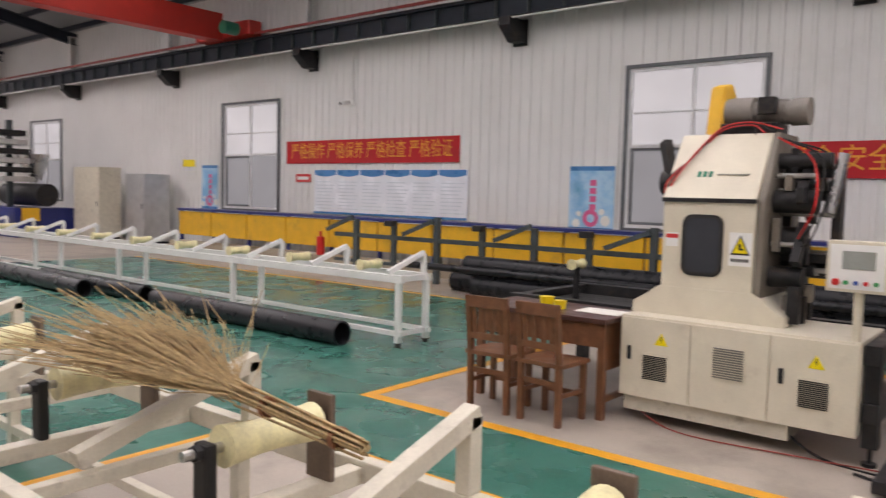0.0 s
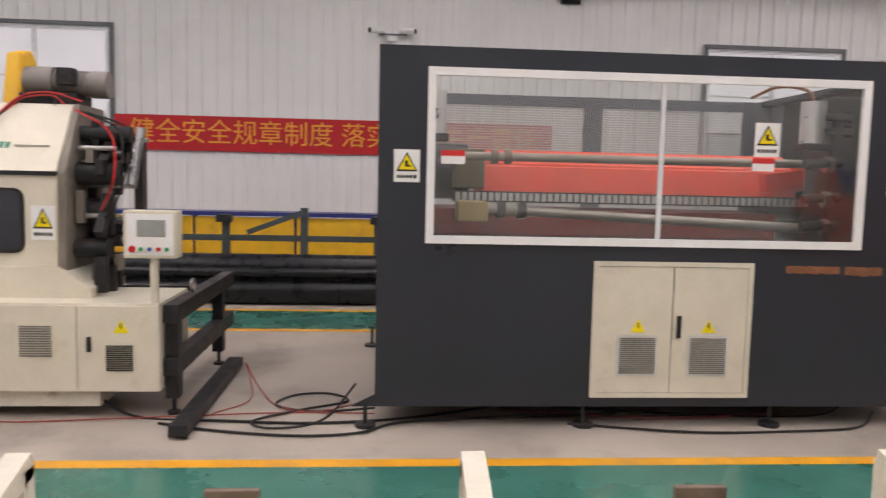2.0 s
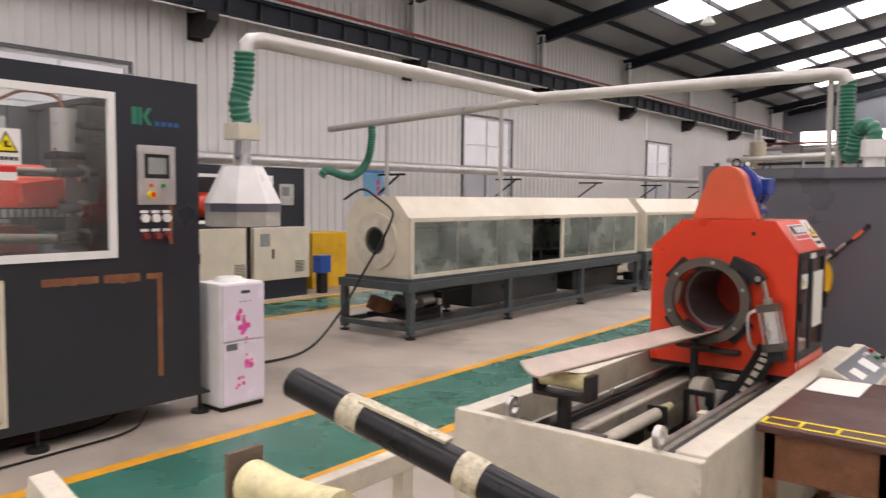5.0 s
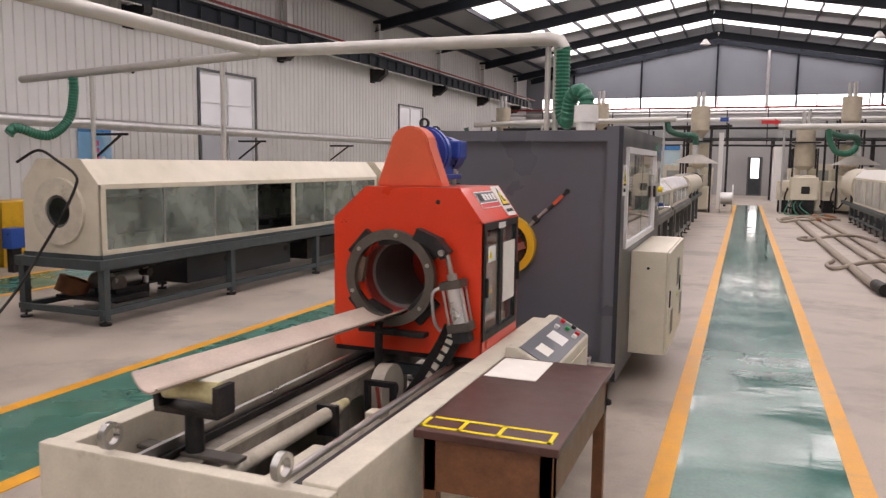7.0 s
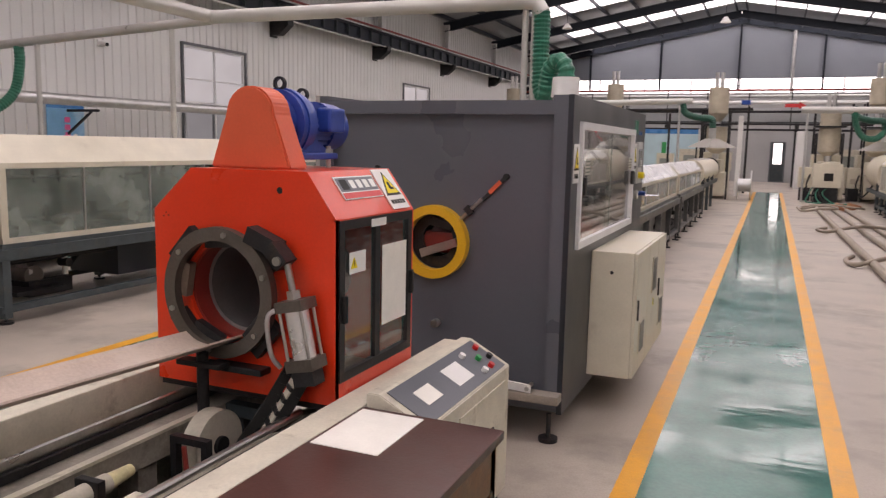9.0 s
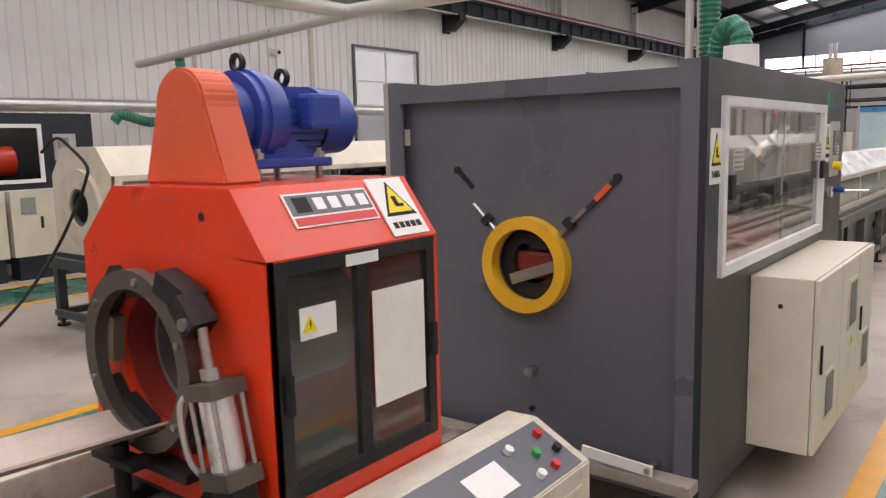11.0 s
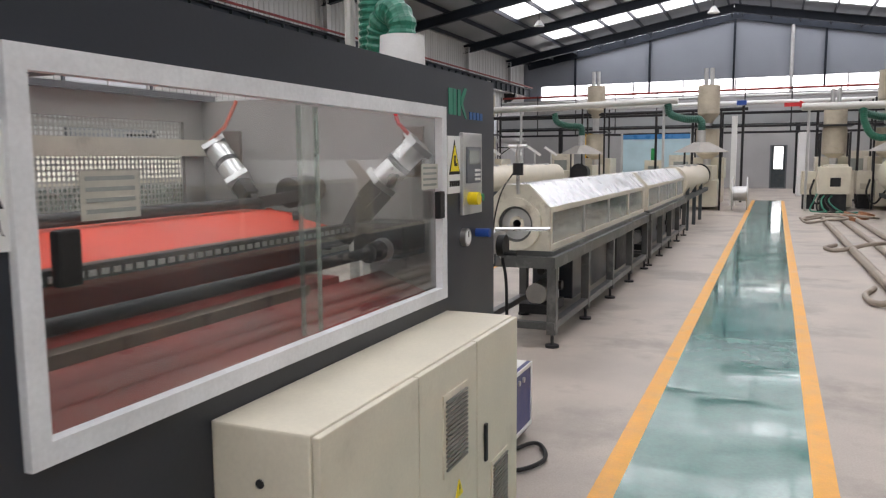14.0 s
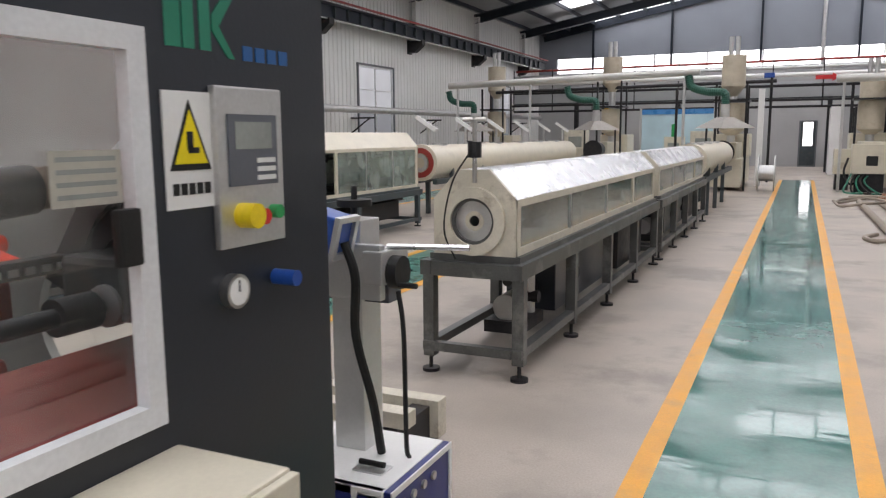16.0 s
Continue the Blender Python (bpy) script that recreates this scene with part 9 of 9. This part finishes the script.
def old_cabinet(x0, x1, y0, y1, h, mat, label):
    c = thing("steel_cabinet", ((x0 + x1) / 2, (y0 + y1) / 2, 0), label, "cabinet", "cabinets at the far end")
    part("body", box(x0, x1, y0, y1, 0.05, h, 0.01), mat, c)
    part("door", box(x1, x1 + 0.015, y0 + 0.03, y1 - 0.03, 0.1, h - 0.05, 0.004), mat, c)
    part("handle", box(x1 + 0.015, x1 + 0.03, y1 - 0.12, y1 - 0.09, 1.0, 1.15), RUBBER, c)
    part("plinth", box(x0 + 0.02, x1 - 0.02, y0 + 0.02, y1 - 0.02, 0, 0.05), BLACK_STEEL, c)


old_cabinet(-12.0, -11.3, -21.6, -20.0, 2.2, CREAM_WORN, "tall cream steel cabinet near the far end")
old_cabinet(-12.2, -11.4, -18.6, -17.6, 2.0, GALV, "grey steel cabinet beside the wall")
om = thing("old_extruder", (-10.6, -23, 0), "dark cluttered extruder with hoppers at the far end of the hall", "machine")
part("bed", box(-11.4, -9.6, -24.5, -21.8, 0, 0.9, 0.03), BLUE_DARK, om)
part("barrel", rod((-10.5, -24.5, 1.3), (-10.5, -21.6, 1.3), 0.35, 18), BLACK_STEEL, om, "", True)
for k in range(6):
    part("stack_plate", box(-10.4 + 0.05 * k, -9.4 + 0.05 * k, -22.9, -22.2, 1.7 + 0.28 * k, 1.86 + 0.28 * k, 0.02), BLACK_STEEL if k % 2 else GALV, om)
part("hopper", rod((-10.9, -23.5, 1.7), (-10.9, -23.5, 2.6), 0.2, 16, 0.5), STAINLESS, om, "", True)
part("yellow_guard", box(-10.3, -9.8, -21.9, -21.7, 0.5, 0.9), YELLOW_PAINT, om)
part("mast", box(-10.0, -9.85, -23.0, -22.85, 0.9, 3.6), STEEL_GREY, om)
ys = thing("yellow_sign", (-12.5, -17.3, 2.2), "small yellow sign fixed on the wall", "sign")
part("plate", box(WX + 0.022, WX + 0.03, -17.5, -16.9, 2.25, 2.45), SIGN_YELLOW, ys)
# pendant lamps hanging from the rafters
for y in (12.4, 24.4, 36.5):
    for x in (-7.2, -1.3, 4.6):
        pl = thing("pendant_lamp", (x, y, 6.6), "small white high-bay lamp hanging from the roof, unlit", "lamp", "high-bay lamps")
        part("stem", rod((x, y, 6.5), (x, y, roof_z(x) - 0.5), 0.012, 6), BLACK_STEEL, pl)
        part("shade", rod((x, y, 6.3), (x, y, 6.5), 0.2, 18, 0.06), SIGN_WHITE, pl, "", True)
